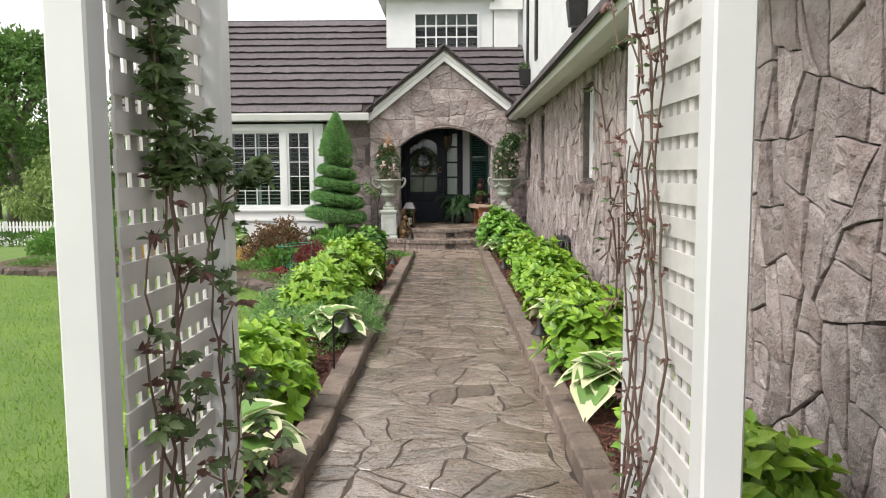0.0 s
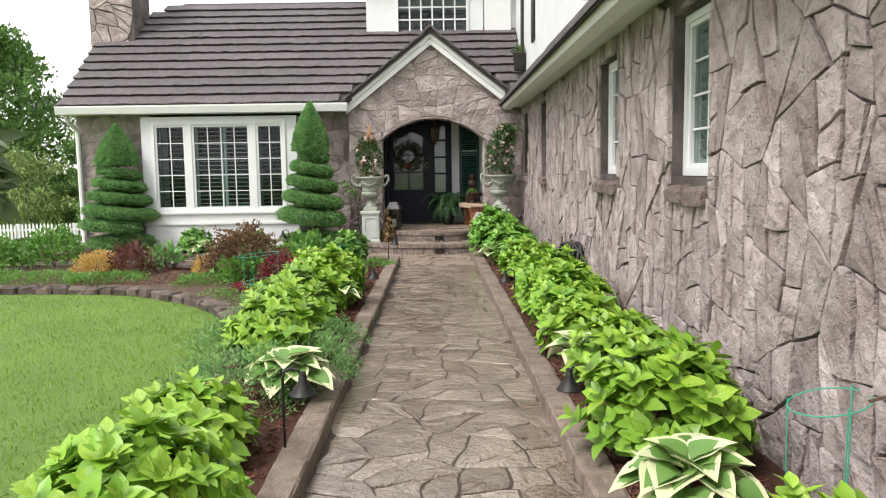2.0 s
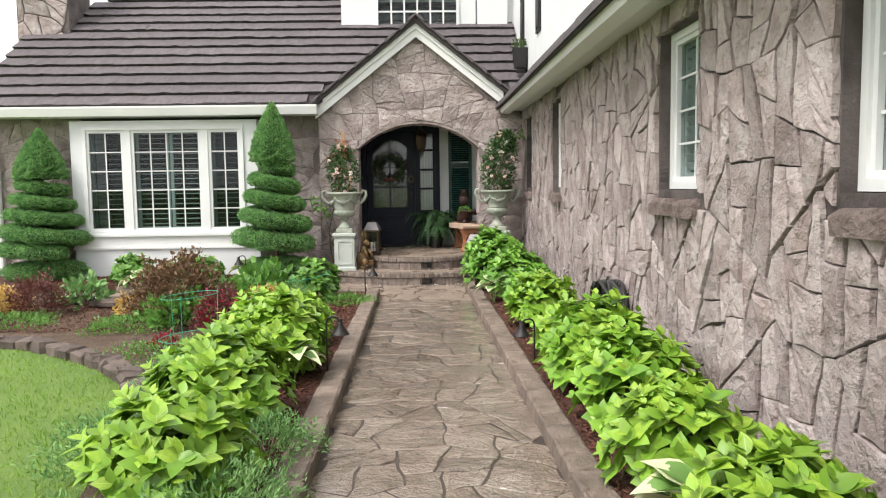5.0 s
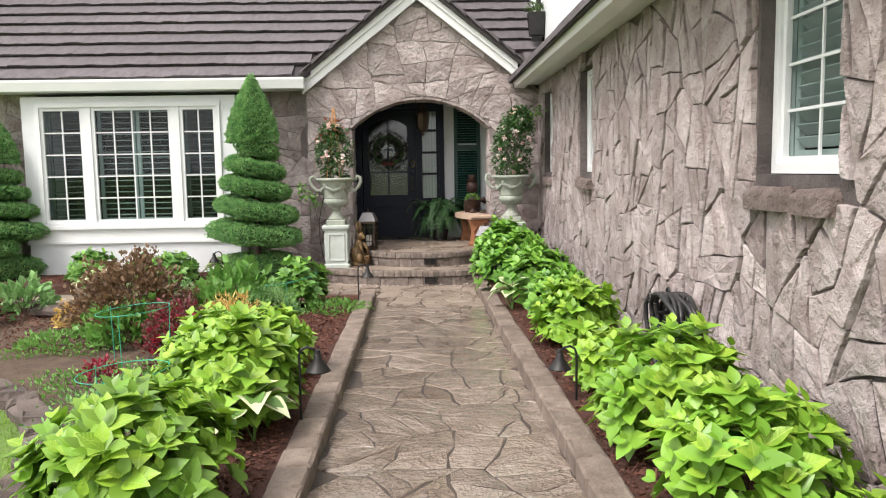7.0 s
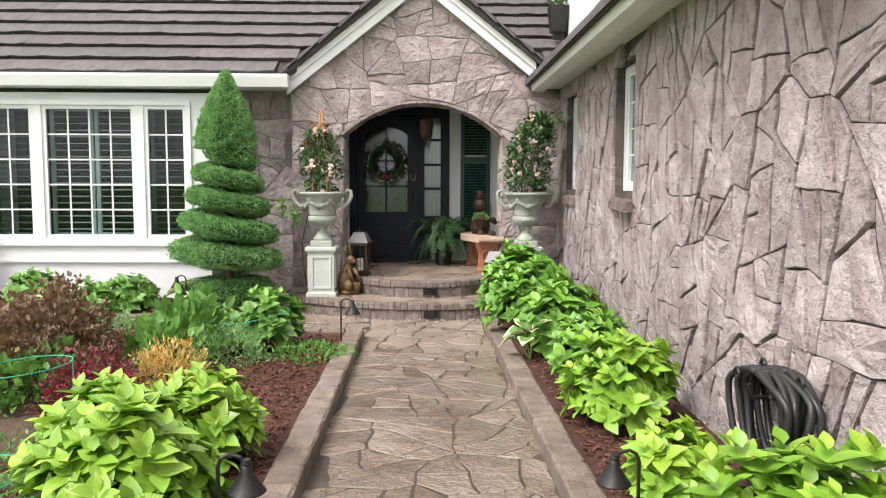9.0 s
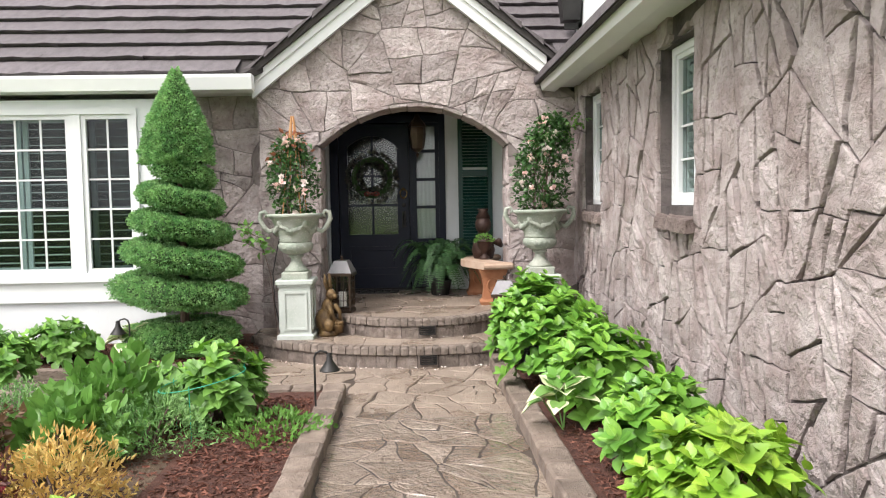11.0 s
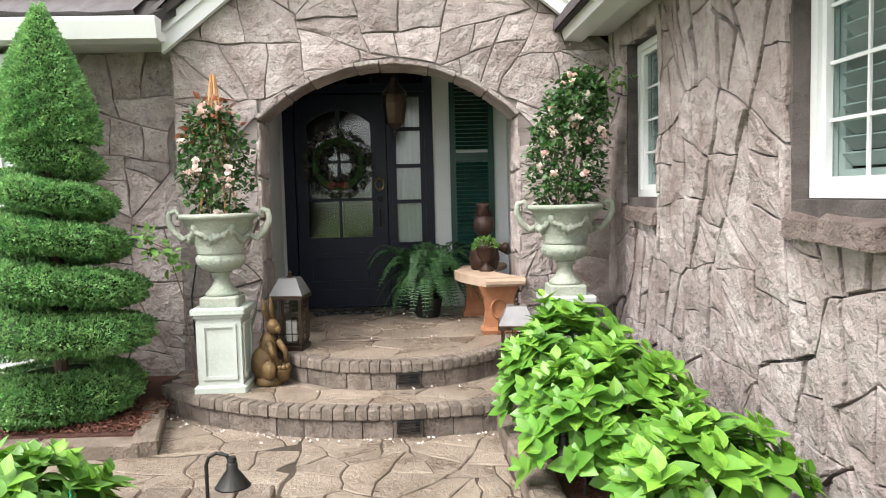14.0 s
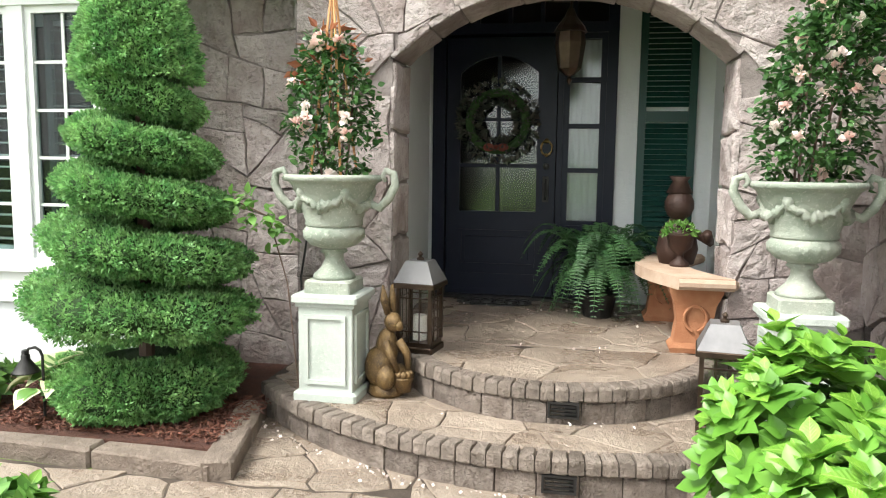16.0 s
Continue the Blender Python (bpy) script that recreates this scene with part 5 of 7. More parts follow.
bench = thing("garden_bench", "curved peach-coloured stone bench on carved terracotta legs", "bench", (0.57, 15.75, PORCH))
for lx, ly in ((0.08, 0.1), (0.0, 1.0)):
    leg, scroll = Acc(), Acc()
    prof = [(0.13, 0.0), (0.14, 0.03), (0.115, 0.06), (0.1, 0.18), (0.115, 0.28), (0.145, 0.35), (0.15, 0.38)]
    for (w0, z0), (w1, z1) in zip(prof, prof[1:]):
        leg.add([(lx + sx * w, ly + sy * w * 0.62, z) for w, z in ((w0, z0), (w1, z1)) for sx, sy in ((-1, -1), (1, -1), (1, 1), (-1, 1))], [(0, 1, 5, 4), (1, 2, 6, 5), (2, 3, 7, 6), (3, 0, 4, 7)])
    for s in (-1, 1):
        scroll.tube([(lx + s * (0.015 + 0.065 * math.sin(t) * math.exp(-0.22 * t)), ly - 0.078, 0.13 + 0.05 * t / 3 - 0.06 * math.cos(t) * math.exp(-0.2 * t) + 0.06) for t in np.linspace(0, 6, 16)], 0.01, 5)
    part("scroll_carving", scroll, TERRA, part("leg", leg, TERRA, bench, "carved terracotta leg", False, True, True))
seat = Acc()
n = 14
for i in range(n):
    q = []
    for j in (i, i + 1):
        t = j / n
        c = (0.12 - 0.2 * math.sin(math.pi * t), -0.06 + 1.25 * t)
        q += [(c[0] - 0.15, c[1]), (c[0] + 0.15, c[1])]
    seat.add([(x, y, z) for z in (0.38, 0.45) for x, y in (q[0], q[1], q[3], q[2])], [(3, 2, 1, 0), (4, 5, 6, 7), (0, 1, 5, 4), (1, 2, 6, 5), (2, 3, 7, 6), (3, 0, 4, 7)])
part("seat", seat, BENCHTOP, bench, "", False, True, True)
part("seat_edge", Acc().tube([(0.12 - 0.2 * math.sin(math.pi * t) + s, -0.06 + 1.25 * t, 0.415) for s in (0.15,) for t in np.linspace(0, 1, 15)], 0.03, 8).tube([(-0.03, -0.06, 0.415), (0.27, -0.06, 0.415)], 0.03, 8), BENCHTOP, bench, "rounded rope edge")

pot = thing("small_urn", "small dark bronze urn of low green succulents on the bench", "urn", (0.6, 16.2, PORCH + 0.45))
part("body", Acc().lathe([(0.06, 0), (0.06, 0.02), (0.025, 0.05), (0.025, 0.08), (0.07, 0.12), (0.085, 0.19), (0.1, 0.2), (0.09, 0.2)], 16), COPPER, pot, "", True)
acc = Acc()
nr = np.random.default_rng(9)
d = nr.normal(0, 1, (160, 3))
d[:, 2] = abs(d[:, 2])
d /= np.linalg.norm(d, axis=1, keepdims=True)
tuft_cloud(acc, d * np.array([0.09, 0.09, 0.07]) + np.array([0, 0, 0.2]), d, 0.035, nr)
part("greenery", acc, MIDLEAF, pot, "", False, False)
acc = Acc().lathe([(0.07, 0.0), (0.085, 0.06), (0.07, 0.14), (0.035, 0.19)], 12).ball((0, -0.01, 0.25), 0.06, 10, 7, (1, 1, 1.15)).tube([(0.07, 0, 0.13), (0.12, -0.06, 0.1), (0.1, -0.1, 0.14)], 0.02, 6)
acc.lathe([(0.055, 0.3), (0.03, 0.35), (0.045, 0.37)], 10)
fig = part("bust_figurine", acc, COPPER, None, "", True)
fig.matrix_basis = pose(0.6, 16.36, PORCH + 0.45, 0, 0, 0) @ Matrix.Diagonal((1.55, 1.55, 1.5, 1))
tagged(fig, "reddish-brown bust figurine standing behind the small urn", "statue")

fern = thing("potted_fern", "large arching green fern in a dark pot by the door", "fern", (0.12, 16.75, PORCH))
part("pot", Acc().lathe([(0.1, 0), (0.13, 0.14), (0.14, 0.17), (0.13, 0.17)], 18), BLACK, fern, "dark pot")
nr = np.random.default_rng(12)
for k in range(84):
    a, reach, rise = 2.4 * k + nr.uniform(-0.2, 0.2), nr.uniform(0.3, 0.58), nr.uniform(0.3, 0.72)
    ts = np.linspace(0.06, 1, 34)
    x = reach * ts
    z = np.maximum(0.03, 0.15 + rise * np.sin(ts * 2.0) * 0.8 - 0.42 * ts ** 3 * (1.2 - rise))
    cen = np.stack([x * math.cos(a), x * math.sin(a), z], 1)
    acc = Acc().tube([tuple(q) for q in cen[::4]], 0.003, 3)
    tan = np.gradient(cen, axis=0)
    tan /= np.linalg.norm(tan, axis=1, keepdims=True)
    sd = np.tile([-math.sin(a), math.cos(a), 0.0], (34, 1))
    up = np.cross(tan, sd)
    wid = 0.052 * np.sin(np.clip(ts * 1.02, 0, 1) * math.pi * 0.95) ** 0.7 + 0.008
    for q in (-1, 1):
        acc.many(NARROW[0] * np.array([1, 0.95, 1]), NARROW[1], frames_for(up, q * sd + 0.25 * tan + 0.1 * up, wid, nr, 0.06), cen)
    part("frond", acc, FERN, fern, "", True, False)

# planters and shutters on the upper storey, downspout
for k, (py, pz) in enumerate(((15.9, 3.5), (9.3, 3.42))):
    ob = thing("wall_planter", "black square wall planter with trailing greenery on white wall", "planter", (1.5, py, pz), group="planters on the upper wall")
    part("box", Acc().add([(sx * w, sy * w, z) for w, z in ((0.085, -0.18), (0.115, 0.13)) for sx, sy in ((-1, -1), (1, -1), (1, 1), (-1, 1))], [(0, 1, 5, 4), (1, 2, 6, 5), (2, 3, 7, 6), (3, 0, 4, 7), (3, 2, 1, 0), (4, 5, 6, 7)]), BLACK, ob)
    part("bracket", Acc().box(0.08, 0.12, -0.02, 0.02, -0.26, 0.1).box(-0.06, 0.12, -0.02, 0.02, -0.26, -0.2), BLACK, ob)
    acc = Acc()
    nr = np.random.default_rng(40 + k)
    d = nr.normal(0, 1, (130, 3))
    d[:, 2] = abs(d[:, 2])
    tuft_cloud(acc, d * 0.05 + np.array([0, 0, 0.13]), d, 0.055, nr)
    part("greenery", acc, VINELEAF, ob, "", False, False)
for y0, y1 in ((14.5, 14.85), (16.2, 16.5)):
    ob = thing("upper_shutter", "narrow black window shutter on the white upper wall", "shutter", (1.59, y0, 3.65), group="upper shutters")
    part("shutter_frame", Acc().box(0, 0.03, 0, y1 - y0, 0, 1.6), BLACK, ob)
    part("louvres", Acc().box(-0.008, 0.0, 0.04, y1 - y0 - 0.04, 0.06, 0.75).box(-0.008, 0, 0.04, y1 - y0 - 0.04, 0.82, 1.54), BLACK, ob)
ob = thing("downspout", "white downspout at the house corner", "downspout", (-6.9, 15.9, 0))
part("pipe", Acc().tube([(0, -0.4, 2.56), (0, -0.3, 2.45), (0, 0.02, 2.3), (0, 0.03, 0.05)], 0.045, 8), WHITE, ob)

bowl = thing("grey_pot", "low grey plastic pot behind the hydrangeas", "pot", (1.28, 14.85, 0.07))
part("pot", Acc().lathe([(0.12, 0), (0.16, 0.34), (0.175, 0.36), (0.17, 0.39), (0.14, 0.38)], 20), BLACK, bowl)

# the arch jamb's rough edge stone, built as a separate bumpy strip
orn = thing("jamb_edge_stone", "rough notched grey edge stone of the arch jamb, set on the porch side wall", "ornament", (0.925, 16.45, 1.15))
part("slab", Acc().box(-0.05, 0.005, -0.09, 0.09, 0, 0.95, 0.012), URN, orn)
for k in range(9):
    part("carving", Acc().ball((-0.05, 0.03 * math.sin(2.1 * k), 0.08 + 0.1 * k), 0.04, 8, 5, (0.7, 1.4, 1)), URN, orn, "", True)

# ---- garden things ----
def path_light(x, y, side, h=0.42):
    ob = thing("path_light", "black metal path light with conical shade on a hooked rod", "path light", (x, y, 0.06), group="path lights")
    s = side
    part("rod", Acc().tube([(0, 0, -0.04), (0, 0, h), (0.012 * s, 0, h + 0.03), (0.04 * s, 0, h + 0.045), (0.08 * s, 0, h + 0.035), (0.095 * s, 0, h + 0.005)], 0.0075, 8), BLACK, ob)
    c = 0.1 * s
    part("shade", Acc().lathe([(0.012, h + 0.012), (0.022, h), (0.022, h - 0.02), (0.066, h - 0.085), (0.07, h - 0.09), (0.063, h - 0.085)], 20, c, 0), BLACK, ob, "", True)
    part("collar", Acc().lathe([(0.016, h + 0.028), (0.02, h + 0.012), (0.012, h + 0.008)], 12, c, 0), BLACK, ob)
    return ob


for y, h in ((5.15, 0.4), (9.15, 0.4), (12.98, 0.37)):
    path_light(-0.845, y, 1, h)
for y in (5.5, 9.45, 13.35):
    path_light(0.74, y, -1, 0.3)
path_light(-2.72, 14.7, -1, 0.36)


def hosta(x, y, r, n, seed, size=0.2):
    nr = np.random.default_rng(seed)
    ob = thing("hosta", "variegated hosta with cream-edged green leaves", "hosta", (x, y, 0.07), group="hostas in the borders")
    for k in range(n):
        a, t = 2.4 * k + nr.uniform(-0.3, 0.3), (k + 1) / n
        L = size * nr.uniform(0.65, 1.0)
        up = Vector((math.cos(a) * (0.55 + t), math.sin(a) * (0.55 + t), 0.75 - 0.7 * t + nr.uniform(-0.15, 0.15))).normalized()
        base = Vector((math.cos(a), math.sin(a), 0)) * r * 0.6 * t + Vector((0, 0, 0.1 + 0.16 * (1 - 0.5 * t)))
        x_ = up
        y_ = Vector((0, 0, 1)).cross(x_)
        y_ = y_.normalized() if y_.length > 0.05 else Vector((0, 1, 0))
        z_ = x_.cross(y_)
        M3 = np.array([x_, y_, z_]).T * L
        rim = leaf_template(nr.uniform(1.0, 1.3), nr.uniform(0.1, 0.5), nr.uniform(0.5, 0.9), 7)
        rim[0][:, 2] += 0.03 * np.sin(9 * rim[0][:, 0] + k) * np.abs(rim[0][:, 1]) * 2
        leaf = part("leaf", Acc().many(*rim, [M3], [base]), CREAM, ob, "cream-edged leaf", True, False)
        inner = rim[0] * np.array([0.88, nr.uniform(0.62, 0.8), 1]) + np.array([0.04, 0, 0.014])
        part("green_centre", Acc().many(inner, rim[1], [M3], [base]), HOSTAG, leaf, "", True, False)
        if k % 3 == 0:
            part("stalk", Acc().tube([(0, 0, 0), tuple(base * 0.6), tuple(base)], 0.005, 5), HOSTAG, ob)
    return ob


for i, (x, y, r, n) in enumerate(((-1.0, 6.0, 0.26, 20), (-0.98, 3.35, 0.26, 18), (0.9, 4.33, 0.3, 22), (0.88, 6.35, 0.2, 12), (0.72, 12.4, 0.2, 10), (-1.05, 8.9, 0.2, 10), (-2.72, 14.85, 0.28, 16), (-3.9, 13.7, 0.24, 10))):
    hosta(x, y, r, n, 200 + i, 0.21 if i < 4 else 0.17)


def bush(name, label, category, x, y, r, h, material, seed, n=900, size=0.05, template=TINY, flat=0.55, z=0.05, up=0.5, group=""):
    """A leafy bush: a few stems and a ragged crown of small leaves."""
    nr = np.random.default_rng(seed)
    ob = thing(name, label, category, (x, y, z), group=group)
    u = nr.uniform(0.0, 1, n)
    a = nr.uniform(0, 2 * math.pi, n)
    c = np.sqrt(1 - (u * 0.97) ** 2)
    d = np.stack([c * np.cos(a), c * np.sin(a), u], 1)
    lump = (1 + 0.18 * np.sin(4 * a + seed) * c + 0.12 * np.sin(7 * u * 3 + a)) * nr.uniform(0.55, 1.08, n) ** 0.6
    p = d * np.array([r, r, h * (1 - flat * 0.3)]) * lump[:, None] + np.array([0, 0, h * 0.12])
    acc = Acc()
    tuft_cloud(acc, p, d + np.array([0, 0, up]), size, nr, 0.75, template)
    part("foliage", acc, material, ob, "", False, False)
    for k in range(5):
        b = 1.26 * k
        part("stem", Acc().tube([(0, 0, 0), (0.25 * r * math.cos(b), 0.25 * r * math.sin(b), 0.4 * h), (0.5 * r * math.cos(b), 0.5 * r * math.sin(b), 0.65 * h)], 0.006, 5), STEM, ob)
    return ob


bush("bronze_shrub", "bronze-brown leafy shrub with airy twigs in the bed", "shrub", -2.75, 11.75, 0.46, 0.7, BROWNLEAF, 1, 4200, 0.042, LEAF)
bush("green_shrub", "green undergrowth below the bronze shrub", "shrub", -2.65, 11.45, 0.36, 0.32, MIDLEAF, 2, 900, 0.07, LEAF)
bush("crimson_shrub", "small shrub with crimson young leaves", "shrub", -2.06, 10.92, 0.26, 0.43, REDLEAF, 3, 420, 0.036, LEAF)
bush("burgundy_shrub", "dark burgundy small-leaved shrub", "shrub", -2.1, 11.0, 0.29, 0.43, BURG, 4, 1900, 0.036)
bush("golden_spirea", "golden-orange feathery shrub in the bed", "shrub", -1.78, 11.35, 0.26, 0.38, GOLDLEAF, 5, 1700, 0.042, NARROW)
bush("golden_spirea", "golden-yellow low shrub in the front bed", "shrub", -4.95, 12.2, 0.3, 0.32, GOLDLEAF, 6, 1500, 0.05)
bush("burgundy_barberry", "dark burgundy barberry bush", "shrub", -4.45, 12.15, 0.28, 0.46, BURG, 7, 1800, 0.04)
bush("small_red_flower", "small crimson bedding plant", "plant", -2.4, 10.25, 0.12, 0.14, REDLEAF, 8, 160, 0.045)
bush("golden_spirea", "small golden shrub beside the bronze shrub", "shrub", -3.35, 11.95, 0.16, 0.28, GOLDLEAF, 9, 500, 0.045)
bush("round_shrub", "round green shrub at the lawn's edge", "shrub", -6.1, 13.2, 0.42, 0.6, MIDLEAF, 10, 1600, 0.06, LEAF)
bush("round_shrub", "round green shrub at the lawn's edge", "shrub", -6.9, 12.9, 0.42, 0.5, MIDLEAF, 11, 1600, 0.06, LEAF)
bush("leafy_perennial", "broad-leaved green perennial with pale leaf edges", "perennial", -2.05, 12.6, 0.34, 0.48, MIDLEAF, 12, 420, 0.1, LEAF)
bush("leafy_perennial", "broad-leaved green perennial in the bed", "perennial", -2.1, 12.1, 0.3, 0.36, MIDLEAF, 13, 320, 0.1, LEAF)
bush("leafy_perennial", "pale-edged leafy perennial by the soil", "perennial", -4.2, 12.75, 0.28, 0.35, BLUELEAF, 14, 240, 0.1, LEAF)
bush("feathery_plant", "feathery blue-green herb in the border", "perennial", -2.6, 12.4, 0.36, 0.36, BLUELEAF, 15, 3520, 0.032, NARROW)
bush("feathery_plant", "feathery green herb near the kerb", "perennial", -1.72, 12.35, 0.36, 0.3, BLUELEAF, 16, 3300, 0.032, NARROW)
bush("feathery_plant", "feathery blue-green foliage spilling over the kerb", "perennial", -0.98, 6.6, 0.34, 0.3, BLUELEAF, 17, 3300, 0.032, NARROW)
bush("feathery_plant", "feathery blue-green foliage among hydrangeas", "perennial", -1.3, 6.0, 0.45, 0.34, BLUELEAF, 18, 3740, 0.032, NARROW)
bush("feathery_plant", "feathery blue-green foliage spilling over the kerb", "perennial", -0.95, 7.5, 0.25, 0.22, BLUELEAF, 19, 1760, 0.032, NARROW)
bush("feathery_plant", "feathery foliage at the lawn's edge", "perennial", -1.65, 7.4, 0.36, 0.3, BLUELEAF, 25, 2640, 0.032, NARROW)
bush("feathery_plant", "low feathery foliage at the lawn's edge", "perennial", -1.62, 8.6, 0.34, 0.4, BLUELEAF, 26, 2420, 0.032, NARROW)
bush("ground_cover", "low creeping green ground cover by mulch", "ground cover", -1.05, 12.5, 0.3, 0.1, MIDLEAF, 20, 700, 0.04, TINY, 0.5, 0.07)
bush("ground_cover", "low creeping green ground cover in the bed", "ground cover", -5.6, 11.7, 0.6, 0.09, MIDLEAF, 21, 1500, 0.04)
bush("ground_cover", "low creeping green ground cover in the bed", "ground cover", -4.6, 11.6, 0.55, 0.09, MIDLEAF, 22, 1400, 0.04)
bush("ground_cover", "low creeping green ground cover in the bed", "ground cover", -3.1, 11.3, 0.45, 0.09, MIDLEAF, 23, 1100, 0.04)
bush("ground_cover", "patchy green weeds on bare soil in the bed", "ground cover", -2.35, 10.1, 0.45, 0.08, MIDLEAF, 27, 700, 0.035)
bush("ground_cover", "patchy green weeds on bare soil in the bed", "ground cover", -1.95, 9.7, 0.35, 0.1, BLUELEAF, 28, 700, 0.035)
bush("ground_cover", "low creeping green ground cover in the bed", "ground cover", -6.6, 12.0, 0.5, 0.1, MIDLEAF, 24, 1300, 0.04)
for i, (x, y, r, h) in enumerate(((-4.4, 14.75, 0.36, 0.55), (-3.35, 14.75, 0.36, 0.5), (-3.4, 13.9, 0.3, 0.55), (-2.1, 13.6, 0.28, 0.3))):
    hydrangea(x, y, r, h, 160 + i, 30, 0.1, "mid-green young hydrangea by the white bay", MIDLEAF, "hydrangeas by the house")
for i, (x, y) in enumerate(((-3.85, 12.75), (-4.5, 13.0), (-5.3, 13.0))):
    st = part("flat_stone", Acc().add(*(lambda s: (s.v, s.f))(Acc().ball((0, 0, 0.05), 0.26, 9, 5, (1.2, 0.8, 0.26)))), EDGING)
    st.matrix_basis = pose(x, y, 0.05, 0, 0, 40 * i)
    tagged(st, "flat grey-brown stone in the flower bed", "stone", "flat stones in the bed")


def wire_hoop(x, y, z, d, tilt, label="green wire plant support hoop standing in the bed"):
    ob = thing("plant_hoop", label, "plant support", (x, y, 0.05), group="wire plant hoops")
    ring = [(d / 2 * math.cos(t), d / 2 * math.sin(t), z + tilt * math.cos(t)) for t in np.linspace(0, 2 * math.pi, 33)]
    part("ring", Acc().tube(ring, 0.0028, 5), WIRE, ob)
    for k in range(3):
        t = 0.5 + 2.094 * k
        c = (d / 2 * math.cos(t), d / 2 * math.sin(t))
        part("leg", Acc().tube([(c[0], c[1], z + 0.02 + tilt * math.cos(t)), (c[0] * 0.94, c[1] * 0.94, -0.03)], 0.0028, 5), WIRE, ob)


wire_hoop(-2.25, 10.5, 0.44, 0.5, 0.02)
wire_hoop(-1.88, 9.35, 0.29, 0.5, 0.015)
wire_hoop(-1.48, 12.6, 0.34, 0.52, 0.05, "green wire hoop leaning round a hydrangea")
wire_hoop(1.37, 4.2, 0.55, 0.28, 0.03, "green wire plant hoop against the stone wall")

hose = thing("garden_hose", "coiled black garden hose on a scrolled iron wall hanger", "hose", (WALL_X - 0.12, 9.72, 0.04))
nr = np.random.default_rng(77)
for k in range(9):
    w, drop, dx = 0.235 + nr.uniform(-0.06, 0.06), 0.36 + nr.uniform(-0.06, 0.1), -0.085 + 0.018 * k
    pts = []
    for t in np.linspace(0, 2 * math.pi, 22):
        yy = w * math.sin(t)
        zz = 0.5 + (0.11 * math.cos(t) if math.cos(t) > 0 else drop * math.cos(t))
        pts.append((dx + 0.012 * math.sin(3 * t + k), yy + 0.02 * math.sin(k * 2.3), zz))
    part("coil", Acc().tube(pts, 0.016, 7), RUBBER, hose, "", True)
acc = Acc().box(0.06, 0.1, -0.2, 0.2, 0.5, 0.54).tube([(0.1, 0, 0.5), (-0.1, 0, 0.5), (-0.12, 0, 0.56)], 0.012, 6)
for s in (-1, 1):
    for c in (0, 1):
        acc.tube([(-0.1 + 0.12 * c, s * 0.17 + 0.03 * math.cos(t) * (1 - t / 9), 0.56 + 0.04 * c + 0.035 * math.sin(t) * (1 - t / 9)) for t in np.linspace(0, 7, 14)], 0.008, 5)
part("hanger", acc, BLACK, hose, "scrolled cast-iron hanger")

# ---- arbour with lattice and climbing roses ----
arbor = thing("arbor", "white vinyl garden arbor with square lattice sides", "arbor", (0, 0, 0))
AY0, AY1, POST = 1.56, 2.25, 0.09
for x0, x2 in ((-0.843, -0.775), (0.532, 0.535)):
    for x0, y0 in ((x0, AY0), (x2, AY1)):
        part("post", Acc().box(x0, x0 + POST, y0, y0 + POST, -0.02, 2.3, 0.006), VINYL, arbor)
for x in (-0.755, 0.58):
    s = -1 if x > 0 else 1
    h_slat = Acc().box(x - 0.004 + 0.009 * s, x + 0.004 + 0.009 * s, AY0 + POST, AY1, 0, 0.052).mesh("slat", LATTICE)
    v_slat = Acc().box(x - 0.004, x + 0.004, -0.019, 0.019, 0.08, 2.2).mesh("slat", LATTICE)
    for k in range(25):
        piece("slat", h_slat, arbor, pose(0, 0, 0.09 + 0.086 * k))
    for k in range(9):
        piece("slat", v_slat, arbor, pose(0, AY0 + POST + 0.045 + 0.07 * k, 0))
    for z in (0.05, 2.2):
        part("rail", Acc().box(x - 0.02, x + 0.02, AY0 + POST, AY1, z, z + 0.04), VINYL, arbor)


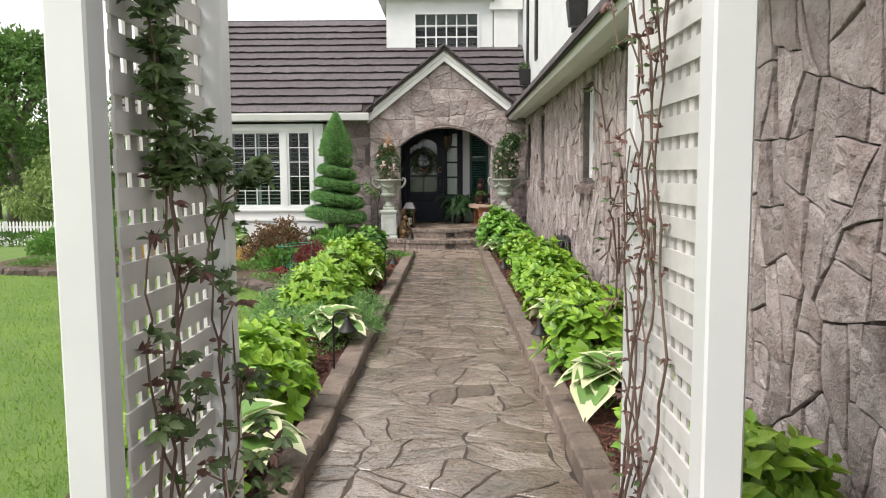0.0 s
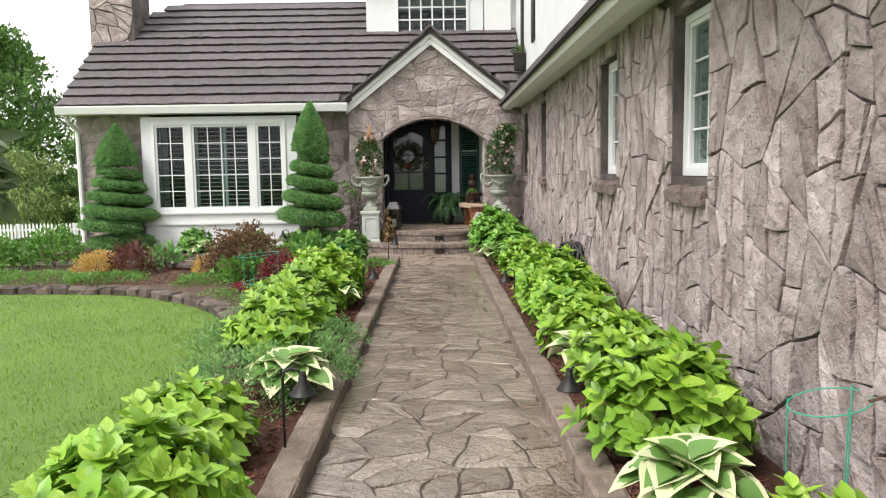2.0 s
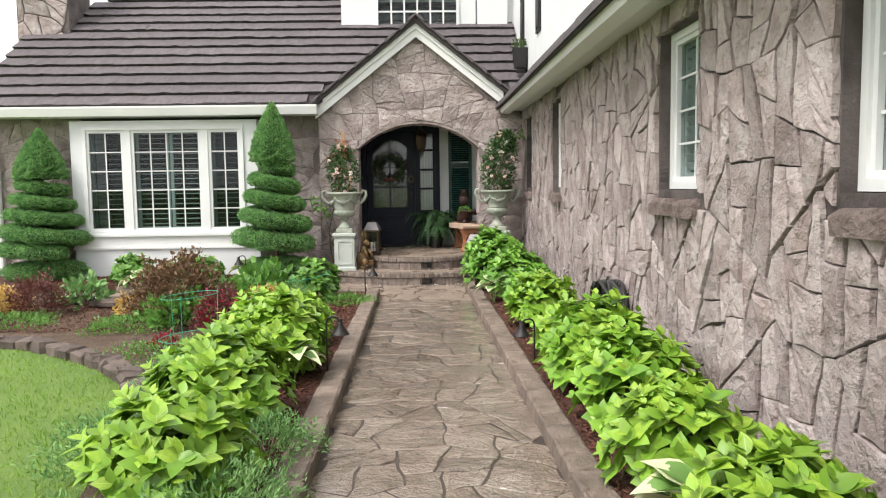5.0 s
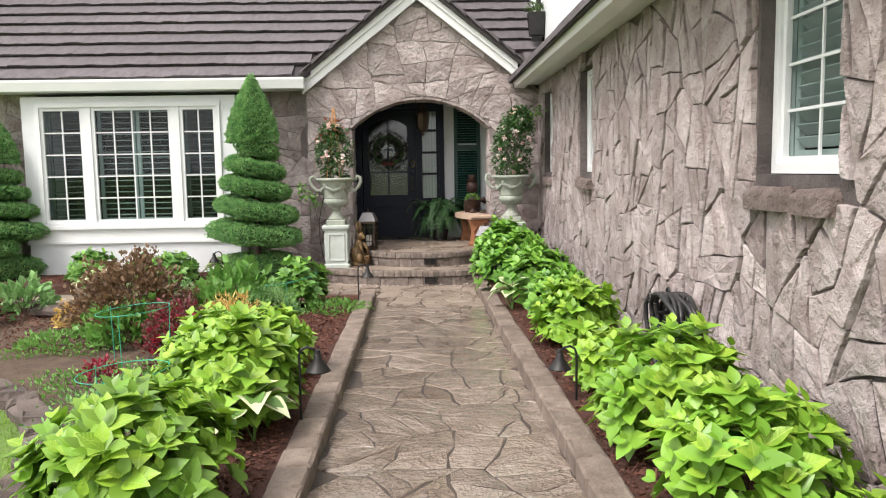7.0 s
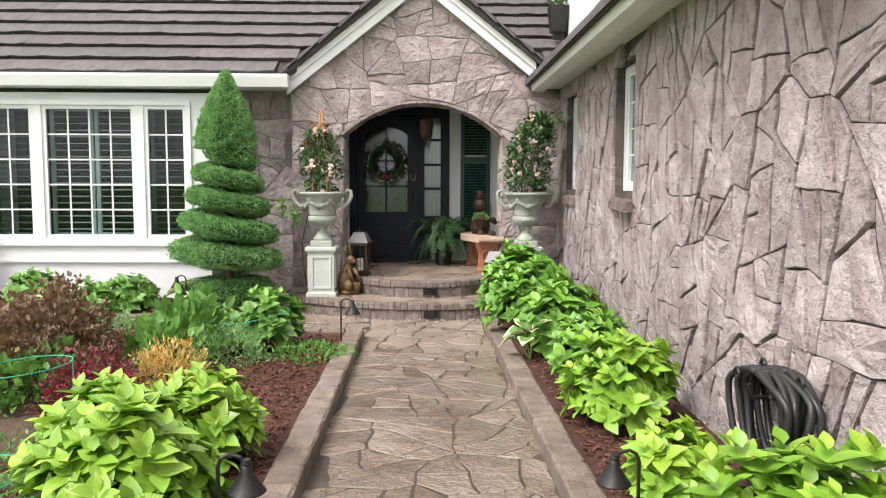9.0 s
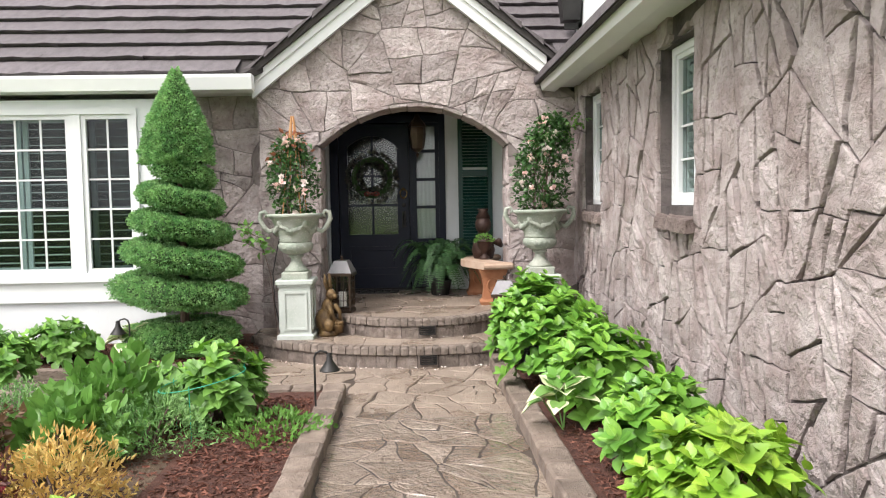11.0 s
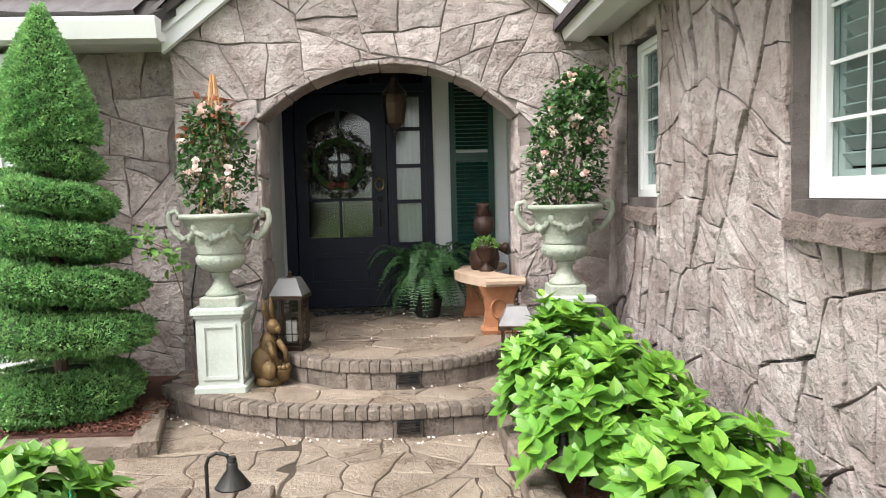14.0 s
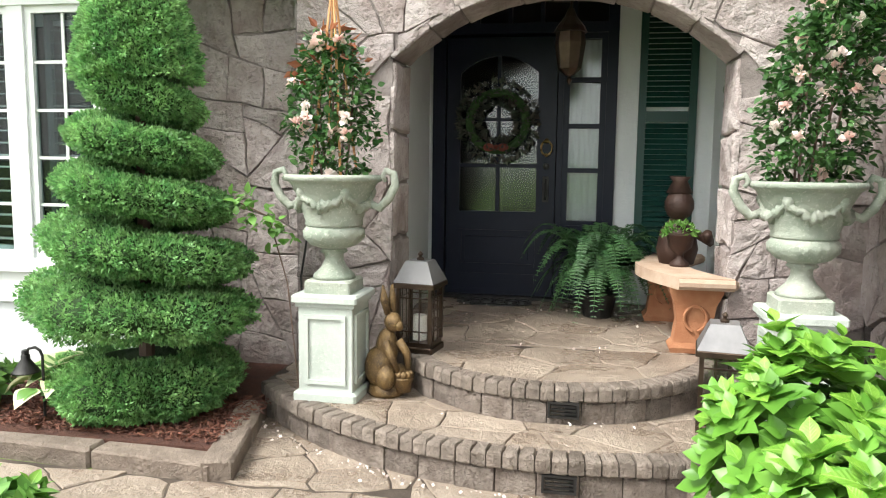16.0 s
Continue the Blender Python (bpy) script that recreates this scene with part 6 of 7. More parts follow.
def vine(label, x, s, seed, groups, stems, spray):
    """A climbing rose on the inner face of one lattice side; s points to the path."""
    nr = np.random.default_rng(seed)
    ob = thing("climbing_rose", label, "climbing plant", (x, 0, 0.0), group="climbers on the arbor")
    tips = []
    for k in range(stems):
        y, z, d = nr.uniform(AY0 + 0.25, AY1 - 0.03), 0.0, nr.uniform(0.02, 0.05)
        pts = [(s * d, y, 0.0)]
        top = nr.uniform(1.2, 2.25)
        ph, am = nr.uniform(0, 6), nr.uniform(0.03, 0.09)
        while z < top:
            z += 0.07
            y += nr.uniform(-0.045, 0.045)
            pts.append((s * (d + 0.015 * math.sin(4 * z + ph)), min(AY1 + 0.02, max(AY0 + 0.1, y + am * math.sin(3.1 * z + ph))), z))
        part("stem", Acc().tube(pts, [0.0055 * (1 - 0.6 * i / len(pts)) for i in range(len(pts))], 6), STEM, ob, "", True)
        tips += pts[4:]
    for k in range(spray):
        q = tips[nr.integers(0, len(tips))]
        e = np.array([s * nr.uniform(0.0, 0.13 if stems > 5 else 0.06), nr.uniform(-0.15, 0.16), nr.uniform(-0.05, 0.22)])
        mid = np.array(q) + 0.5 * e + np.array([0, 0, 0.05])
        pts = [q, tuple(mid), tuple(np.array(q) + e)]
        part("twig", Acc().tube(pts, 0.0028, 4), STEM, ob)
        tips += pts[1:] * 3
    for material, count, size, zlo, zhi, name in groups:
        acc = Acc()
        sel = [t for t in tips if zlo < t[2] < zhi]
        if not sel:
            continue
        for _ in range(count):
            q = np.array(sel[nr.integers(0, len(sel))]) + nr.normal(0, 0.018, 3)
            way = np.array([s * 0.5, nr.normal(0, 0.8), nr.normal(-0.1, 0.6)])
            n = 5
            ang = np.linspace(-1.1, 1.1, n)
            side = np.cross(way, [0, 0, 1.0])
            side /= np.linalg.norm(side) + 1e-6
            way = way / np.linalg.norm(way)
            o = np.cos(ang)[:, None] * way + np.sin(ang)[:, None] * side
            acc.many(NARROW[0] * np.array([1, 1.35, 1]), NARROW[1], frames_for(np.tile([s * 0.5, -0.6, 0.6], (n, 1)) + nr.normal(0, 0.3, (n, 3)), o, size * nr.uniform(0.7, 1.2, n), nr, 0.15), np.tile(q, (n, 1)))
        part(name, acc, material, ob, "", True, False)
    return ob


vine("dark green climbing rose twining up the arbor lattice", -0.725, 1, 51, ((VINELEAF, 460, 0.042, 1.45, 2.6, "upper_foliage"), (VINELEAF, 120, 0.042, 0.4, 1.5, "lower_foliage"), (VINERED, 40, 0.035, 0.3, 1.6, "red_foliage")), 7, 26)
vine("sparse reddish climbing rose twining up the arbor lattice", 0.56, -1, 52, ((VINERED, 150, 0.022, 0.4, 2.5, "red_foliage"), (VINELEAF, 40, 0.022, 0.5, 2.2, "foliage")), 5, 60)

# ---- background: fence, hedge, trees ----
fence = thing("picket_fence", "white wooden picket fence beyond the lawn", "fence", (0, 28.0, 0))
FZ = ground_z(-15, 28)
me = Acc().prism([(-0.035, 0.05), (0.035, 0.05), (0.035, 0.9), (0, 0.97), (-0.035, 0.9)], "y", -0.012, 0.012).mesh("picket", WHITE)
for k in range(110):
    piece("picket", me, fence, pose(-23 + 0.13 * k, 0, FZ))
for k in range(8):
    part("post", Acc().box(-23 + 2 * k - 0.06, -23 + 2 * k + 0.06, 0.03, 0.13, FZ, FZ + 0.95), WHITE, fence)
for z in (0.25, 0.7):
    part("rail", Acc().box(-23.1, -8.7, 0.013, 0.04, FZ + z, FZ + z + 0.08), WHITE, fence)


def hedge(name, x0, x1, y, w, h, material, n, seed, size=0.12):
    nr = np.random.default_rng(seed)
    x = nr.uniform(x0, x1, n)
    b = nr.uniform(0, math.pi, n)
    wob = 1 + 0.15 * np.sin(x * 2.1 + seed) + 0.1 * np.sin(x * 5.3)
    p = np.stack([x, y - w * np.cos(b), np.array([ground_z(q, y) for q in x]) + h * wob * np.sin(b) ** 0.6], 1)
    nn = np.stack([nr.normal(0, 0.4, n), -np.cos(b), np.sin(b)], 1)
    acc = Acc()
    tuft_cloud(acc, p, nn, size, nr, 0.5)
    ob = part(name, acc, material, None, "", False, False)
    return tagged(ob, "low dark green hedge before the white fence", "hedge", "", "stuff")


hedge("hedge", -26, -8.5, 26.6, 0.5, 0.5, TREELEAF, 9000, 3)


def tree(x, y, h, r, trunk, material, seed, label, clumps=60, per=170, leaf=0.2, low=0.3, weep=0.0):
    """A tapered trunk with limbs and a ragged crown of leafy clumps."""
    nr = np.random.default_rng(seed)
    z0 = ground_z(x, y)
    ob = thing("tree", label, "tree", (x, y, z0))
    part("trunk", Acc().tube([(0, 0, -0.1), (0.05 * h * 0.2, 0, 0.25 * h), (0.02 * h, 0.02 * h, 0.55 * h), (0, 0, 0.85 * h)], [trunk * 1.25, trunk, trunk * 0.7, trunk * 0.2], 9), BARK, ob, "", True)
    acc = Acc()
    for k in range(clumps):
        u = nr.uniform(low, 1)
        a = 2.4 * k + nr.uniform(-0.5, 0.5)
        w = r * math.sin(math.pi * (0.16 + 0.8 * (u - low) / (1 - low))) ** 0.7 * math.sqrt(nr.uniform(0.25, 1))
        c = np.array([w * math.cos(a), w * math.sin(a), u * h])
        if k % 6 == 0:
            part("limb", Acc().tube([(0, 0, max(0.2 * h, c[2] * 0.6)), tuple(c * np.array([0.5, 0.5, 0.85])), tuple(c)], [trunk * 0.4, trunk * 0.25, trunk * 0.08], 6), BARK, ob, "", True)
        rad = r * nr.uniform(0.17, 0.3)
        d = nr.normal(0, 1, (per, 3))
        d /= np.linalg.norm(d, axis=1, keepdims=True)
        p = c + d * rad * np.array([1, 1, 0.7]) * nr.uniform(0.5, 1.1, (per, 1))
        p[:, 2] -= weep * nr.uniform(0, 1, per) * u * h
        tuft_cloud(acc, p, d + np.array([0, 0, 0.2 - 1.5 * (weep > 0)]), leaf, nr, 0.7)
    part("crown", acc, material, ob, "", False, False)
    return ob


tree(-19.5, 33, 8.6, 4.0, 0.3, TREELEAF, 61, "tall spreading broad-leaved tree beyond the fence", 80, 230, 0.26, 0.3)
tree(-25.5, 36, 8.2, 4.2, 0.3, TREELEAF, 62, "tall broad-leaved tree beyond the fence", 70, 220, 0.28)
tree(-16.0, 30.5, 3.6, 1.9, 0.12, PALETREE, 63, "small pale weeping tree near the fence", 46, 200, 0.16, 0.25, 0.25)
tree(-13.6, 31, 4.2, 1.4, 0.12, TREELEAF, 64, "dark narrow evergreen near the fence", 46, 200, 0.16, 0.1)
tree(-20.0, 29.5, 2.2, 1.3, 0.08, TREELEAF, 65, "rounded green shrub tree by the fence", 30, 180, 0.14, 0.15)
tree(-29.0, 47, 7.0, 4.5, 0.3, PALETREE, 66, "pale far tree behind the garden", 60, 160, 0.3, 0.15)
tree(-20.0, 50, 6.0, 4.2, 0.3, PALETREE, 67, "pale far tree behind the garden", 60, 160, 0.3, 0.15)
tree(-36.0, 48, 7.5, 5.0, 0.3, TREELEAF, 68, "far tree behind the garden", 60, 160, 0.32, 0.15)

# grass on the lawn
nr = np.random.default_rng(90)
acc = Acc()
n = 76000
gx, gy = -1.75 - 7.5 * nr.uniform(0, 1, n) ** 1.3, 1.2 + 10.2 * nr.uniform(0, 1, n)
ex, ey = zip(*BED_EDGE[::-1])
edge_y = np.where(gx > -7.6, np.interp(-gx, [-q for q in ex], ey), 11.6)
keep = gy < np.where(gx > -1.85, 7.0, edge_y) - 0.12
gx, gy = gx[keep], gy[keep]
p = np.stack([gx, gy, np.full(len(gx), -0.012)], 1)
tuft_cloud(acc, p, np.tile([0, 0, 1.0], (len(gx), 1)), 0.033, nr, 0.45, (np.array([(0, -0.09, 0), (0, 0.09, 0), (1, 0, 0.25)]), [(0, 1, 2)]))
tagged(part("grass", acc, GRASS, None, "", False, False), "short mown lawn grass", "grass", "", "stuff")

# bark chips on the mulch, fallen petals on the steps
acc = Acc()
n = 20000
px = np.where(nr.random(n) < 0.5, nr.uniform(-1.45, -0.89, n), nr.uniform(0.71, 1.4, n))
py = nr.uniform(2.0, 14.4, n)
py = np.where(px < 0, np.minimum(py, 1.5 + py * 0.82), py)
p = np.stack([px, py, 0.078 + nr.uniform(0, 0.012, n)], 1)
beds = [(-5.0, -1.5, 11.1, 13.3, 0.052, 5000), (-2.2, -1.5, 9.7, 11.1, 0.052, 1400), (-3.0, -1.68, 14.56, 15.25, 0.092, 2600), (-5.3, -3.0, 14.7, 15.5, 0.092, 2500)]
p = np.concatenate([p] + [np.stack([nr.uniform(x0, x1, m), nr.uniform(y0, y1, m), z + nr.uniform(0, 0.012, m)], 1) for x0, x1, y0, y1, z, m in beds])
d = nr.normal(0, 1, (len(p), 3)) * np.array([1, 1, 0.25])
tuft_cloud(acc, p, d, 0.032, nr, 0.1, (np.array([(0, -0.16, 0), (1, -0.13, 0.06), (1, 0.16, 0.06), (0, 0.13, 0), (0.5, 0, 0.2)]), [(0, 1, 4), (1, 2, 4), (2, 3, 4), (3, 0, 4)]))
tagged(part("bark_chips", acc, CHIP, None, "", False, False), "loose red-brown bark chips on the beds", "mulch", "", "stuff")
acc = Acc()
n = 150
a = nr.uniform(218, 300, n) * math.pi / 180
rr = 2.2 + abs(nr.normal(0, 0.05, n))
p = np.stack([C1[0] + rr * np.cos(a), C1[1] + rr * np.sin(a), np.full(n, 0.02)], 1)
p2 = np.stack([nr.uniform(-1.0, 0.9, 60), nr.uniform(15.6, 17.1, 60), np.full(60, PORCH + 0.016)], 1)
p3 = np.stack([nr.uniform(-1.1, 0.7, 30), nr.uniform(14.9, 15.1, 30), np.full(30, STEP1 + 0.016)], 1)
p = np.concatenate([p, p2, p3[p3[:, 1] < 14.95]])
tuft_cloud(acc, p, nr.normal(0, 1, p.shape) * np.array([1, 1, 0.1]), 0.018, nr, 0.1, (TINY[0] * np.array([1, 2, 1]), TINY[1]))
tagged(part("fallen_petals", acc, PALEPINK, None, "", False, False), "scattered fallen white rose petals", "petals", "", "stuff")


# ---- stones, kerbs, tiles: pieces of the setting ----
rng = random.Random(4)


def cut_for(poly, x0, x1, z0, z1):
    """Trims a stone back to the side of an opening on which most of it lies."""
    best = poly
    inside = clip_poly(clip_poly(clip_poly(clip_poly(poly, -1, 0, -x0), 1, 0, x1), 0, -1, -z0), 0, 1, z1)
    if len(inside) < 3 or area(inside) < 1e-4:
        return poly
    return max((clip_poly(poly, 1, 0, x0), clip_poly(poly, -1, 0, -x1), clip_poly(poly, 0, 1, z0), clip_poly(poly, 0, -1, -z1)), key=lambda q: area(q) if len(q) > 2 else 0)


def lay(parent, cells, put, low, high, gap, bev, material, holes=(), uneven=0.006, rough=0.012, name="stone", lump=0.007, most=300, level=1.0):
    count, rest = 0, Acc()
    for poly in cells:
        for hole in holes:
            if len(poly) > 2:
                poly = cut_for(poly, *hole)
        if len(poly) < 3 or area(poly) < 0.004:
            continue
        me = stone_mesh(poly, put, low, high + rng.uniform(-uneven, uneven), gap, bev, rng, material, rough, lump, level)
        if me and count < most:
            piece(name, me, parent)
            count += 1
        elif me:
            rest.add([v.co for v in me.vertices], [tuple(f.vertices) for f in me.polygons])
            bpy.data.meshes.remove(me)
    if rest.v:
        tagged(part(name + "_rest", rest, material, parent), "", "", "", "stuff")


# right wing: tall rugged stones
holes = [(a - 0.005, b + 0.005, WIN_Z0 - 0.12, WIN_Z1) for a, b in OPENINGS]
cells = split_cells(flag_cells(2.2, 15.74, 0.0, 2.62, 0.62, 0.75, rng, 0.42), 0.052, rng, 0.27, 1.45)
cells.sort(key=lambda q: q[0][0])
lay(wall_right, cells, lambda u, v, o: (WALL_X - o, u, v), -0.02, 0.026, 0.0095, 0.004, STONE, holes, 0.009, 0.012, lump=0.008, most=420, level=0.25)
SILL = mat("sill_stone", (0.17, 0.125, 0.112), (0.27, 0.21, 0.19), 0.9, 9, 30, 1.0, 0.05, c3=(0.1, 0.07, 0.062))
for a, b in OPENINGS:
    sill = Acc().add(*(lambda s: ([(x + 0.02 * math.sin(23 * y + 7 * z), y, z + 0.014 * math.sin(17 * y + 30 * x)) for x, y, z in s.v], s.f))(
        Acc().box(WALL_X - 0.085, WALL_X + 0.12, a - 0.01, a + 0.34, WIN_Z0 - 0.16, WIN_Z0 - 0.055, 0.025).box(WALL_X - 0.075, WALL_X + 0.12, a + 0.345, b - 0.03, WIN_Z0 - 0.155, WIN_Z0 - 0.057, 0.025)))
    part("sill_stone", sill, SILL, wall_right, "rough brown stone sill")

# gable wall, arch ring, left wall, chimney
cells = []
for poly in split_cells(flag_cells(GX0, GX1, 0.0, 3.7, 0.85, 0.7, rng, 0.4), 0.085, rng, 0.25, 0.85):
    for s, far in ((1, 0), (-1, 0)):
        poly = clip_poly(poly, 0.785 * s, 1, 3.80 + 0.785 * s * -0.17) if len(poly) > 2 else poly
    if len(poly) > 2:
        cells.append(poly)
ring_out = 0.22
mid, half = -0.16, 0.975


def outside_arch(poly):
    """Keeps a stone clear of the arched opening."""
    c = (sum(p[0] for p in poly) / len(poly), sum(p[1] for p in poly) / len(poly))
    if c[1] < 2.05:
        if AX0 < c[0] < AX1:
            a, b = clip_poly(poly, 1, 0, AX0), clip_poly(poly, -1, 0, -AX1)
            top = clip_poly(poly, 0, -1, -2.45)
            return max((a, b, top), key=lambda q: area(q) if len(q) > 2 else 0)
        poly = clip_poly(poly, 1, 0, AX0) if c[0] < AX0 else clip_poly(poly, -1, 0, -AX1)
    R = (half * half + 0.16) / 0.8
    cz = 2.45 - R
    dx, dz = c[0] - mid, c[1] - cz
    d = math.hypot(dx, dz)
    if d > 0.3 and len(poly) > 2 and c[1] > 1.9 and abs(dx) < half + 0.3:
        nx, nz = -dx / d, -dz / d
        poly = clip_poly(poly, nx, nz, nx * mid + nz * cz - (R + 0.02))
    return poly


cells = [q for q in map(outside_arch, cells) if len(q) > 2]
lay(wall_gable, cells, lambda u, v, o: (u, GABLE_Y - o, v), -0.02, 0.016, 0.0036, 0.004, STONE, (), 0.006, 0.014, lump=0.006)
R_ARCH = (half * half + 0.16) / 0.8
cz_arch, sweep = 2.45 - R_ARCH, R_ARCH * math.asin(half / R_ARCH)
cuts = [-sweep + 2 * sweep * (i + (0 if i in (0, 8) else rng.uniform(-0.25, 0.25))) / 8 for i in range(9)]
for a, b in zip(cuts, cuts[1:]):
    me = stone_mesh([(GABLE_Y - 0.022, a), (GABLE_Y + 0.375, a), (GABLE_Y + 0.375, b), (GABLE_Y - 0.022, b)], lambda u, v, o: (mid + (R_ARCH - o) * math.sin(v / R_ARCH), u, cz_arch + (R_ARCH - o) * math.cos(v / R_ARCH)), -0.02, 0.014, 0.003, 0.008, rng, STONE, 0.004)
    piece("arch_stone", me, wall_gable)
for sx, x in ((1, AX0), (-1, AX1)):
    zs = [PORCH, 0.7, 0.98, 1.32, 1.62, 2.04]
    for a, b in zip(zs, zs[1:]):
        me = stone_mesh([(GABLE_Y - 0.015, a), (GABLE_Y + 0.38, a), (GABLE_Y + 0.38, b), (GABLE_Y - 0.015, b)], (lambda u, v, o, sx=sx, x=x: (x + sx * o, u, v)), -0.01, 0.02, 0.006, 0.012, rng, STONE)
        piece("jamb_stone", me, wall_gable)
cells = split_cells(flag_cells(-6.95, BX0, 0.0, 2.6, 0.7, 0.7, rng) + flag_cells(BX1, GX0 - 0.01, 0.0, 2.6, 0.7, 0.7, rng), 0.085, rng, 0.25)
lay(wall_left, cells, lambda u, v, o: (u, SIDE_Y - o, v), -0.02, 0.016, 0.0036, 0.004, STONE, (), 0.006, 0.014, lump=0.006)
cells = split_cells(flag_cells(-7.2, -6.3, 4.0, 6.4, 0.45, 0.5, rng), 0.07, rng)
lay(chimney, cells, lambda u, v, o: (u, 17.4 - o, v), -0.02, 0.026, 0.005, 0.014, STONE, (), 0.01, 0.012)

# path flags
cells = split_cells(flag_cells(-0.7, 0.6, 1.6, 14.6, 0.45, 0.5, rng, 0.44), 0.07, rng, 0.4)
cells = [q for q in (clip_poly(p, 1, 0.0118, 0.655) for p in cells) if len(q) > 2]
put = lambda u, v, o: (u, v, o)
far = lambda q: sum(p[1] for p in q) / len(q) > 13.1
lay(path, [q for q in cells if not far(q)], put, -0.03, 0.0, 0.0045, 0.005, FLAG, (), 0.002, 0.02, lump=0.0025)
lay(path, [q for q in cells if far(q)], put, -0.03, 0.0, 0.0036, 0.005, FLAG_SMOOTH, (), 0.002, 0.02, lump=0.002)
cells = flag_cells(-5.2, -0.71, 13.62, 14.36, 0.42, 0.36, rng, 0.4) + flag_cells(-1.72, -0.71, 14.37, 15.2, 0.36, 0.3, rng, 0.4)
lay(path, cells, put, -0.03, 0.0, 0.0036, 0.005, FLAG_SMOOTH, (), 0.002, 0.02, lump=0.002)


def inside_ring(poly, c, r):
    for k in range(40):
        a = 2 * math.pi * k / 40
        nx, ny = math.cos(a), math.sin(a)
        poly = clip_poly(poly, nx, ny, nx * c[0] + ny * c[1] + r)
        if len(poly) < 3:
            return []
    return poly


cells = [q for q in (inside_ring(p, C1, R1 - 0.075) for p in flag_cells(-1.75, 1.5, 14.5, 15.74, 0.36, 0.3, rng)) if len(q) > 2]
lay(step_low, cells, put, STEP1 - 0.04, STEP1, 0.002, 0.005, FLAG_SMOOTH, (), 0.002, 0.014, lump=0.002)
cells = [q for q in (inside_ring(p, (C2[0], C2[1]), R2 - 0.07) for p in flag_cells(-1.0, 0.75, 14.95, 15.75, 0.42, 0.36, rng)) if len(q) > 2] + flag_cells(-1.23, 0.92, 15.76, DOOR_Y, 0.5, 0.42, rng)
lay(step_high, cells, put, PORCH - 0.04, PORCH, 0.002, 0.005, FLAG_SMOOTH, (), 0.002, 0.014, lump=0.002)


# kerb blocks
def kerb(parent, x0, y0, x1, y1, w, z1, step=0.235):
    d = Vector((x1 - x0, y1 - y0, 0))
    n = max(1, round(d.length / step))
    ln = d.length / n
    ang = math.degrees(math.atan2(d.y, d.x))
    mes = []
    for k in range(5):
        s = Acc().box(0.0025, ln - 0.0025, -w / 2, w / 2, -0.1, z1, 0.012)
        mes.append(Acc().add([(x + rng.uniform(-0.002, 0.002), y + rng.uniform(-0.004, 0.004), z + (rng.uniform(-0.005, 0.003) if z > 0 else 0)) for x, y, z in s.v], s.f).mesh("kerb_block", KERB))
    for i in range(n):
        piece("kerb_block", mes[i % 5], parent, pose(x0 + d.x * i / n, y0 + d.y * i / n, rng.uniform(-0.003, 0.003), 0, 0, ang + rng.uniform(-0.5, 0.5)))


kerb_l = thing("kerb_left", "brown concrete block kerb along the path", "kerb", kind="structure")
kerb(kerb_l, -0.78, 0.8, -0.78, 13.62, 0.16, 0.1)
kerb(kerb_l, -0.87, 13.54, -3.6, 13.6, 0.16, 0.1)
kerb_r = thing("kerb_right", "brown concrete block kerb beside the wall bed", "kerb", kind="structure")
kerb(kerb_r, 0.7, 0.8, 0.555, 14.6, 0.16, 0.1)
kerb_h = thing("kerb_house", "brown concrete block kerb round the house bed", "kerb", kind="structure")
kerb(kerb_h, -1.6, 14.42, -5.4, 14.62, 0.15, 0.085, 0.62)
kerb(kerb_h, -1.58, 14.36, -1.8, 15.22, 0.15, 0.1, 0.45)


# step caps, riser stones and vents
def ring_blocks(parent, c, r0, r1, a0, a1, z0, z1, width, material, name, soft=0.016):
    n = round(radians(a1 - a0) * r1 / width)
    half_a = radians(a1 - a0) / n / 2
    mes = []
    for k in range(6):
        g, b, vs = 0.003 / r1, soft, []
        lean = rng.uniform(-0.004, 0.004)
        for z, inset, side in ((z0, 0.3 * b, 0.5), (z0 + 0.5 * b, 0, 0), (z1 - b, 0, 0), (z1 - 0.3 * b, 0.35 * b, 0.35), (z1, b, 1)):
            for r, q in ((r0, -1), (r0, 1), (r1 - inset + lean, 1), (r1 - inset * 0.8 + 0.004 + lean, 0), (r1 - inset + lean, -1)):
                t = q * (half_a - g - side * b * 0.45 / r1)
                vs.append((r * math.cos(t) + rng.uniform(-0.003, 0.003), r * math.sin(t) + rng.uniform(-0.001, 0.001), z + rng.uniform(-0.002, 0.001)))
        fs = [(4, 3, 2, 1, 0), (20, 21, 22, 23, 24)] + [(q + i, q + (i + 1) % 5, q + 5 + (i + 1) % 5, q + 5 + i) for q in (0, 5, 10, 15) for i in range(5)]
        mes.append(Acc().add(vs, fs).mesh(name, material))
    for i in range(n):
        a = a0 + (a1 - a0) * (i + 0.5) / n
        piece(name, mes[rng.randrange(6)], parent, pose(c[0], c[1], 0, 0, 0, a))


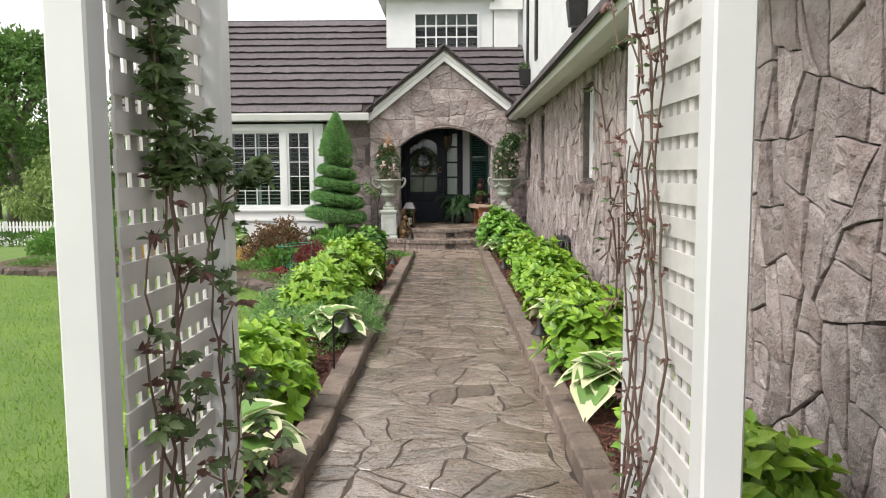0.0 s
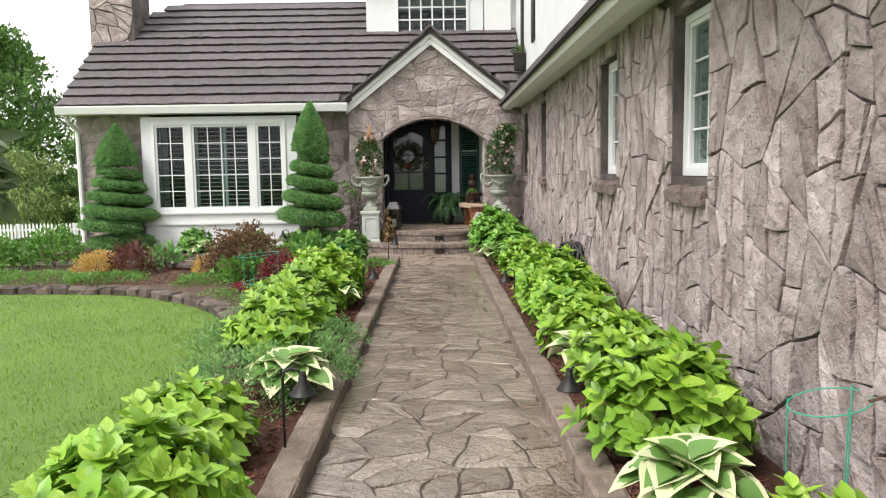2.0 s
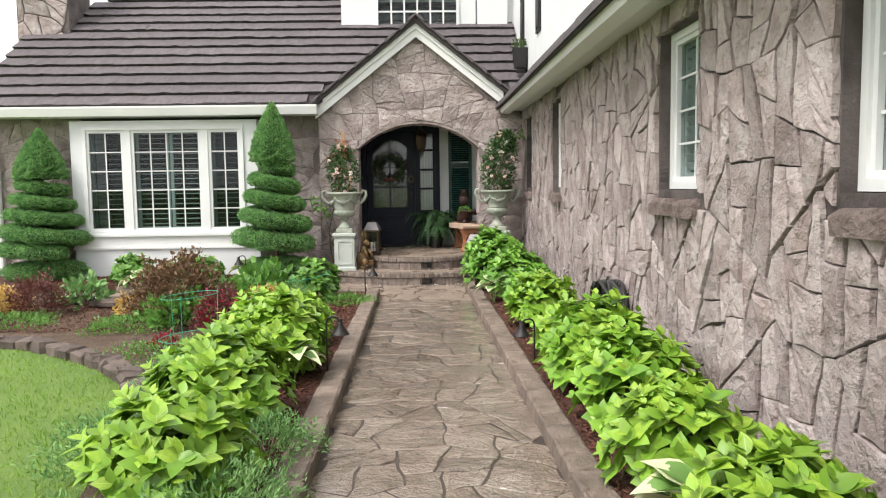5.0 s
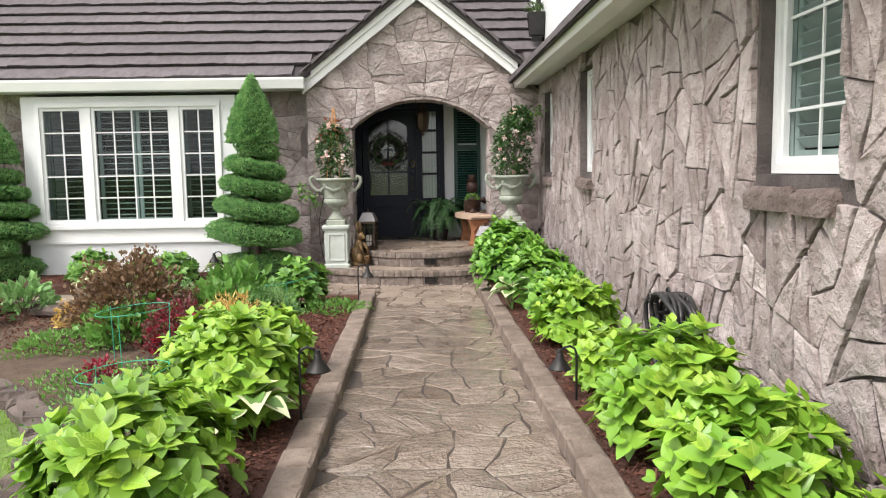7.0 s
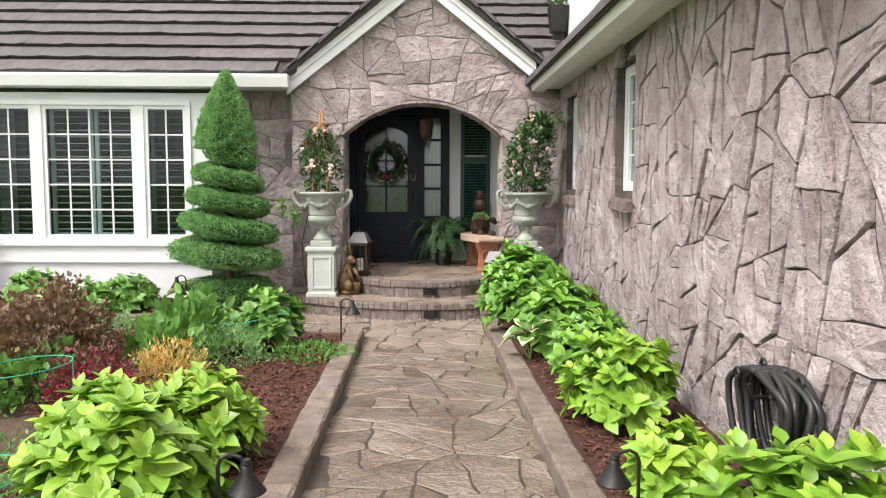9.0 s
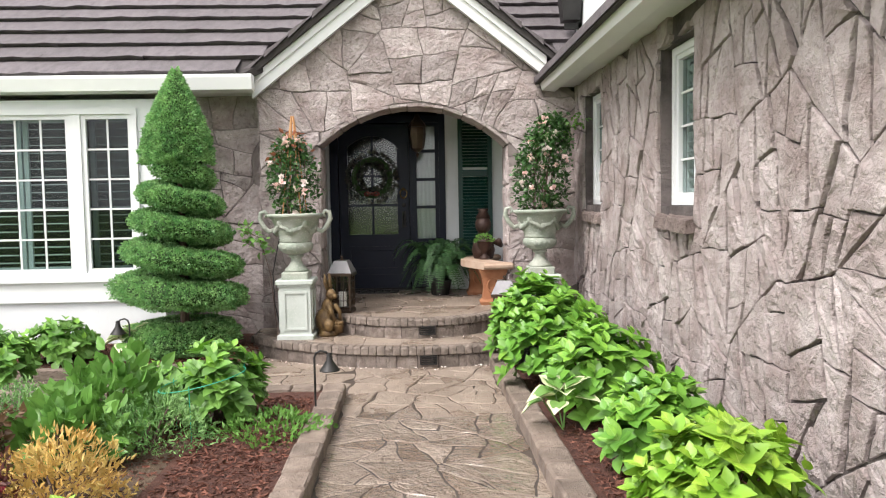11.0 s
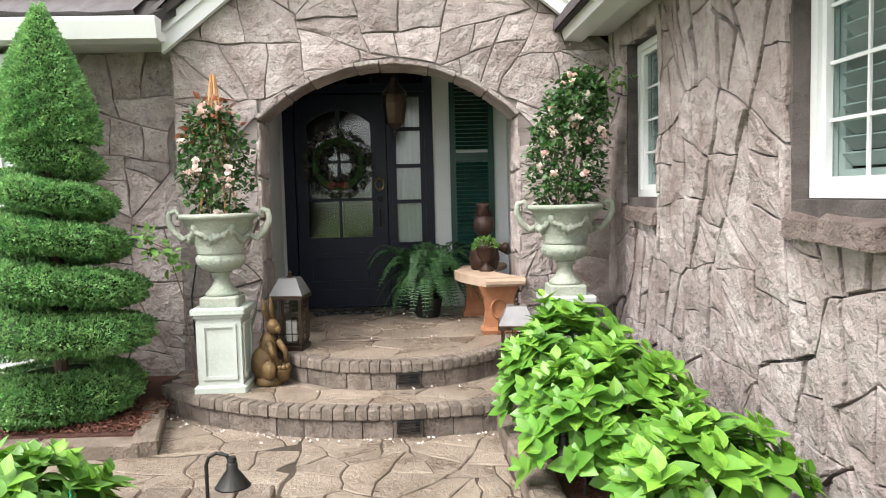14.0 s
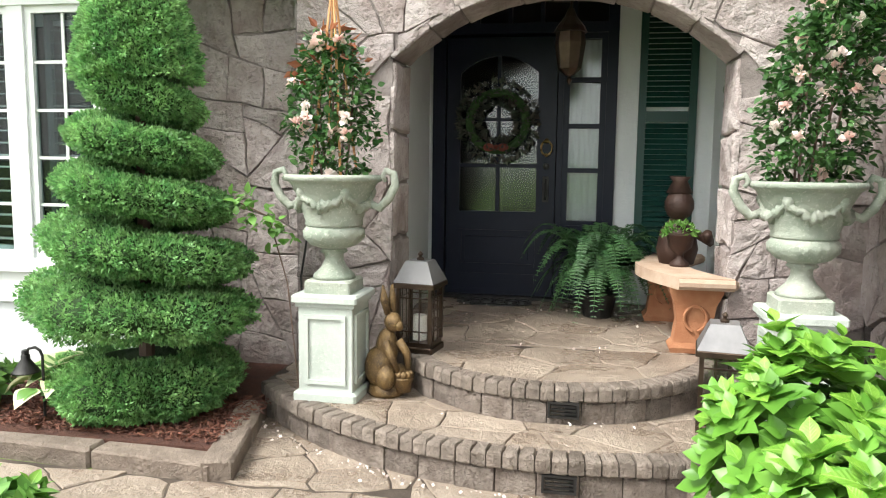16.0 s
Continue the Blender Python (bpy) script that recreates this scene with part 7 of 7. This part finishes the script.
ring_blocks(step_low, C1, R1 - 0.075, R1 + 0.03, 219, 308, 0.115, STEP1 + 0.004, 0.072, CAP, "cap_block")
ring_blocks(step_low, C1, R1 - 0.05, R1 + 0.012, 219, 308, -0.02, 0.113, 0.19, RISER, "riser_stone")
ring_blocks(step_high, C2, R2 - 0.07, R2 + 0.03, 184, 356, 0.3, PORCH + 0.004, 0.07, CAP, "cap_block")
ring_blocks(step_high, C2, R2 - 0.05, R2 + 0.012, 184, 356, 0.17, 0.298, 0.17, RISER, "riser_stone")
for y, z in ((C1[1] - R1 - 0.012, 0.065), (C2[1] - R2 - 0.012, 0.255)):
    ob = thing("step_vent", "small black louvred vent in the step riser", "vent", (-0.06, y, z), group="step vents")
    part("frame", ring_frame(-0.075, 0.075, -0.02, 0.012, -0.035, 0.045, 0.01), BLACK, ob)
    part("backing", Acc().box(-0.065, 0.065, 0.0, 0.01, -0.025, 0.035), BLACK, ob)
    for k in range(3):
        part("slat", Acc().box(-0.06, 0.06, -0.012, 0.0, -0.016 + 0.018 * k, -0.008 + 0.018 * k), BLACK, ob)

# stone edging of the lawn
edging = thing("bed_edging", "curved row of rough brown stones edging the lawn", "edging", kind="structure")
for (xa, ya), (xb, yb) in zip(BED_EDGE, BED_EDGE[1:]):
    n = max(1, round(math.hypot(xb - xa, yb - ya) / 0.22))
    for i in range(n):
        t = (i + 0.5) / n
        s = Acc().box(-0.107, 0.107, -0.1, 0.1, -0.06, 0.085, 0.025)
        me = Acc().add([(x + rng.uniform(-0.018, 0.018), y + rng.uniform(-0.02, 0.02), z + (rng.uniform(-0.02, 0.015) if z > 0 else 0)) for x, y, z in s.v], s.f).mesh("edging_stone", EDGING)
        piece("edging_stone", me, edging, pose(xa + t * (xb - xa), ya + t * (yb - ya), 0, 0, 0, math.degrees(math.atan2(yb - ya, xb - xa)) + rng.uniform(-5, 5)))


# roof courses
def valley(y):
    """Where the main roof meets the porch roof: left and right ends at depth y."""
    z = EAVE_Z + PITCH * (y - EAVE_Y)
    d = (4.06 - z) / 0.785
    return (-0.17 - d, -0.17 + d) if d > 0 else None


COURSE = 0.262
k = 0
while True:
    ya, yb = EAVE_Y - 0.03 + COURSE * k, EAVE_Y - 0.03 + COURSE * (k + 1) + 0.03
    if yb > top + 0.06:
        break
    v = valley(max(ya, EAVE_Y))
    spans = [(roof_left(max(ya, EAVE_Y)), (v[0] if v else 1.6))]
    if v and v[1] < 1.5:
        spans.append((v[1], 1.6))
    for s0, s1 in spans:
        if s1 - s0 < 0.05:
            continue
        n = max(1, round((s1 - s0) / 1.05))
        cuts = [s0] + [s0 + (s1 - s0) * (i + rng.uniform(-0.2, 0.2)) / n for i in range(1, n)] + [s1]
        for x0, x1 in zip(cuts, cuts[1:]):
            m = max(2, round((x1 - x0) / 0.13))
            za, zb = EAVE_Z + PITCH * (ya - EAVE_Y), EAVE_Z + PITCH * (yb - EAVE_Y)
            vs = []
            for i in range(m + 1):
                x = x0 + (x1 - x0) * i / m
                j = rng.uniform(-0.012, 0.012)
                lift = rng.uniform(0.028, 0.042)
                vs += [(x, ya + j + 0.06, za + 0.02 + PITCH * j), (x, ya + j, za + lift + 0.012 + PITCH * j), (x, yb, zb - 0.008)]
            fs = [q for i in range(m) for q in ((3 * i, 3 * i + 3, 3 * i + 4, 3 * i + 1), (3 * i + 1, 3 * i + 4, 3 * i + 5, 3 * i + 2))]
            piece("roof_tile", Acc().add(vs, fs).mesh("roof_tile", ROOF), roof_main)
    k += 1
# porch roof tiles along both slopes, and ridge caps
for s in (-1, 1):
    far = 1.69 if s < 0 else 1.55
    for row in range(7):
        d0, d1 = far * (1 - (row + 0) / 7), far * (1 - (row + 1.12) / 7)
        d1 = max(d1, 0)
        for y0, y1 in ((GABLE_Y - 0.23, 16.3), (16.3, 17.25)):
            vs = [(-0.17 + s * d, y, 4.06 - 0.785 * d + o) for y in (y0, y1) for d, o in ((d0, -0.02), (d0, 0.045), (d1, 0.012))]
            piece("roof_tile", Acc().add(vs, [(0, 3, 4, 1), (1, 4, 5, 2), (0, 1, 2), (3, 5, 4)]).mesh("roof_tile", ROOF), roof_porch)
for i in range(6):
    y0 = GABLE_Y - 0.25 + i * 0.3
    piece("ridge_cap", Acc().prism([(-0.3, 3.985), (-0.17, 4.085), (-0.04, 3.985), (-0.05, 4.03), (-0.17, 4.12 - 0.006 * (i % 2)), (-0.29, 4.03)], "y", y0, y0 + 0.29).mesh("ridge_cap", ROOF), roof_porch)
for i in range(42):
    y0 = -2.9 + i * 0.48
    piece("roof_tile", Acc().prism([(1.085, zr(1.085) - 0.03), (1.085, zr(1.085) + 0.035 + rng.uniform(-0.006, 0.006)), (1.4, zr(1.4) + 0.03), (1.4, zr(1.4) + 0.012)], "y", y0, y0 + 0.475).mesh("roof_tile", ROOF), roof_right)
